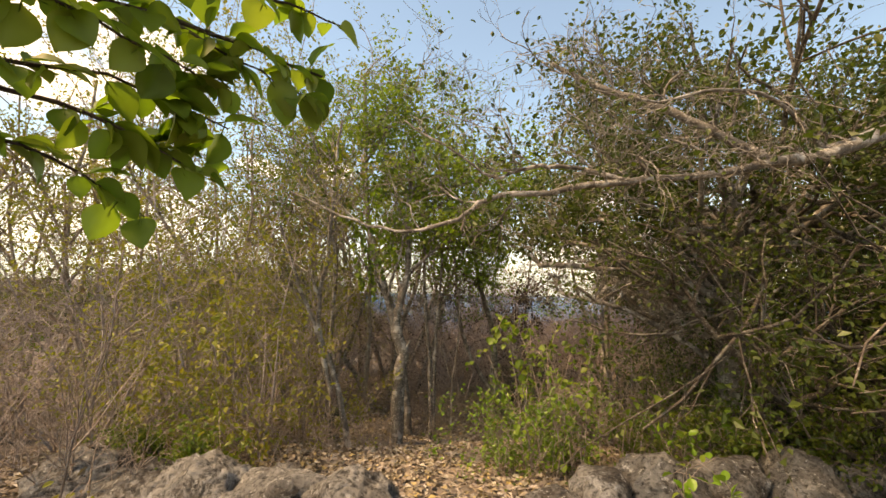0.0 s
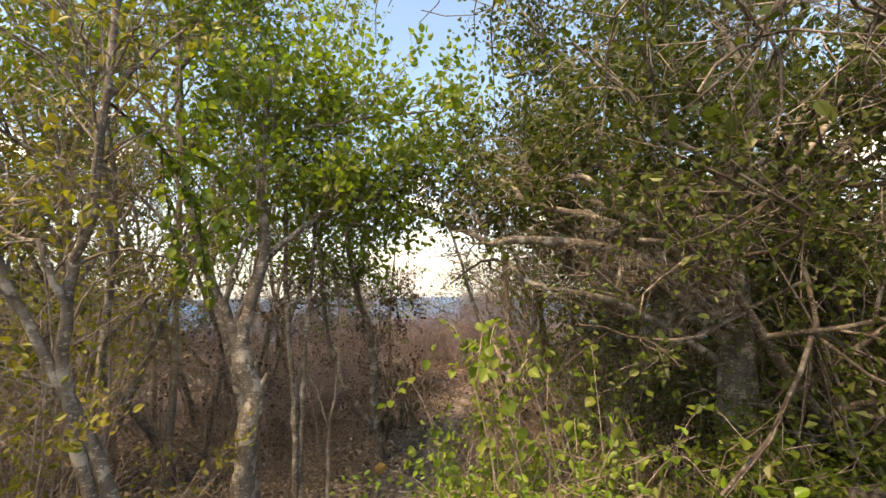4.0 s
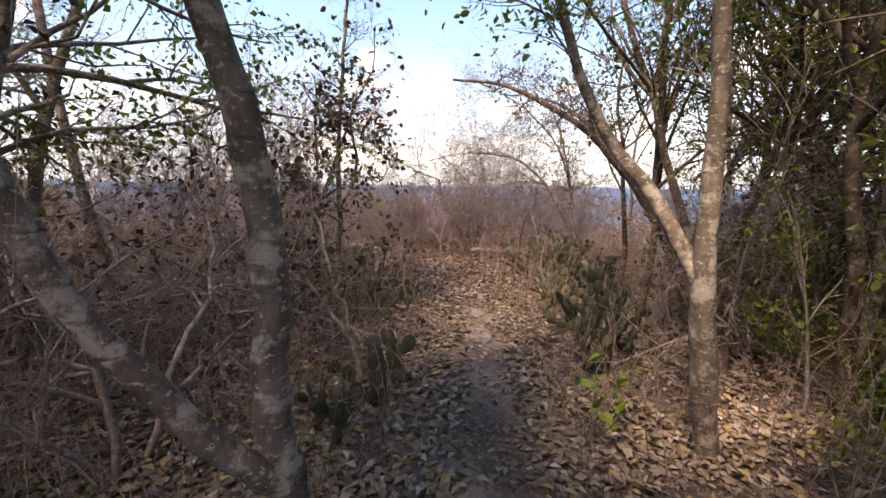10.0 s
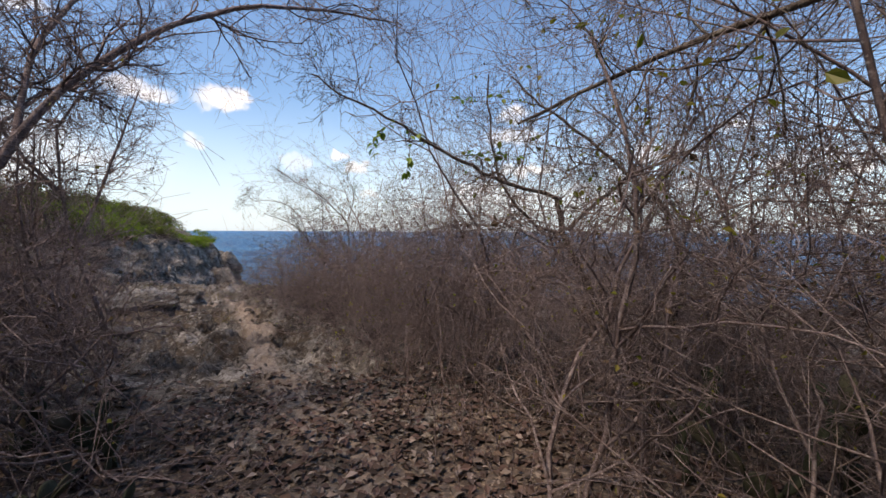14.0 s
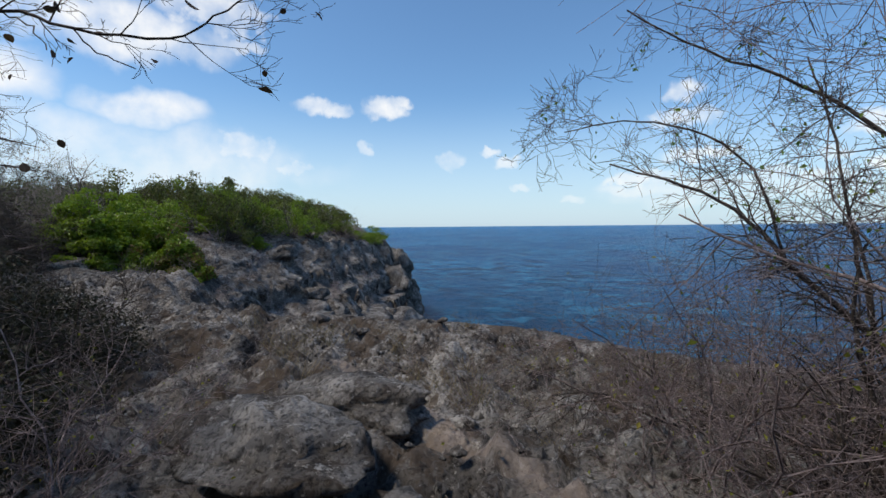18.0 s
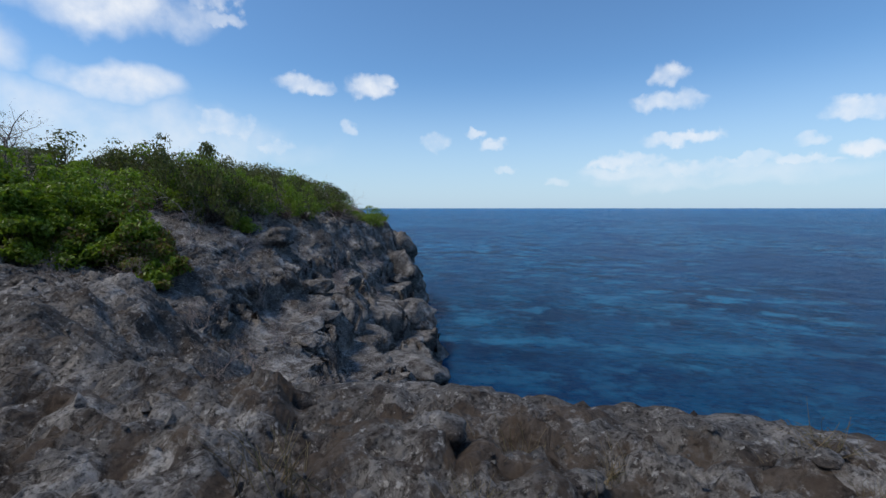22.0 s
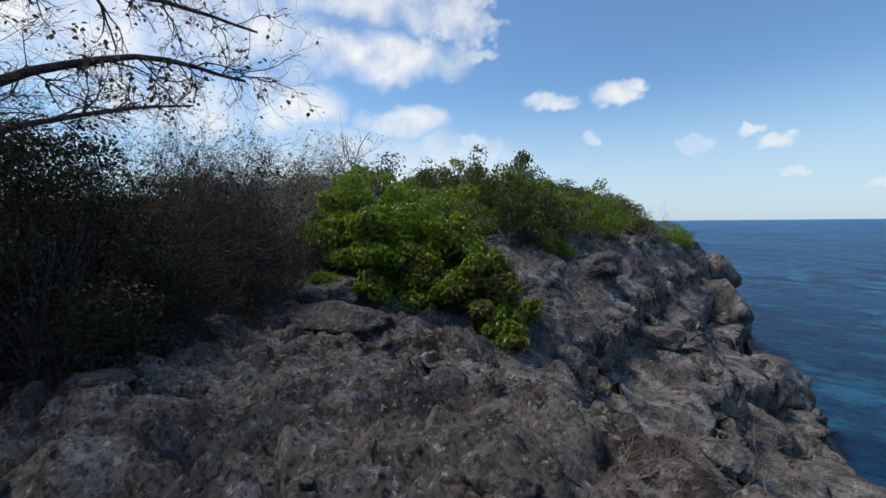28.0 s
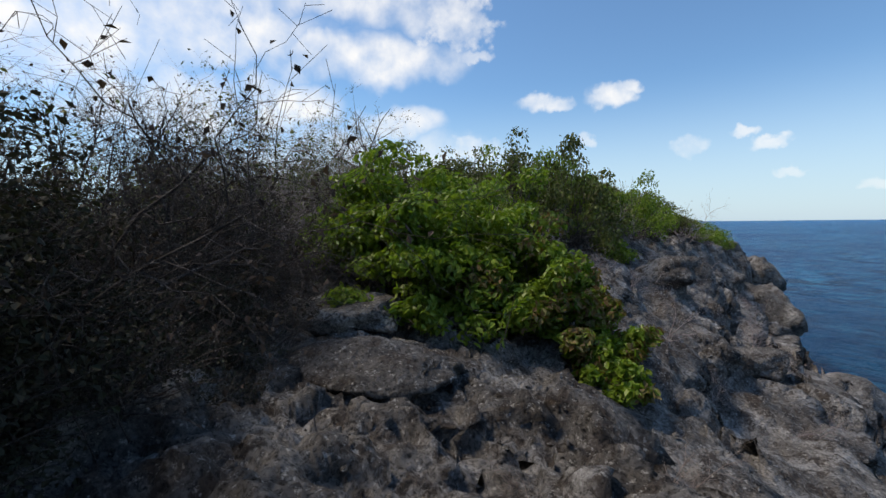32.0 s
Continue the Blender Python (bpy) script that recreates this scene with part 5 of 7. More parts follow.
def bend_tree():
    rng = np.random.default_rng(14)
    a = limb(rng, [(1.2, 8.8, -0.55), (1.12, 8.78, -0.1), (1.06, 8.77, 0.3), (1.08, 8.77, 0.65), (1.03, 8.77, 1.15), (0.97, 8.77, 1.45), (0.82, 8.77, 1.9), (0.72, 8.8, 2.3), (0.62, 8.9, 3.4), (0.7, 8.9, 4.6)], 0.078, 0.03)
    c = limb(rng, [(0.66, 8.85, 2.9), (1.1, 8.7, 3.4), (1.7, 8.5, 3.9), (2.4, 8.4, 4.2)], 0.034, 0.012)
    d = limb(rng, [(0.64, 8.9, 3.1), (0.2, 8.5, 3.7), (-0.2, 8.0, 4.2)], 0.03, 0.012)
    b = limb(rng, [(1.1, 8.76, -0.05), (0.85, 8.72, 0.25), (0.55, 8.7, 0.75), (0.36, 8.67, 1.4), (0.28, 8.7, 2.2), (0.2, 8.8, 3.2)], 0.05, 0.022)
    tw = sprout(rng, a, 26, 0.55, 1.0, TWIGS, 0.1) + sprout(rng, b, 14, 0.55, 0.9, TWIGS, 0.1) + sprout(rng, c, 18, 0.15, 1.0, TWIGS, 0.1) + sprout(rng, d, 14, 0.2, 1.0, TWIGS, 0.1)
    fol = foliage(rng, [q for q in tw if q[0][0][2] > 1.9], 1, 8, 0.062, 0.042, 0.08)
    dead = foliage(rng, tw, 1, 0.8, 0.06, 0.045, 0.06)
    return hero("patchy_barked_tree", "crooked tree with pale patchy bark beside the path", M["bark_grey"], [("trunk", a), ("limb", b), ("limb", c), ("limb", d)], tw, [("crown", fol, M["leaf_canopy"]), ("dead_foliage", dead, M["leaf_dry"])])


def vee_tree():
    rng = np.random.default_rng(15)
    a = limb(rng, [(3.5, 8.5, -0.65), (3.36, 8.5, -0.1), (3.26, 8.5, 0.35), (3.22, 8.5, 0.7), (3.24, 8.52, 1.3), (3.26, 8.56, 2.0), (3.22, 8.6, 2.8), (3.3, 8.7, 3.8)], 0.075, 0.03)
    b = limb(rng, [(3.24, 8.5, 0.5), (3.17, 8.75, 0.95), (3.08, 9.1, 1.4), (2.95, 9.28, 1.9), (2.8, 9.4, 2.6), (2.6, 9.6, 3.4)], 0.05, 0.02)
    tw = sprout(rng, a, 9, 0.5, 0.9, TWIGS, 0.1) + sprout(rng, b, 9, 0.4, 0.8, TWIGS, 0.1)
    fol = foliage(rng, [q for q in tw if q[0][0][2] > 1.8], 1, 3.5, 0.055, 0.036, 0.06)
    return hero("vee_forked_tree", "grey tree forking low into two slender lichen-flecked limbs", M["bark_grey"], [("trunk", a), ("limb", b)], tw, [("crown", fol, M["leaf_green"])])


def arching_tree():
    rng = np.random.default_rng(16)
    a = limb(rng, [(5.8, 9.9, -0.7), (5.55, 10.05, 0.2), (5.15, 10.3, 1.0), (4.66, 10.65, 1.65), (4.4, 11.2, 2.05), (4.25, 11.7, 2.3), (4.0, 12.4, 2.45)], 0.056, 0.016)
    b = limb(rng, [(5.0, 10.4, 1.2), (5.1, 10.9, 1.7), (5.3, 11.6, 2.1), (5.4, 12.4, 2.4)], 0.045, 0.016)
    c = limb(rng, [(5.3, 10.2, 0.8), (5.0, 10.0, 1.6), (4.8, 9.9, 2.5), (4.7, 9.7, 3.4)], 0.05, 0.02)
    tw = sprout(rng, a, 16, 0.45, 0.8, CROOKED, 0.25) + sprout(rng, b, 9, 0.3, 0.8, CROOKED, 0.2) + sprout(rng, c, 7, 0.3, 0.8, CROOKED)
    fol = foliage(rng, [q for q in tw if q[0][0][2] > 2.0], 1, 0.6, 0.045, 0.03, 0.04)
    # dark bark here gives the unlit side of a backlit tree by colour
    return hero("arching_tree", "leaning tree arching low over the path with bare crooked twigs, darkened as if backlit", M["bark_dark"], [("trunk", a), ("limb", b), ("limb", c)], tw, [("foliage", fol, M["leaf_dark"])])


def spreading_tree():
    rng = np.random.default_rng(17)
    trunk = limb(rng, [(3.5, 5.1, -0.2), (3.4, 5.0, 0.5), (3.25, 4.88, 1.1), (3.22, 4.82, 1.8), (3.35, 4.85, 2.6), (3.4, 5.0, 3.4)], 0.21, 0.06)
    bough = limb(rng, [(5.2, 4.0, 2.7), (4.3, 3.3, 3.2), (3.4, 2.95, 3.22), (2.65, 2.9, 2.98), (1.9, 2.85, 2.78), (1.24, 2.83, 2.7), (0.71, 2.85, 2.62), (0.29, 2.85, 2.56), (0.1, 2.85, 2.42), (-0.24, 2.85, 2.33), (-0.6, 2.9, 2.4), (-1.1, 3.0, 2.62)], 0.038, 0.006)
    fork = limb(rng, [(1.24, 2.83, 2.7), (0.99, 2.87, 2.78), (0.72, 2.9, 2.82), (0.5, 2.92, 2.78), (0.32, 2.95, 2.74), (0.05, 3.0, 2.95), (-0.3, 3.1, 3.2)], 0.019, 0.006)
    hook = limb(rng, [(2.65, 2.9, 2.98), (2.2, 2.75, 3.25), (1.8, 2.7, 3.3), (1.4, 2.72, 3.22), (1.0, 2.75, 3.3)], 0.016, 0.006)
    big = limb(rng, [(3.4, 2.95, 3.22), (2.65, 2.87, 2.95), (2.3, 2.91, 2.89), (1.86, 2.95, 3.13), (1.44, 3.1, 3.41), (1.16, 3.27, 3.6), (0.9, 3.5, 3.9)], 0.045, 0.018)
    stem = limb(rng, [(5.9, 4.6, -0.2), (5.7, 4.4, 1.0), (5.5, 4.2, 2.0), (5.2, 4.0, 2.75)], 0.12, 0.06)
    long = limb(rng, [(2.9, 4.75, 1.5), (2.2, 4.9, 2.15), (1.31, 5.3, 2.3), (1.3, 5.65, 2.3), (1.24, 5.99, 2.45), (0.94, 6.67, 2.78), (0.68, 7.07, 3.05), (0.29, 7.48, 3.24), (-0.4, 7.9, 3.7)], 0.042, 0.012)
    high = limb(rng, [(2.9, 4.75, 1.6), (2.3, 5.0, 2.35), (1.52, 5.31, 2.6), (1.5, 5.6, 2.83), (1.51, 6.08, 3.13), (1.53, 6.42, 3.54)], 0.036, 0.014)
    low = limb(rng, [(2.9, 4.75, 1.3), (2.2, 5.0, 1.75), (1.5, 5.35, 1.95), (1.55, 5.8, 2.15), (1.66, 6.5, 2.22), (1.6, 7.2, 2.0)], 0.034, 0.01)
    limbs = [trunk, stem, bough, fork, hook, big, long, high, low]
    over = sprout(rng, bough, 26, 0.25, 0.8, CROOKED, 0.35) + sprout(rng, fork, 10, 0.2, 0.7, CROOKED, 0.3) + sprout(rng, hook, 10, 0.2, 0.8, CROOKED, 0.3) + sprout(rng, big, 12, 0.3, 0.9, CROOKED, 0.3)
    bare = sprout(rng, long, 16, 0.3, 0.8, CROOKED, 0.15) + sprout(rng, high, 10, 0.3, 0.8, CROOKED, 0.15) + sprout(rng, low, 6, 0.3, 0.7, CROOKED)
    gnarled = []
    for k in range(11):
        az = radians(rng.uniform(95, 205))
        e = (3.1 + 0.8 * math.cos(az), 4.85 + 0.8 * math.sin(az), rng.uniform(1.7, 2.4))
        f = (3.1 + rng.uniform(1.4, 1.8) * math.cos(az + rng.normal(0, 0.2)), 4.85 + rng.uniform(1.4, 2.0) * math.sin(az + rng.normal(0, 0.2)), rng.uniform(1.8, 2.9))
        l = limb(rng, [(3.15, 4.75, rng.uniform(1.3, 2.0)), e, f], 0.05, 0.014, 0.05)
        limbs.append(l)
        gnarled += sprout(rng, l, 7, 0.3, 0.6, CROOKED, 0.05, 0.8)
    tw = []
    for k in range(36):
        az, el = rng.uniform(0, 2 * math.pi), math.asin(rng.uniform(-0.25, 1))
        f = np.array([3.7 + 2.7 * math.cos(az) * math.cos(el), 5.5 + 2.5 * math.sin(az) * math.cos(el), 3.5 + 1.75 * math.sin(el)])
        if f[2] < 2.9 and f[1] > 6.4:
            continue
        e = np.array([3.3, 4.9, 2.3]) * 0.5 + f * 0.5 + rng.normal(0, 0.25, 3)
        l = limb(rng, [(3.2, 4.8, rng.uniform(1.8, 2.8)), e, f], 0.04, 0.012, 0.05)
        limbs.append(l)
        tw += sprout(rng, l, 10, 0.45, 0.8, TWIGS, 0.1)
    fol = foliage(rng, tw, 1, 6, 0.056, 0.04, 0.09)
    bare = bare + gnarled
    high_leaf = foliage(rng, [q for q in bare if q[0][0][2] > 2.5], 1, 2.0, 0.065, 0.042, 0.06)
    fol = (np.vstack([fol[0], high_leaf[0]]), np.vstack([fol[1], high_leaf[1] + len(fol[0])]))
    few = foliage(rng, over, 1, 0.5, 0.05, 0.034, 0.05)
    fol = (np.vstack([fol[0], few[0]]), np.vstack([fol[1], few[1] + len(fol[0])]))
    tw = tw + bare + over
    return hero("spreading_tree", "old spreading tree with long level boughs and dense dark foliage", M["bark_grey"], [("trunk" if i < 2 else "bough", l) for i, l in enumerate(limbs)], tw, [("crown", fol, M["leaf_dark"])])


def dark_tree():
    rng = np.random.default_rng(18)
    t = limb(rng, [(-10.9, 27.2, -0.5), (-10.8, 27.3, 0.6), (-10.6, 27.5, 1.5), (-10.5, 27.8, 2.4)], 0.09, 0.06)
    a = limb(rng, [(-10.6, 27.5, 1.5), (-10.4, 28.2, 2.1), (-10.1, 29.0, 2.45), (-9.85, 29.8, 2.4)], 0.05, 0.012)
    b = limb(rng, [(-10.5, 27.8, 2.4), (-10.6, 28.6, 3.0), (-10.6, 29.4, 3.2), (-10.3, 30.2, 3.1)], 0.045, 0.012)
    c = limb(rng, [(-10.5, 27.8, 2.4), (-10.2, 27.6, 3.0), (-9.8, 27.9, 3.6)], 0.04, 0.012)
    d = limb(rng, [(-10.7, 27.4, 1.0), (-11.2, 28.2, 1.8), (-11.6, 29.2, 2.3), (-11.9, 30.2, 2.6)], 0.045, 0.012)
    tw = []
    for l in (a, b, c, d):
        tw += sprout(rng, l, 14, 0.2, 0.8, CROOKED, 0.1)
    dead = foliage(rng, tw, 1, 0.35, 0.05, 0.035, 0.03)
    return hero("dark_bare_tree", "dark crooked leafless tree reaching out over the rock shelf", M["twig_dark"], [("trunk", t)] + [("limb", l) for l in (a, b, c, d)], tw, [("foliage", dead, M["leaf_dry"])])


def left_thorn_tree():
    rng = np.random.default_rng(19)
    t = limb(rng, [(1.75, 19.35, -0.65), (1.6, 19.2, 0.1), (1.5, 19.05, 0.7), (1.45, 18.95, 1.3), (1.5, 18.8, 2.0)], 0.03, 0.012)
    a = limb(rng, [(1.75, 19.3, -0.5), (1.3, 18.6, -0.1), (0.9, 17.9, 0.3), (0.4, 17.3, 0.5)], 0.02, 0.008)
    b = limb(rng, [(1.5, 19.05, 0.7), (1.65, 19.3, 1.4), (1.8, 19.5, 2.1), (1.9, 19.7, 2.7)], 0.022, 0.008)
    c = limb(rng, [(1.45, 18.95, 1.3), (1.2, 18.5, 1.9), (1.4, 18.0, 2.5), (1.9, 17.6, 2.9)], 0.022, 0.008)
    e = limb(rng, [(1.5, 18.8, 2.0), (2.0, 18.6, 2.5), (2.6, 18.5, 2.9), (3.2, 18.6, 3.1)], 0.014, 0.006)
    f = limb(rng, [(1.45, 18.95, 1.3), (0.9, 18.7, 1.9), (0.7, 18.3, 2.6), (0.8, 17.8, 3.1)], 0.016, 0.006)
    tw = []
    for l in (t, b, c, e, f):
        tw += sprout(rng, l, 20, 0.2, 0.8, CROOKED, 0.1)
    tw += sprout(rng, a, 6, 0.3, 0.5, CROOKED, 0.2)
    return hero("crooked_thorn_tree", "grey thorn tree with low forked trunk and dense bare twigs", M["twig_mauve"], [("trunk", t), ("limb", a), ("limb", b), ("limb", c), ("limb", e), ("limb", f)], tw, [])


def overhanging_thorn_tree():
    rng = np.random.default_rng(26)
    t = limb(rng, [(2.3, 16.0, -0.65), (2.4, 16.05, 0.2), (2.55, 16.1, 0.9), (2.8, 16.2, 1.4)], 0.04, 0.026)
    a = limb(rng, [(2.8, 16.2, 1.4), (3.2, 16.4, 2.0), (3.8, 16.7, 2.45), (4.4, 17.0, 2.65), (5.0, 17.2, 2.7)], 0.024, 0.006)
    b = limb(rng, [(2.5, 16.1, 0.8), (2.6, 15.5, 1.5), (2.9, 15.1, 2.1), (3.4, 14.9, 2.55)], 0.022, 0.006)
    c = limb(rng, [(2.8, 16.2, 1.4), (2.7, 16.6, 2.1), (2.9, 17.0, 2.7), (3.3, 17.4, 3.1)], 0.02, 0.006)
    d = limb(rng, [(2.4, 16.05, 0.4), (2.1, 16.6, 1.2), (2.2, 17.2, 1.8), (2.5, 17.6, 2.3)], 0.02, 0.006)
    tw = []
    for l in (a, b, c, d):
        tw += sprout(rng, l, 24, 0.1, 0.75, CROOKED, 0.05)
    return hero("overhanging_thorn_tree", "mauve-grey thorn tree reaching over the path with bare twigs", M["twig_mauve"], [("trunk", t)] + [("limb", l) for l in (a, b, c, d)], tw, [])


def bow_tree():
    rng = np.random.default_rng(20)
    t = limb(rng, [(6.8, 12.2, -0.7), (6.65, 12.6, 0.2), (6.35, 13.0, 1.05), (6.25, 13.6, 1.5), (6.15, 14.3, 1.66), (5.95, 15.2, 1.72), (5.6, 16.0, 1.6)], 0.032, 0.008)
    u = limb(rng, [(6.7, 12.5, 0.0), (6.9, 13.0, 1.2), (7.0, 13.4, 2.1), (6.8, 13.8, 3.0)], 0.026, 0.009)
    w = limb(rng, [(6.8, 12.8, 0.8), (6.5, 12.9, 1.7), (5.9, 13.2, 2.4), (5.2, 13.6, 2.8)], 0.02, 0.007)
    tw = []
    for l in (t, u, w):
        tw += sprout(rng, l, 24, 0.2, 0.75, CROOKED, 0.1)
    fol = foliage(rng, tw, 1, 0.25, 0.045, 0.03, 0.03)
    # backlit look of the arch comes from the dark bark colour
    return hero("bowed_tree", "slim grey tree bowed over in an arch of bare twigs, darkened as if backlit", M["bark_dark"], [("trunk", t), ("limb", u), ("limb", w)], tw, [("foliage", fol, M["leaf_yellow"])])


def leaning_tree():
    rng = np.random.default_rng(41)
    a = limb(rng, [(-1.12, 5.55, 0.0), (-1.2, 5.48, 0.45), (-1.34, 5.4, 0.98), (-1.46, 5.36, 1.3), (-1.63, 5.32, 1.67), (-1.8, 5.28, 2.1), (-2.0, 5.2, 2.7)], 0.04, 0.018)
    b = limb(rng, [(-1.34, 5.42, 0.7), (-1.45, 5.38, 1.18), (-1.51, 5.31, 1.56), (-1.48, 5.24, 1.81), (-1.45, 5.18, 2.03), (-1.37, 5.09, 2.22), (-1.34, 5.01, 2.52), (-1.30, 4.93, 2.84), (-1.27, 4.86, 3.3), (-1.2, 4.8, 3.9)], 0.034, 0.014)
    c = limb(rng, [(-1.47, 5.2, 1.83), (-1.53, 5.15, 1.98), (-1.59, 5.14, 2.14), (-1.7, 5.16, 2.18), (-1.95, 5.2, 2.4)], 0.018, 0.008)
    d = limb(rng, [(-1.30, 4.93, 2.84), (-1.16, 4.95, 3.08), (-1.0, 5.1, 3.4)], 0.014, 0.007)
    e = limb(rng, [(-1.44, 5.16, 2.03), (-1.30, 5.26, 2.12), (-1.02, 5.4, 2.11), (-0.9, 5.6, 2.2)], 0.011, 0.005)
    tw = sprout(rng, a, 9, 0.5, 0.6, TWIGS, 0.1) + sprout(rng, b, 16, 0.5, 0.6, TWIGS, 0.1) + sprout(rng, c, 6, 0.3, 0.4, TWIGS) + sprout(rng, d, 6, 0.2, 0.5, TWIGS) + sprout(rng, e, 5, 0.3, 0.4, TWIGS)
    fol = foliage(rng, tw, 1, 0.9, 0.055, 0.036, 0.05)
    return hero("leaning_tree", "pale grey tree leaning away from the path, with bare forked limbs", M["bark_grey"], [("trunk", a), ("trunk", b), ("limb", c), ("limb", d), ("limb", e)], tw, [("foliage", fol, M["leaf_yellow"])])


def straight_tree():
    rng = np.random.default_rng(42)
    a = limb(rng, [(-0.5, 7.4, -0.4), (-0.6, 7.35, 0.5), (-0.8, 7.28, 1.4), (-0.98, 7.24, 2.0), (-1.14, 7.21, 2.55), (-1.26, 7.21, 3.01), (-1.33, 7.16, 3.77), (-1.37, 7.09, 4.53), (-1.4, 7.0, 5.6)], 0.066, 0.03)
    b = limb(rng, [(-1.36, 7.12, 4.1), (-1.0, 7.0, 4.6), (-0.6, 6.9, 5.0)], 0.03, 0.012)
    c = limb(rng, [(-1.3, 7.18, 3.4), (-1.8, 7.3, 4.0), (-2.3, 7.4, 4.5)], 0.026, 0.01)
    d = limb(rng, [(-1.37, 7.09, 4.6), (-0.9, 7.6, 5.0), (-0.3, 8.0, 5.3)], 0.026, 0.01)
    tw = sprout(rng, a, 10, 0.65, 0.9, TWIGS, 0.1) + sprout(rng, b, 10, 0.2, 0.9, TWIGS, 0.1) + sprout(rng, c, 10, 0.2, 0.9, TWIGS, 0.1) + sprout(rng, d, 10, 0.2, 0.9, TWIGS, 0.1)
    fol = foliage(rng, tw, 1, 9, 0.07, 0.046, 0.09)
    return hero("straight_tree", "tall straight pale-barked tree with a leafy crown", M["bark_grey"], [("trunk", a), ("limb", b), ("limb", c), ("limb", d)], tw, [("crown", fol, M["leaf_canopy"])])


def bare_saplings():
    """Forked leafless saplings standing in the litter beside the path."""
    rng = np.random.default_rng(43)
    for name, label, bark_mat, lines, twigs in (
            ("bare_sapling", "thin grey sapling with two long bare stems in leaf litter", "bark_grey", [
                ([(1.96, 10.35, -0.6), (1.94, 10.45, -0.37), (1.90, 10.57, -0.17), (1.70, 10.81, 0.18), (1.46, 11.07, 0.59), (1.32, 11.27, 0.92), (1.26, 11.44, 1.36)], 0.022),
                ([(1.89, 10.46, -0.12), (1.90, 10.58, 0.07), (1.85, 10.72, 0.22), (1.77, 10.96, 0.83), (1.74, 11.13, 1.21)], 0.016)], 7),
            ("dead_leaved_sapling", "dark upright young tree hung with withered leaves", "bark_dark", [
                ([(2.16, 11.97, -0.6), (2.25, 12.07, 0.05), (2.34, 12.16, 0.62), (2.39, 12.33, 1.59), (2.52, 12.47, 2.57), (2.62, 12.59, 3.33)], 0.04),
                ([(2.34, 12.10, 0.81), (2.54, 12.14, 1.24), (2.55, 12.32, 1.84), (2.82, 12.34, 2.40), (2.92, 12.46, 2.94)], 0.02),
                ([(2.32, 12.09, 0.62), (2.1, 12.09, 0.83), (2.08, 12.05, 1.52), (2.06, 12.02, 2.16)], 0.018)], 13),
            ("crooked_sapling", "crooked grey young tree with bare forking twigs and withered leaves", "bark_dark", [
                ([(2.14, 13.23, -0.7), (2.23, 13.25, -0.23), (2.35, 13.26, 0.46), (2.41, 13.27, 0.80), (2.66, 13.20, 1.51), (2.83, 13.15, 1.96), (2.92, 13.14, 2.30)], 0.032),
                ([(2.37, 13.27, 0.59), (2.22, 13.22, 0.87), (2.12, 13.13, 1.05), (1.9, 13.0, 1.3)], 0.018),
                ([(2.41, 13.27, 0.80), (2.70, 13.27, 1.04), (2.98, 13.25, 1.16), (3.28, 13.18, 1.10), (3.45, 13.26, 1.39)], 0.018),
                ([(2.66, 13.20, 1.51), (3.00, 13.23, 1.62), (3.30, 13.27, 1.7)], 0.014)], 12),
            ("bare_sapling", "thin pale forked sapling without leaves", "bark_pale", [
                ([(3.20, 12.24, -0.65), (3.22, 12.27, -0.32), (3.22, 12.30, -0.02), (3.19, 12.36, 0.25), (3.23, 12.36, 0.5)], 0.014),
                ([(3.22, 12.30, -0.05), (3.30, 12.33, 0.11), (3.37, 12.36, 0.24)], 0.009)], 3)):
        limbs, tw = [], []
        for k, (points, r) in enumerate(lines):
            l = limb(rng, points, r, r * 0.4, 0.008)
            limbs.append(("trunk" if k == 0 else "limb", l))
            tw += sprout(rng, l, twigs, 0.35, 0.5, CROOKED, 0.1)
        dead = foliage(rng, tw, 1, 0.22, 0.075, 0.055, 0.03, LEAF_ROUND)
        hero(name, label, M[bark_mat], limbs, tw, [("foliage", dead, M["leaf_dead"])], "sapling")


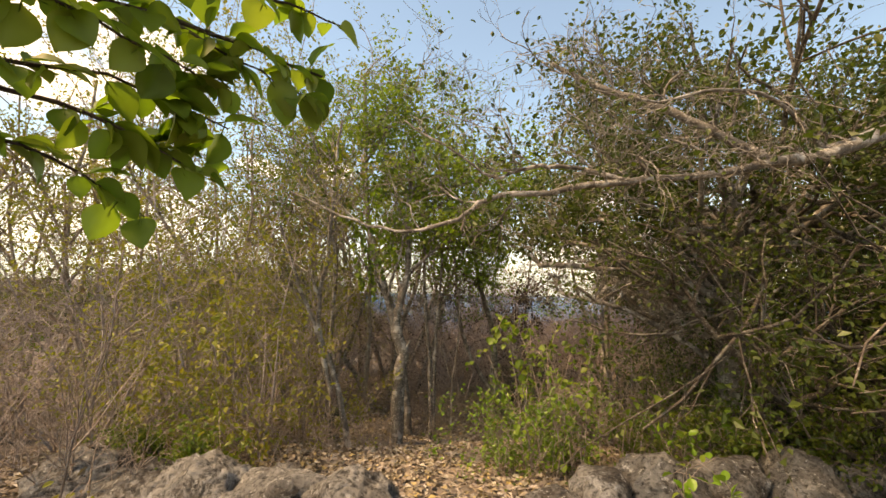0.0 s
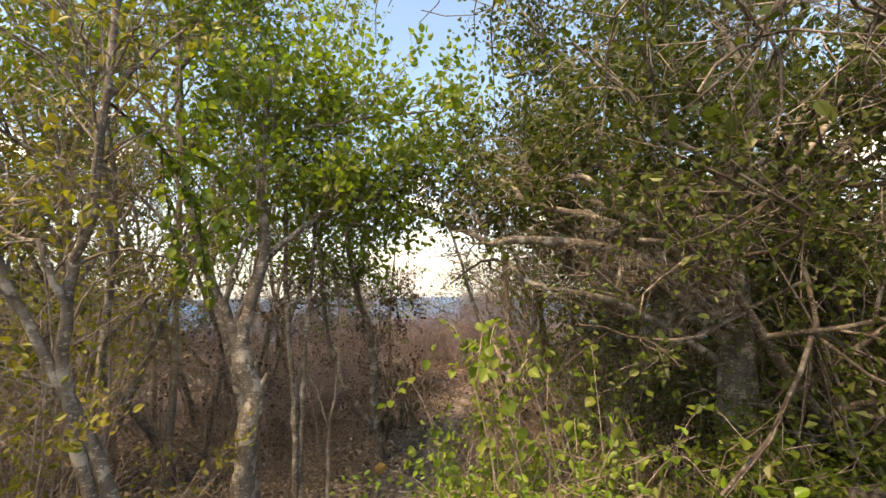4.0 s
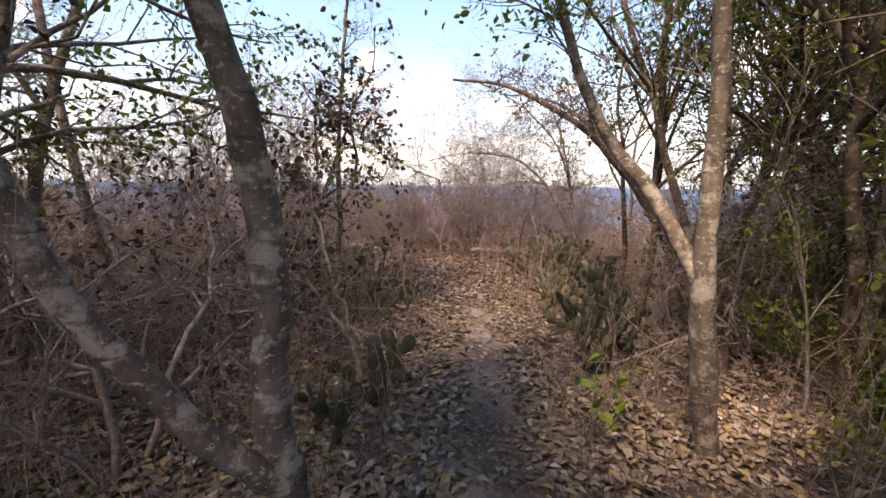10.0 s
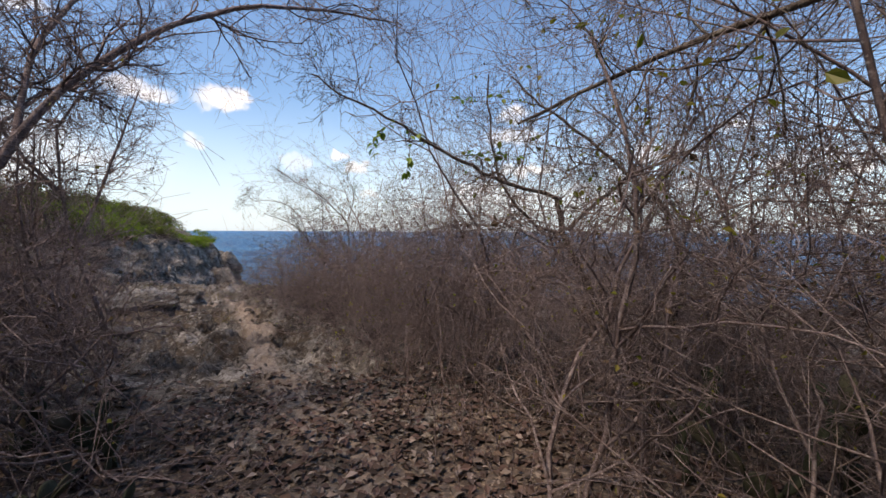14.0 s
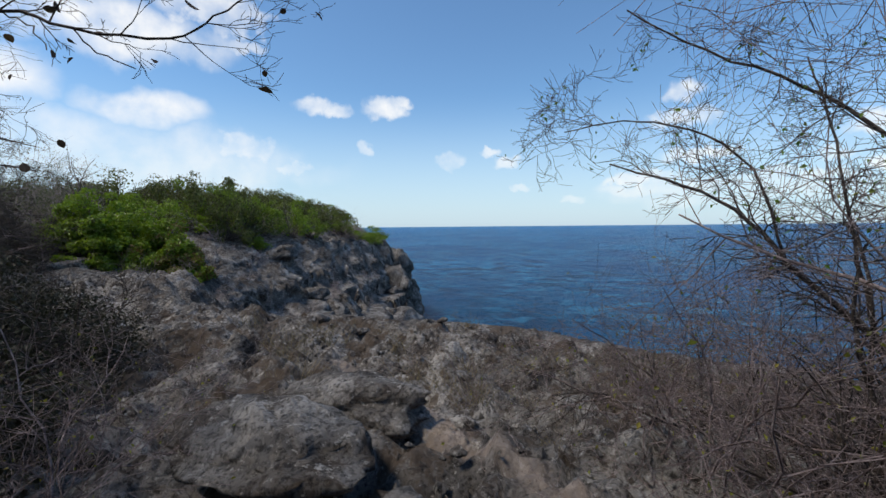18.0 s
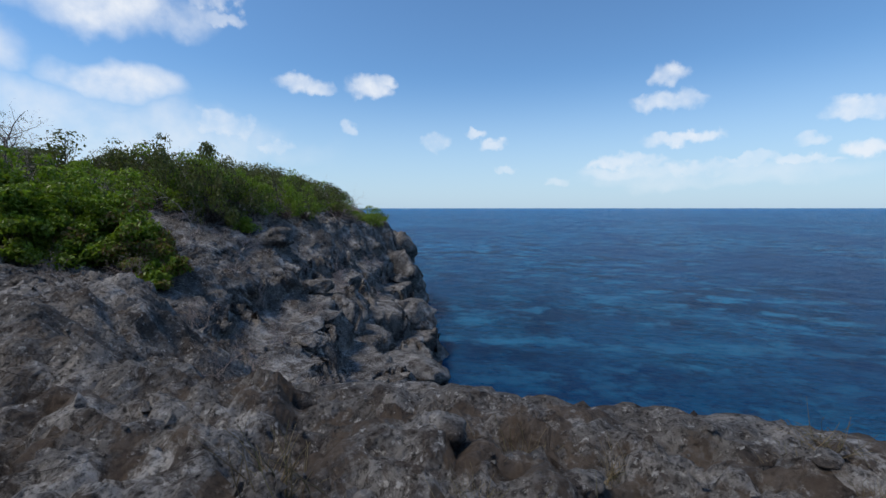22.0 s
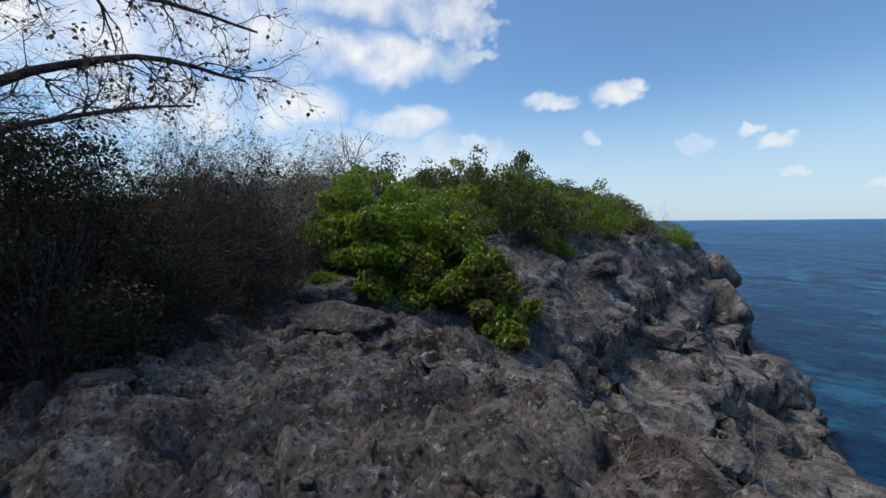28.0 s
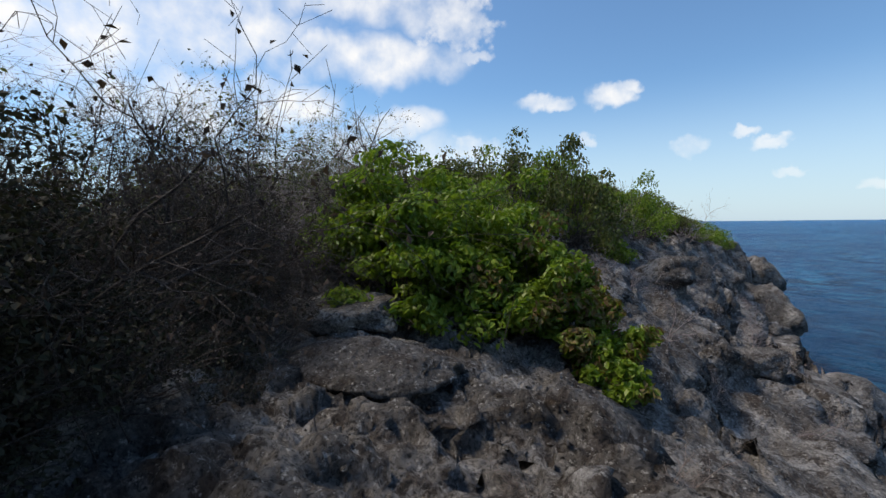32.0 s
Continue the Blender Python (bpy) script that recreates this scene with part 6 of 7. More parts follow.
def path_thorn_tree():
    rng = np.random.default_rng(44)
    t = limb(rng, [(6.95, 16.25, -0.65), (6.71, 16.31, -0.17), (6.56, 16.34, 0.07), (6.29, 16.40, 0.60), (6.15, 16.44, 0.91), (6.11, 16.47, 1.18)], 0.034, 0.02)
    a = limb(rng, [(6.11, 16.47, 1.18), (5.62, 16.52, 1.33), (5.31, 16.56, 1.48), (4.94, 16.60, 1.70), (4.53, 16.65, 1.89), (4.3, 16.7, 2.05)], 0.016, 0.005)
    b = limb(rng, [(6.19, 16.46, 0.94), (6.60, 16.55, 1.25), (7.04, 16.65, 1.47), (7.54, 16.73, 1.67)], 0.016, 0.007)
    c = limb(rng, [(6.85, 16.0, 0.6), (6.79, 16.14, 1.07), (6.63, 16.28, 1.30), (6.34, 16.43, 1.63), (6.01, 16.58, 1.90), (5.83, 16.73, 2.16)], 0.018, 0.007)
    d = limb(rng, [(6.17, 16.46, 0.91), (5.95, 16.55, 1.00), (5.74, 16.64, 1.28), (5.66, 16.74, 1.71), (5.67, 16.83, 2.2)], 0.014, 0.006)
    e = limb(rng, [(6.8, 16.28, -0.3), (6.82, 16.1, 0.2), (6.85, 16.0, 0.65)], 0.022, 0.017)
    tw = []
    for l, n in ((a, 16), (b, 10), (c, 12), (d, 12), (t, 6)):
        tw += sprout(rng, l, n, 0.15, 0.5, CROOKED, 0.05)
    return hero("dark_thorn_tree", "dark crooked thorn tree with long twigs reaching over the path", M["twig_dark"], [("trunk", t), ("limb", a), ("limb", b), ("limb", c), ("limb", d), ("limb", e)], tw, [])


def cliff_thorn_tree():
    rng = np.random.default_rng(45)
    t = limb(rng, [(4.75, 22.85, -0.85), (4.5, 22.88, -0.3), (4.14, 22.96, 0.18), (3.68, 23.03, 0.65), (3.41, 23.11, 0.98), (3.04, 23.16, 1.17), (2.71, 23.23, 1.29)], 0.024, 0.005)
    b = limb(rng, [(4.5, 22.88, -0.3), (4.5, 22.9, 0.5), (4.45, 22.96, 1.08), (4.19, 23.09, 1.39), (3.82, 23.20, 1.73), (3.31, 23.30, 2.00), (2.85, 23.40, 2.34)], 0.018, 0.005)
    c = limb(rng, [(3.66, 23.03, 0.66), (3.47, 23.05, 1.21), (3.16, 23.15, 1.48), (2.78, 23.22, 1.56), (2.43, 23.30, 1.52)], 0.011, 0.004)
    d = limb(rng, [(4.1, 22.95, 0.2), (3.95, 22.97, 0.81), (3.94, 23.10, 1.37), (3.85, 23.22, 1.90)], 0.012, 0.005)
    e = limb(rng, [(4.45, 22.96, 1.08), (4.6, 23.1, 1.7), (4.4, 23.2, 2.3)], 0.011, 0.005)
    tw = []
    for l, n in ((t, 14), (b, 20), (c, 9), (d, 14), (e, 9)):
        tw += sprout(rng, l, n, 0.25, 0.55, CROOKED, 0.02)
    few = foliage(rng, tw, 2, 0.10, 0.035, 0.022, 0.02, LEAF_SMALL)
    return hero("cliff_thorn_tree", "crooked dark thorn tree at the cliff edge with fine spiny twigs", M["twig_dark"], [("trunk", t), ("limb", b), ("limb", c), ("limb", d), ("limb", e)], tw, [("foliage", few, M["leaf_fresh"])])


def shelf_tree():
    rng = np.random.default_rng(46)
    t = limb(rng, [(-1.5, 21.7, -0.7), (-1.4, 21.75, 0.4), (-1.2, 21.85, 1.2), (-0.69, 21.96, 1.81)], 0.03, 0.014)
    a = limb(rng, [(-0.69, 21.96, 1.81), (-0.30, 22.02, 1.92), (0.04, 22.06, 1.83), (0.48, 22.12, 1.78), (0.69, 22.16, 1.88), (0.82, 22.18, 1.96)], 0.011, 0.004)
    b = limb(rng, [(0.04, 22.06, 1.83), (0.14, 22.07, 1.72), (0.33, 22.09, 1.64)], 0.005, 0.003)
    c = limb(rng, [(-0.30, 22.02, 1.92), (-0.12, 22.0, 1.82), (0.0, 21.97, 1.7)], 0.005, 0.003)
    d = limb(rng, [(-1.2, 21.85, 1.2), (-1.1, 22.1, 1.8), (-0.8, 22.3, 2.4)], 0.014, 0.006)
    tw = sprout(rng, a, 12, 0.2, 0.3, TWIGS, 0.0) + sprout(rng, d, 9, 0.2, 0.5, CROOKED) + sprout(rng, t, 6, 0.5, 0.5, CROOKED)
    dead = foliage(rng, tw, 1, 0.12, 0.06, 0.045, 0.02, LEAF_ROUND)
    return hero("shelf_tree", "thin dark tree with bare twigs over the rock shelf", M["twig_dark"], [("trunk", t), ("limb", a), ("limb", b), ("limb", c), ("limb", d)], tw, [("foliage", dead, M["leaf_dead"])])


path_thorn_tree()
cliff_thorn_tree()
shelf_tree()
leaning_tree()
straight_tree()
bare_saplings()
dark_tree()
left_thorn_tree()
overhanging_thorn_tree()
bow_tree()
for make in (forked_tree, twin_tree, pale_sapling, bend_tree, vee_tree, arching_tree, spreading_tree):
    make()


# ---- large leaves close to the path ----


def leaf_mesh(length, width, seed):
    """One broad oval blade, cupped, with a raised midrib and a short stalk."""
    rng = np.random.default_rng(seed)
    n = 9
    t = np.linspace(0, 1, n)
    w = width * np.sin(math.pi * t ** 0.85) ** 0.8 * 0.5
    V, Q = [], []
    for i in range(n):
        bend = -0.22 * length * t[i] ** 2
        for k in (-1, -0.55, 0, 0.55, 1):
            V.append((t[i] * length + 0.02, k * w[i], bend + abs(k) ** 1.5 * w[i] * 0.35 + rng.normal(0, 0.0015)))
    for i in range(n - 1):
        for k in range(4):
            a = i * 5 + k
            Q.append((a, a + 1, a + 6, a + 5))
    sv, sq = tubes([(np.array([(-0.01, 0, 0.002), (0.02, 0, 0), (0.05, 0, 0.0)]), np.array([0.0022, 0.002, 0.001]))], 4)
    return np_mesh("leaf", np.vstack([np.array(V), sv]), np.vstack([np.array(Q), sq + len(V)]))


BLADES = [leaf_mesh(0.085, 0.062, i) for i in range(4)]
BLADES_WIDE = [leaf_mesh(0.10, 0.085, i) for i in range(4)]


def leafy_branch(name, label, stems, count, blades, leaf, seed, bark="twig_dark", size=1.0, droop=0.25, side=0.6, category="branch"):
    """Twigs with broad leaves that are each a part."""
    rng = np.random.default_rng(seed)
    top = tagged(new(name), label, category)
    lines = []
    for i, (points, r) in enumerate(stems):
        line = limb(rng, points, r, r * 0.35, 0.004)
        part("twig", np_mesh("twig", *tubes([line], 5)), M[bark], top)
        lines.append(line[0])
    w = np.array([np.linalg.norm(np.diff(l, axis=0), axis=1).sum() for l in lines])
    for i in range(count):
        l = lines[rng.choice(len(lines), p=w / w.sum())]
        f = rng.uniform(0.1, 1) * (len(l) - 1)
        k = min(int(f), len(l) - 2)
        q = l[k] * (1 - f + k) + l[k + 1] * (f - k)
        d = Vector(unit(l[k + 1] - l[k]) * 0.5 + rng.normal(0, side, 3) - np.array([0, 0, droop])).normalized()
        up = Vector((rng.normal(0, 0.4), rng.normal(0, 0.4), 1))
        yv = up.cross(d).normalized()
        m = Matrix((d, yv, d.cross(yv))).transposed().to_4x4()
        m.translation = Vector(q)
        part("leaf", blades[i % 4], M[leaf], top, "", m @ Matrix.Scale(size * rng.uniform(0.6, 1.2), 4))
    return top


leafy_branch("overhanging_branch", "low branch of broad rounded green leaves against the sky", [
    ([(-1.3, 0.6, 2.75), (-0.75, 0.6, 2.42), (-0.5, 0.72, 2.40), (-0.28, 0.92, 2.40)], 0.010), ([(-1.3, 0.6, 2.75), (-0.85, 0.62, 2.3), (-0.62, 0.73, 2.22), (-0.5, 0.88, 2.15)], 0.008),
    ([(-1.1, 0.6, 2.5), (-0.8, 0.64, 2.2), (-0.65, 0.75, 2.12), (-0.6, 0.85, 2.06)], 0.006), ([(-0.75, 0.6, 2.42), (-0.5, 0.64, 2.46), (-0.36, 0.8, 2.50), (-0.25, 0.95, 2.54)], 0.006),
    ([(-1.2, 0.5, 2.6), (-0.7, 0.52, 2.36), (-0.55, 0.62, 2.33), (-0.42, 0.8, 2.31)], 0.006), ([(-1.2, 0.5, 2.6), (-0.72, 0.55, 2.26), (-0.58, 0.7, 2.28), (-0.45, 0.86, 2.25)], 0.006), ([(-0.5, 0.72, 2.40), (-0.4, 0.8, 2.36), (-0.28, 0.9, 2.33)], 0.004), ([(-0.7, 0.52, 2.36), (-0.62, 0.6, 2.5), (-0.5, 0.75, 2.6)], 0.005)], 320, BLADES_WIDE, "leaf_canopy", 21, size=0.66)
vine_stems = []
vr = np.random.default_rng(5)
for k in range(34):
    bx, by = 0.95 + abs(vr.normal(0, 0.5)), 5.2 + vr.normal(0, 0.42)
    a = vr.uniform(0, 2 * math.pi)
    hh = vr.uniform(0.7, 1.75)
    z0 = ground_z(bx, by)
    vine_stems.append(([(bx, by, z0 - 0.03), (bx + 0.12 * math.cos(a), by + 0.12 * math.sin(a), z0 + hh * 0.5), (bx + 0.4 * math.cos(a), by + 0.4 * math.sin(a), z0 + hh), (bx + 0.62 * math.cos(a), by + 0.62 * math.sin(a), z0 + hh * 0.86)], 0.007))
leafy_branch("broadleaf_shrub", "bright green broad-leaved shrub with arching thin stems beside the path", vine_stems, 560, BLADES_WIDE, "leaf_bright", 22, "twig_brown", 0.78, 0.2, 0.7, "shrub")
for k, (sx, sy, n, hgt) in enumerate(((2.3, 4.2, 40, 0.7), (2.0, 6.5, 40, 0.8), (3.0, 8.95, 34, 0.5), (1.9, 3.3, 26, 0.45), (2.6, 5.6, 40, 0.9))):
    z0 = ground_z(sx, sy)
    st = [([(sx, sy, z0 - 0.03), (sx + vr.normal(0, 0.1), sy + vr.normal(0, 0.1), z0 + hgt * 0.6), (sx + vr.normal(0, 0.3), sy + vr.normal(0, 0.3), z0 + hgt * vr.uniform(0.8, 1.1))], 0.005) for _ in range(6)]
    leafy_branch("broadleaf_seedling", "low bright green seedling with thin stems on the leaf litter", st, n, BLADES, "leaf_bright", 30 + k, "twig_brown", 0.95, 0.15, 0.7, "seedling")
leafy_branch("hanging_leaf_branch", "drooping branch with a thick clump of broad green leaves", [
    ([(-1.30, 4.93, 2.84), (-1.12, 5.25, 2.72), (-0.95, 5.38, 2.4), (-0.84, 5.32, 1.86)], 0.010), ([(-1.12, 5.25, 2.72), (-0.95, 5.2, 2.55), (-0.78, 5.3, 2.3), (-0.72, 5.35, 2.1)], 0.006),
    ([(-1.12, 5.25, 2.72), (-1.08, 5.3, 2.4), (-1.02, 5.32, 2.15), (-0.98, 5.3, 1.95)], 0.006), ([(-1.12, 5.25, 2.72), (-0.9, 5.3, 2.7), (-0.7, 5.4, 2.55), (-0.62, 5.5, 2.4)], 0.006), ([(-0.95, 5.38, 2.4), (-0.9, 5.42, 2.2), (-0.88, 5.4, 2.0)], 0.005)], 260, BLADES_WIDE, "leaf_dark", 25, "twig_dark", 0.58, 0.35)
leafy_branch("green_twig", "hanging branch with round green leaves over the path", [
    ([(2.2, 13.2, 2.3), (2.9, 13.6, 1.95), (3.4, 13.8, 1.7), (3.8, 13.75, 1.5)], 0.012), ([(2.2, 13.2, 2.3), (2.8, 13.8, 1.7), (3.2, 14.0, 1.45), (3.5, 14.0, 1.25)], 0.008),
    ([(2.9, 13.6, 1.95), (3.2, 13.6, 1.9), (3.5, 13.65, 1.8), (3.75, 13.7, 1.85)], 0.006), ([(2.2, 13.2, 2.3), (2.7, 13.4, 1.6), (3.0, 13.6, 1.4), (3.2, 13.7, 1.3)], 0.008), ([(2.9, 13.6, 1.95), (3.3, 14.0, 2.0), (3.6, 14.1, 1.75)], 0.006), ([(2.9, 13.6, 1.95), (3.3, 13.7, 1.55), (3.55, 13.75, 1.35)], 0.005), ([(2.8, 13.8, 1.7), (3.3, 13.9, 1.6), (3.65, 13.85, 1.62)], 0.005)], 230, BLADES, "leaf_green", 23, "twig_dark", 0.62)
leafy_branch("green_twig", "long branch with round sunlit green leaves over the path", [
    ([(2.5, 14.6, 1.95), (3.03, 14.46, 1.75), (3.38, 14.27, 1.63), (3.72, 14.07, 1.53), (4.0, 13.92, 1.42)], 0.011), ([(3.03, 14.46, 1.75), (3.38, 14.28, 1.80), (3.68, 14.11, 1.74), (3.86, 14.0, 1.70)], 0.006),
    ([(3.38, 14.27, 1.63), (3.6, 14.15, 1.50), (3.8, 14.02, 1.36)], 0.005), ([(3.03, 14.46, 1.75), (3.3, 14.3, 1.45), (3.55, 14.15, 1.28), (3.66, 14.08, 1.18)], 0.006), ([(3.38, 14.27, 1.63), (3.55, 14.2, 1.68), (3.78, 14.06, 1.62)], 0.005), ([(2.5, 14.6, 1.95), (3.0, 14.5, 1.55), (3.4, 14.28, 1.36)], 0.006)], 150, BLADES, "leaf_fresh", 26, "twig_dark", 0.62)
leafy_branch("green_twig", "thin twigs with round green leaves among bare thorns", [
    ([(5.31, 16.56, 1.48), (4.94, 16.59, 1.70), (4.78, 16.60, 1.64), (4.71, 16.59, 1.44)], 0.004), ([(4.99, 16.59, 1.67), (4.99, 16.58, 1.45), (4.96, 16.57, 1.28)], 0.004), ([(5.31, 16.56, 1.48), (5.61, 16.56, 1.51), (5.88, 16.54, 1.49)], 0.004),
    ([(6.01, 16.58, 1.90), (5.6, 16.6, 1.95), (5.3, 16.6, 1.9)], 0.004)], 74, BLADES, "leaf_fresh", 24, "twig_dark", 0.6)

def leafy_bush(seed, leaf, lab, tall=1.1, size=0.05):
    rng = np.random.default_rng(seed)
    sk = []
    for _ in range(9):
        d = np.append(rng.normal(0, 0.55, 2), 1.0)
        sk.append(grow(rng, np.append(rng.normal(0, 0.1, 2), -0.05), d, tall * rng.uniform(0.6, 1.1), 0.008, [(6, 0.14, 0.0, (6, 9), 45, 0.45, 0.15), (4, 0.2, 0.0, (2, 4), 45, 0.5, 0.2), (2, 0.2, 0, 0, 0, 0, 0)]))
    fol = foliage(rng, [b for k in sk for b in k], 1, 7, size, size * 0.66, 0.04, LEAF_MED)
    return plant("leafy_bush", lab, "bush", sk, M["twig_brown"], [("crown", fol, M[leaf], "")], "leafy bushes in the woodland", 4)


scatter([leafy_bush(i, "leaf_fresh", "bushy shrub with small fresh green leaves beside the path", 1.4) for i in (850, 851)], [(1.3, 5.1), (1.05, 5.45)], vr, 0.85, 1.1, 4, 0.7)
scatter([leafy_bush(i, "leaf_green", "low green shrub growing in the shade of the trees", 0.8) for i in (852, 853)], [(2.4, 5.4), (2.9, 4.2), (3.3, 4.5), (3.9, 7.6), (4.4, 7.0), (3.7, 6.9), (4.8, 8.1), (4.9, 7.5), (3.6, 4.1), (-2.2, 3.9), (-2.8, 4.4), (5.2, 8.8), (5.6, 8.0)], vr, 0.7, 1.15, 4, 0.7)
scatter([leafy_bush(i, "leaf_yellow", "tall shrub with small yellow-green leaves lit by the sun", 1.9, 0.05) for i in (854, 855)], [(-1.75, 5.9), (-2.1, 5.2), (-2.8, 5.0), (-3.4, 5.4)], vr, 0.85, 1.15, 4, 0.8)

# ---- prickly pears ----


def pad_mesh(seed):
    rng = np.random.default_rng(seed)
    nu, nv = 12, 7
    V, Q = [], []
    for i in range(nv):
        a = math.pi * (i + 0.5) / nv
        for k in range(nu):
            b = 2 * math.pi * k / nu
            zz = 0.5 - 0.5 * math.cos(a)
            w = math.sin(a) * (0.72 + 0.38 * zz)
            V.append((0.5 * w * math.cos(b) + rng.normal(0, 0.008), 0.085 * w * math.sin(b), zz))
    for i in range(nv - 1):
        for k in range(nu):
            Q.append((i * nu + k, i * nu + (k + 1) % nu, (i + 1) * nu + (k + 1) % nu, (i + 1) * nu + k))
    n = len(V)
    V += [(0, 0, 0), (0, 0, 1)]
    T = [(n, (k + 1) % nu, k) for k in range(nu)] + [(n + 1, (nv - 1) * nu + k, (nv - 1) * nu + (k + 1) % nu) for k in range(nu)]
    return np_mesh("pad", np.array(V), np.array(Q), np.array(T))


def mat_cactus():
    m = Mat("dull_green_cactus_skin")
    c = m.ramp(m.noise(3, 4), (0.3, (0.032, 0.040, 0.024)), (0.7, (0.075, 0.082, 0.048)))
    c = m.mix(m.span(m.voro(16), 0.04, 0.09, 0.8, 0), c, (0.2, 0.19, 0.14))
    c = m.mix(m.span(m.rand(), 0.5, 1.0, 0, 0.75), c, (0.15, 0.128, 0.10))
    return m.done(c, 0.7, m.bump(m.noise(9, 5, 0.6), 0.4, 0.02), 0.25)


M["cactus"] = mat_cactus()
PADS = [pad_mesh(i) for i in range(3)]


def prickly_pear(seed, tall=False):
    """Flat oval pads growing out of one another; the tall ones climb in columns."""
    rng = np.random.default_rng(seed)
    top = tagged(new("prickly_pear"), "tall dull green prickly pear with stacked oval pads" if tall else "dull green prickly pear cactus with flat oval pads in leaf litter", "cactus", "cacti along the path")

    def add(m, size, depth):
        part("pad", PADS[int(rng.integers(3))], M["cactus"], top, "", m @ Matrix.Diagonal((size * 0.72, size, size, 1)))
        if depth == 0:
            return
        for k in range(1 + int(rng.uniform() < (0.35 if tall else 0.55))):
            lean = rng.uniform(-42, 42) if tall else rng.uniform(-60, 60)
            x = math.sin(radians(lean)) * 0.42 * size
            z = (0.55 + 0.42 * math.cos(radians(lean))) * size
            add(m @ Matrix.Translation((x, 0, z)) @ pose(0, 0, 0, rng.normal(0, 10), lean * 0.6, rng.uniform(-60, 60)), size * rng.uniform(0.78, 1.0), depth - 1)

    for _ in range(int(rng.integers(3, 5))):
        x, y = rng.normal(0, 0.2, 2)
        add(pose(x, y, -0.03, rng.normal(0, 8), rng.normal(0, 10), rng.uniform(0, 360)), rng.uniform(0.15, 0.21), int(rng.integers(4, 6)) if tall else int(rng.integers(2, 4)))
    return top


cr = np.random.default_rng(9)
scatter([prickly_pear(i) for i in range(900, 904)], [(4.15, 10.24), (5.4, 11.04), (2.61, 11.89), (3.02, 11.95), (2.57, 13.0), (2.95, 12.72), (1.57, 9.86), (2.0, 10.1), (1.9, 11.3), (2.99, 14.79), (3.35, 15.4), (2.6, 15.2), (3.0, 14.2), (2.3, 14.2), (2.64, 16.54), (3.1, 16.3), (6.7, 14.4), (-1.9, 7.4), (7.1, 13.7), (4.55, 9.7), (2.2, 15.9), (2.0, 12.4)], cr, 0.75, 1.05, 6, 0.6)
scatter([prickly_pear(i, True) for i in range(905, 909)], [(3.9, 9.75), (4.97, 11.0), (5.35, 11.97), (5.11, 11.21), (5.95, 12.39), (6.31, 12.33), (5.75, 11.9), (6.16, 11.46), (6.82, 13.25), (7.3, 13.1), (6.45, 12.95), (3.1, 13.3), (6.7, 15.34), (8.26, 15.23), (4.3, 10.0), (5.6, 11.4), (6.0, 13.0)], cr, 0.8, 1.05, 5, 0.6)

# ---- stones ----


def rock_mesh(seed, detail=3, jag=0.28, flat=1.0):
    rng = np.random.default_rng(seed)
    bm = bmesh.new()
    bmesh.ops.create_icosphere(bm, subdivisions=detail, radius=1.0)
    off = Vector(rng.uniform(-50, 50, 3))
    cuts = [(Vector(unit(rng.normal(0, 1, 3))), rng.uniform(0.55, 0.9)) for _ in range(9)]
    for v in bm.verts:
        p = v.co.copy()
        for n, d in cuts:
            over = p.dot(n) - d
            if over > 0:
                p -= n * over * 0.85
        q = p * 1.5 + off
        p *= 1 + jag * noise.fractal(q, 0.9, 2.1, 4) + 0.10 * noise.noise(q * 5) + 0.05 * noise.noise(q * 11)
        v.co = Vector((p.x, p.y, p.z * flat))
    for f in bm.faces:
        f.smooth = True
    me = bpy.data.meshes.new("rock")
    bm.to_mesh(me)
    bm.free()
    return me


ROCKS = [rock_mesh(i, 3) for i in range(6)]
BIG = [rock_mesh(20 + i, 4, 0.30) for i in range(4)]


def stone(me, x, y, sx, sy, sz, sink=0.35, turn=0, label="weathered grey limestone rock", name="rock", tilt=(0, 0), group=""):
    ob = part(name, me, M["rock"])
    ob.matrix_basis = pose(x, y, ground_z(x, y) + sz * (1 - 2 * sink), tilt[0], tilt[1], turn) @ Matrix.Diagonal((sx, sy, sz, 1))
    return tagged(ob, label, "rock", group)


for i, (x, y, sx, sy, sz, turn) in enumerate(((-1.75, 3.35, 0.34, 0.3, 0.34, 10), (-1.2, 3.25, 0.48, 0.36, 0.34, -8), (-0.62, 3.2, 0.34, 0.34, 0.36, 20), (-0.95, 2.85, 0.26, 0.22, 0.2, 60), (-0.45, 2.75, 0.2, 0.2, 0.16, 40),
                                               (-2.3, 3.5, 0.3, 0.3, 0.3, 70), (0.95, 3.6, 0.24, 0.2, 0.18, 15), (1.35, 3.7, 0.3, 0.26, 0.26, 50), (1.85, 3.75, 0.36, 0.3, 0.3, -20), (2.45, 3.75, 0.38, 0.32, 0.32, 35), (3.0, 3.8, 0.4, 0.34, 0.36, 80), (0.6, 3.3, 0.2, 0.18, 0.13, 0),
                                               (-2.9, 3.7, 0.34, 0.3, 0.3, 40), (3.6, 3.9, 0.34, 0.3, 0.3, 10))):
    stone(BIG[i % 4] if sx > 0.3 else ROCKS[i % 6], x, y, sx * 1.1, sy, sz * 0.8, 0.34, turn, "pale grey boulder of a tumbled dry-stone wall", "boulder", group="stones of the tumbled wall")
stone(BIG[0], 0.55, 22.75, 0.72, 0.42, 0.24, 0.3, -12, "dark pitted limestone slab on bare rock", "rock_slab")
stone(BIG[1], 0.75, 23.7, 0.85, 0.36, 0.24, 0.3, -15, "dark pitted limestone slab on bare rock", "rock_slab")
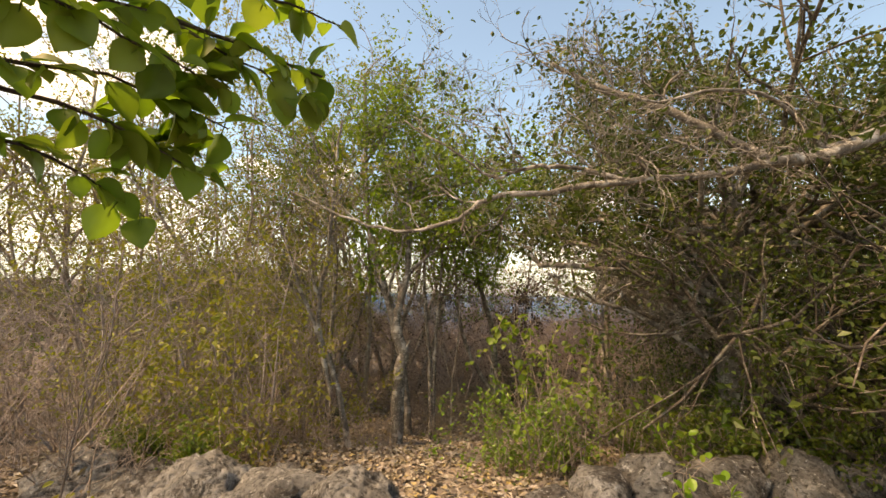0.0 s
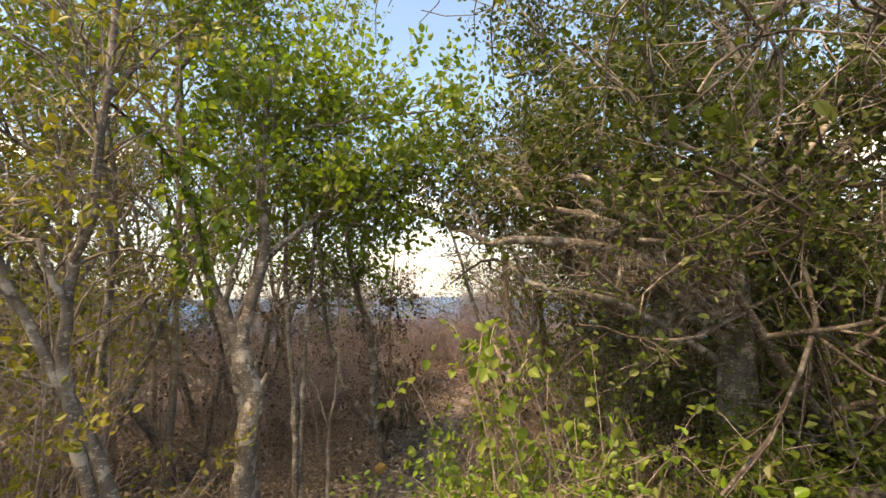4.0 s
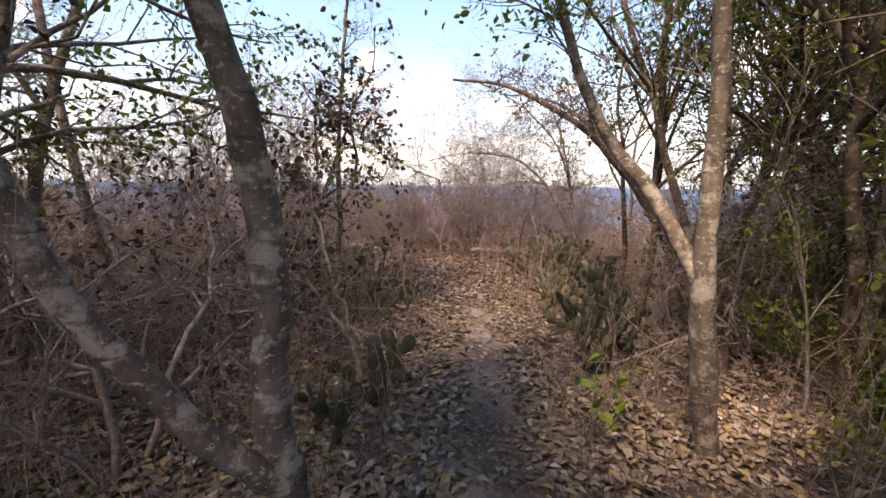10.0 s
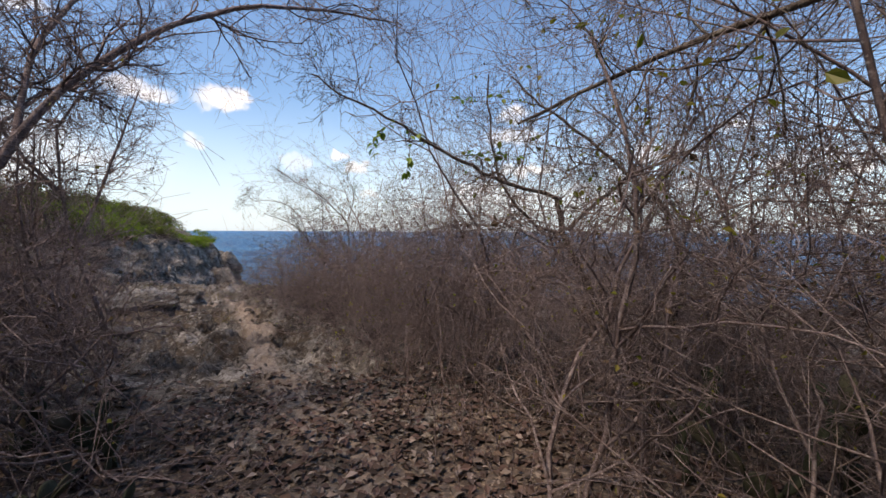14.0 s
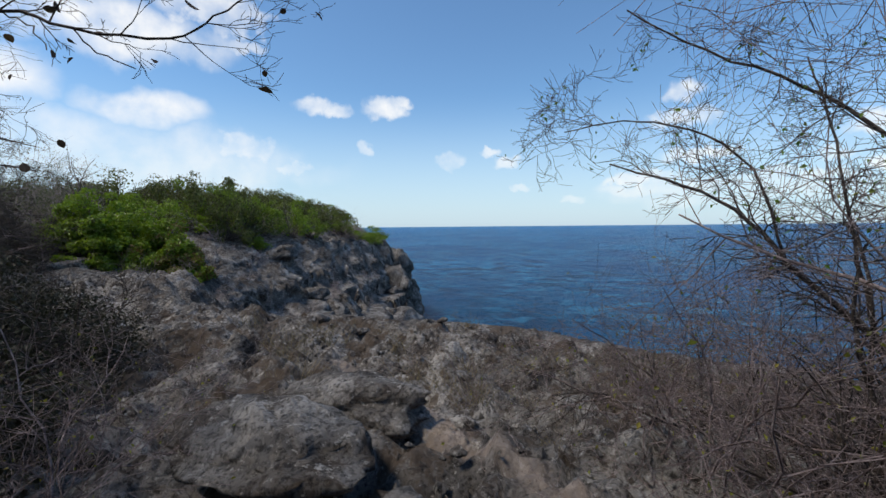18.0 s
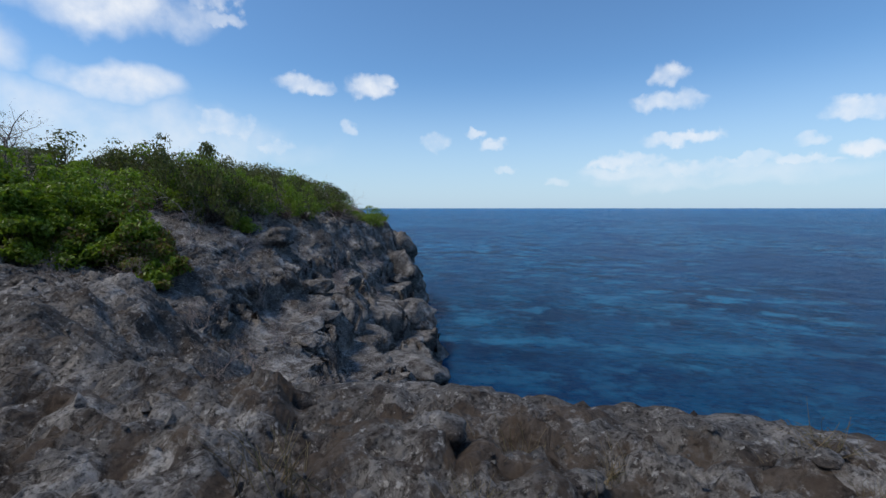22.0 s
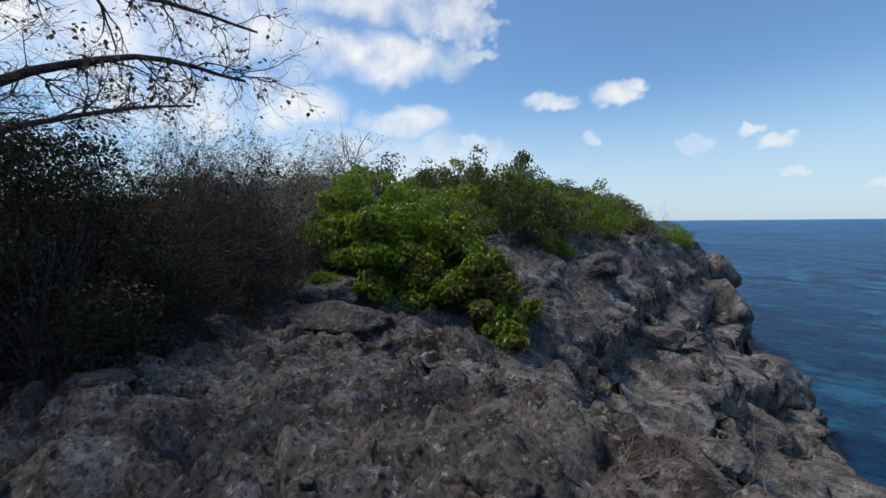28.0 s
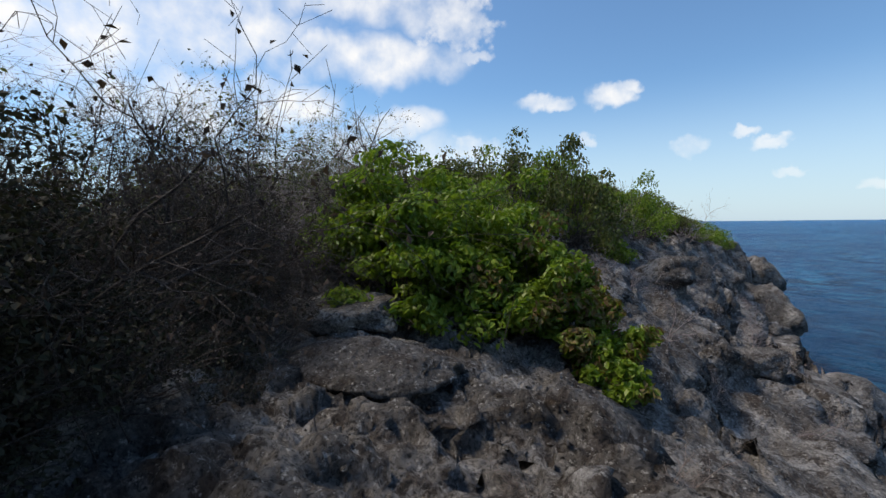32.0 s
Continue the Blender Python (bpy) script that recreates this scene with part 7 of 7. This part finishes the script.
stone(ROCKS[2], 2.2, 18.8, 0.2, 0.12, 0.05, 0.2, -20, "flat pale stone on the leaf litter", "flat_stone")
stone(ROCKS[3], 2.5, 17.6, 0.16, 0.1, 0.05, 0.2, 30, "flat pale stone on the leaf litter", "flat_stone")
stone(BIG[2], -12.3, 32.7, 1.15, 0.8, 0.36, 0.4, 20, "low rounded grey limestone boulder below the scrub", "boulder")
stone(BIG[3], -13.6, 33.6, 0.9, 0.8, 0.4, 0.35, 70, "grey limestone boulder below the scrub", "boulder")
stone(BIG[3], -8.7, 43.2, 1.0, 0.7, 0.55, 0.3, 30, "pale limestone block on the cliff slope", "boulder")
stone(BIG[1], -10.9, 43.9, 1.0, 0.8, 0.55, 0.3, 0, "pale limestone block on the cliff slope", "boulder")
stone(BIG[2], -6.9, 29.4, 0.22, 0.14, 0.12, 0.3, 0, "loose grey limestone rock", "rock")

# the yellow lump of foam or fungus at the foot of the crooked tree
ye = part("yellow_clump", rock_mesh(77, 3, 0.5, 0.7), (lambda m: m.done(m.ramp(m.noise(9, 4), (0.35, (0.42, 0.23, 0.05)), (0.65, (0.62, 0.42, 0.13))), 0.8, m.bump(m.noise(30, 4), 0.6, 0.01)))(Mat("yellow_crust")))
ye.matrix_basis = pose(1.06, 8.34, ground_z(1.06, 8.34) + 0.06, 0, 0, 30) @ Matrix.Diagonal((0.1, 0.08, 0.1, 1))
tagged(ye, "dull yellow rounded clump lying on dead leaves", "clump")
lr = np.random.default_rng(3)
log = part("fallen_branch", np_mesh("fallen_branch", *tubes([limb(lr, [(6.1, 15.0, -0.36), (6.4, 14.85, -0.34), (6.75, 14.55, -0.4), (7.05, 14.4, -0.42)], 0.05, 0.035, 0.012)], 9)), M["twig_brown"])
tagged(log, "reddish-brown fallen branch on the leaf litter", "branch")

# ---- green bush and scrub on the cliff ----
for seed, x, y, w, h, n, sick in ((650, -12.9, 35.7, 1.7, 2.2, 9000, 0), (656, -13.2, 34.5, 1.2, 1.9, 5000, 0), (651, -11.8, 36.2, 1.3, 1.7, 7000, 1100), (652, -11.0, 36.2, 0.95, 1.2, 4600, 1300), (653, -10.45, 35.9, 0.7, 0.85, 2600, 500), (655, -10.2, 35.35, 0.5, 0.55, 1700, 60), (654, -14.8, 36.8, 1.8, 2.3, 7000, 0), (657, -14.2, 35.3, 1.6, 2.4, 7000, 0), (658, -15.3, 35.4, 1.4, 2.1, 5000, 0), (659, -13.0, 36.6, 1.7, 2.5, 7000, 1200)):
    b = coast_bush(seed, "leaf_bush", "large spreading bush of broad bright green leaves, browning at its edge", w, h, n, 0.125, "broadleaf_bush", sick)
    b.matrix_basis = pose(x, y, ground_z(x, y) - 0.1)
CREST_TOP = 3.7
CREST = [(-13.6, 43.0), (-14.6, 43.8), (-15.6, 44.8), (-14.4, 45.4), (-16.4, 43.4), (-15.6, 46.4), (-16.8, 45.6), (-14.2, 47.2), (-13.4, 49.4), (-15.0, 42.2), (-13.0, 52.0)]
for k, (x, y) in enumerate(CREST):
    b = coast_bush(670 + k, "leaf_bush" if k % 3 else "leaf_hill", "tall leafy bush on the crest of the headland", 1.5 + 0.15 * (k % 3), 2.0, 2600, 0.11, "crest_bush")
    b.matrix_basis = pose(x, y, ground_z(x, y) - 0.1, 0, 0, 50 * k) @ Matrix.Diagonal((1, 1, max(0.5, (CREST_TOP - 0.05 * (y - 43) * 2 - ground_z(x, y)) / 2.1), 1))
for seed, x, y, w, h in ((660, -12.6, 43.9, 0.8, 0.7), (661, -11.4, 62.6, 1.3, 1.0), (662, -12.2, 60.0, 1.4, 1.1), (663, -11.6, 65.2, 1.2, 0.9)):
    b = coast_bush(seed, wide=w, high=h, count=1500)
    b.matrix_basis = pose(x, y, ground_z(x, y) - 0.1)


def dead_tree():
    rng = np.random.default_rng(31)
    sk = [grow(rng, (0, 0, -0.1), (0.05, 0.05, 1), 3.2, 0.075, [(8, 0.16, 0.0, (9, 11), 52, 0.5, 0.38), (6, 0.18, 0.02, (4, 6), 45, 0.5, 0.2), (4, 0.2, 0, (2, 3), 45, 0.5, 0.2), (3, 0.2, 0, 0, 0, 0, 0)])]
    t = plant("dead_tree", "leafless grey tree standing out on the skyline", "tree", sk, M["twig_dark"], ())
    t.matrix_basis = pose(-18.0, 37.8, ground_z(-18.0, 37.8))


dead_tree()


# ---- leaf litter, pebbles, grass ----
def litter(name, label, count, material, box, size, seed, weight):
    rng = np.random.default_rng(seed)
    x, y = rng.uniform(box[0], box[2], count * 3), rng.uniform(box[1], box[3], count * 3)
    td = nearest(x, y, TRAIL)[0]
    keep = np.flatnonzero(rng.uniform(0, 1, len(x)) < weight(x, y, td))[:count]
    x, y = x[keep], y[keep]
    z = land(x, y)[0]
    a = rng.uniform(0, 2 * math.pi, len(x))
    D = np.stack([np.cos(a), np.sin(a), rng.normal(0.05, 0.22, len(x))], -1)
    V, F = leaves(np.stack([x, y, z + rng.uniform(0.006, 0.03, len(x))], -1), D, size, size * 0.6, rng, LEAF_SMALL, 0.35)
    tagged(part(name, np_mesh(name, V, None, F, False), material), label, "leaf litter", kind="stuff")


def near_trail(x, y, td):
    return np.clip(1.15 - td / 6, 0.05, 1) * (0.15 + 0.85 * smooth(0.10, 0.26, td)) * (1 - 0.85 * smooth(10.5, 13, y))


litter("leaf_litter", "dry brown fallen leaves covering the woodland floor", 84000, M["litter"], (-5, 0.5, 9.5, 15), 0.078, 61, near_trail)
litter("reddish_leaf_litter", "reddish-brown fallen leaves at the edge of the scrub", 22000, M["litter_red"], (-2, 11.5, 11, 18.5), 0.07, 62, lambda x, y, td: np.clip(1.2 - td / 5, 0.05, 1) * smooth(11, 13, y) * (1 - smooth(16, 19, y - 0.4 * (x - 4))))


def pebbles():
    rng = np.random.default_rng(63)
    n = 9000
    x, y = rng.uniform(-13, 6, n), rng.uniform(16.5, 36, n)
    z, st, d = land(x, y)
    ok = (d > 0.1) & (fbm(x, y, 0.7, 2, 91) + rng.normal(0, 0.4, n) > -0.1)
    x, y, z = x[ok], y[ok], z[ok]
    n = len(x)
    base = unit(np.array([(1, 0, 0), (-1, 0, 0), (0, 1, 0), (0, -1, 0), (0, 0, 1), (0, 0, -1.0)]))
    F = np.array([(0, 2, 4), (2, 1, 4), (1, 3, 4), (3, 0, 4), (2, 0, 5), (1, 2, 5), (3, 1, 5), (0, 3, 5)])
    s = 0.012 + 0.045 * rng.uniform(0, 1, n) ** 3
    V = base[None] * (s[:, None, None] * rng.uniform(0.5, 1.3, (n, 6, 1))) + rng.normal(0, 0.2, (n, 6, 3)) * s[:, None, None]
    V = V + np.stack([x, y, z + s * 0.2], -1)[:, None]
    FF = (np.arange(n) * 6)[:, None, None] + F[None]
    tagged(part("rubble", np_mesh("rubble", V.reshape(-1, 3), None, FF.reshape(-1, 3), False), M["rock"]), "loose grey limestone rubble strewn over the shelf", "rubble", kind="stuff")


pebbles()
rr = np.random.default_rng(64)
for k in range(66):
    x, y = rr.uniform(-12, 5), rr.uniform(17.5, 34)
    if land(np.array([x]), np.array([y]))[2][0] < 0.3 or nearest(np.array([x]), np.array([y]), WALK)[0][0] < 0.35 or west_thicket(x, y):
        continue
    s = 0.06 + 0.16 * rr.uniform(0, 1) ** 2
    stone(ROCKS[k % 6], x, y, s * rr.uniform(0.8, 1.5), s, s * rr.uniform(0.45, 0.8), 0.35, rr.uniform(0, 360), "small pitted limestone rock on the shelf", group="loose rocks on the shelf")


def tuft(seed):
    rng = np.random.default_rng(seed)
    B = []
    for _ in range(36):
        p = np.append(rng.normal(0, 0.07, 2), -0.02)
        d = np.append(rng.normal(0, 0.5, 2), 1)
        pts, rad = branch(rng, p, d, rng.uniform(0.1, 0.3), 0.003, 4, 0.14, -0.08, 0.2)
        B.append((pts, rad))
    return tagged(part("grass_tuft", np_mesh("grass_tuft", *tubes(B, 3)), M["grass"]), "tuft of dry straw-coloured grass on limestone", "grass", "grass tufts on the shelf")


scatter([tuft(i) for i in range(800, 804)], spots(rr, 60, (-6, 21, 5, 27.8), 0.35, 0.3, 0.2, lambda x, y: not west_thicket(x, y) and float(fbm(np.array([x]), np.array([y]), 0.5, 2, 95)[0]) > 0.0), rr, 0.7, 1.4)
scatter([bare_bush(i, "twig_brown") for i in range(720, 722)], spots(rr, 18, (-10, 21, 5, 33), 0.9, 0.5, 0.6, lambda x, y: not west_thicket(x, y)), rr, 0.14, 0.3)

# outcrops that break up the slope towards the sea
og = np.random.default_rng(65)
for k in range(9):
    y = og.uniform(36, 66)
    x = np.interp(y, [30, 33.5, 43, 51.6, 58, 66.5], [-3.2, -2.2, -3.0, -4.3, -7.0, -8.0]) - og.uniform(0.2, 7.5 if y < 54 else 3.5)
    if land(np.array([x]), np.array([y]))[2][0] < 0.2:
        continue
    s = og.uniform(0.35, 0.85)
    stone(BIG[k % 4], x, y, s * og.uniform(0.9, 1.5), s * og.uniform(0.7, 1.1), s * og.uniform(0.4, 0.65), 0.46, og.uniform(0, 360), "rough grey limestone outcrop on the cliff slope", "outcrop", (og.normal(0, 6), og.normal(0, 6)), "outcrops on the cliff slope")
NOSES = [rock_mesh(30 + i, 4, 0.20) for i in range(3)]
for k, (x, y, z, sx, sy, sz, turn) in enumerate(((-9.3, 64.2, -3.2, 2.0, 2.8, 2.4, 10), (-8.6, 60.6, -4.6, 1.8, 2.6, 1.8, 40), (-5.6, 51.6, -6.6, 1.9, 2.4, 1.3, 0), (-4.2, 42.2, -6.3, 1.7, 2.4, 1.0, 30))):
    b = stone(NOSES[k % 3], x, y, sx, sy, sz, 0.5, turn, "massive grey limestone nose of the sea cliff", "cliff_block")
    b.matrix_basis = Matrix.Translation((0, 0, z - b.matrix_basis.translation.z)) @ b.matrix_basis
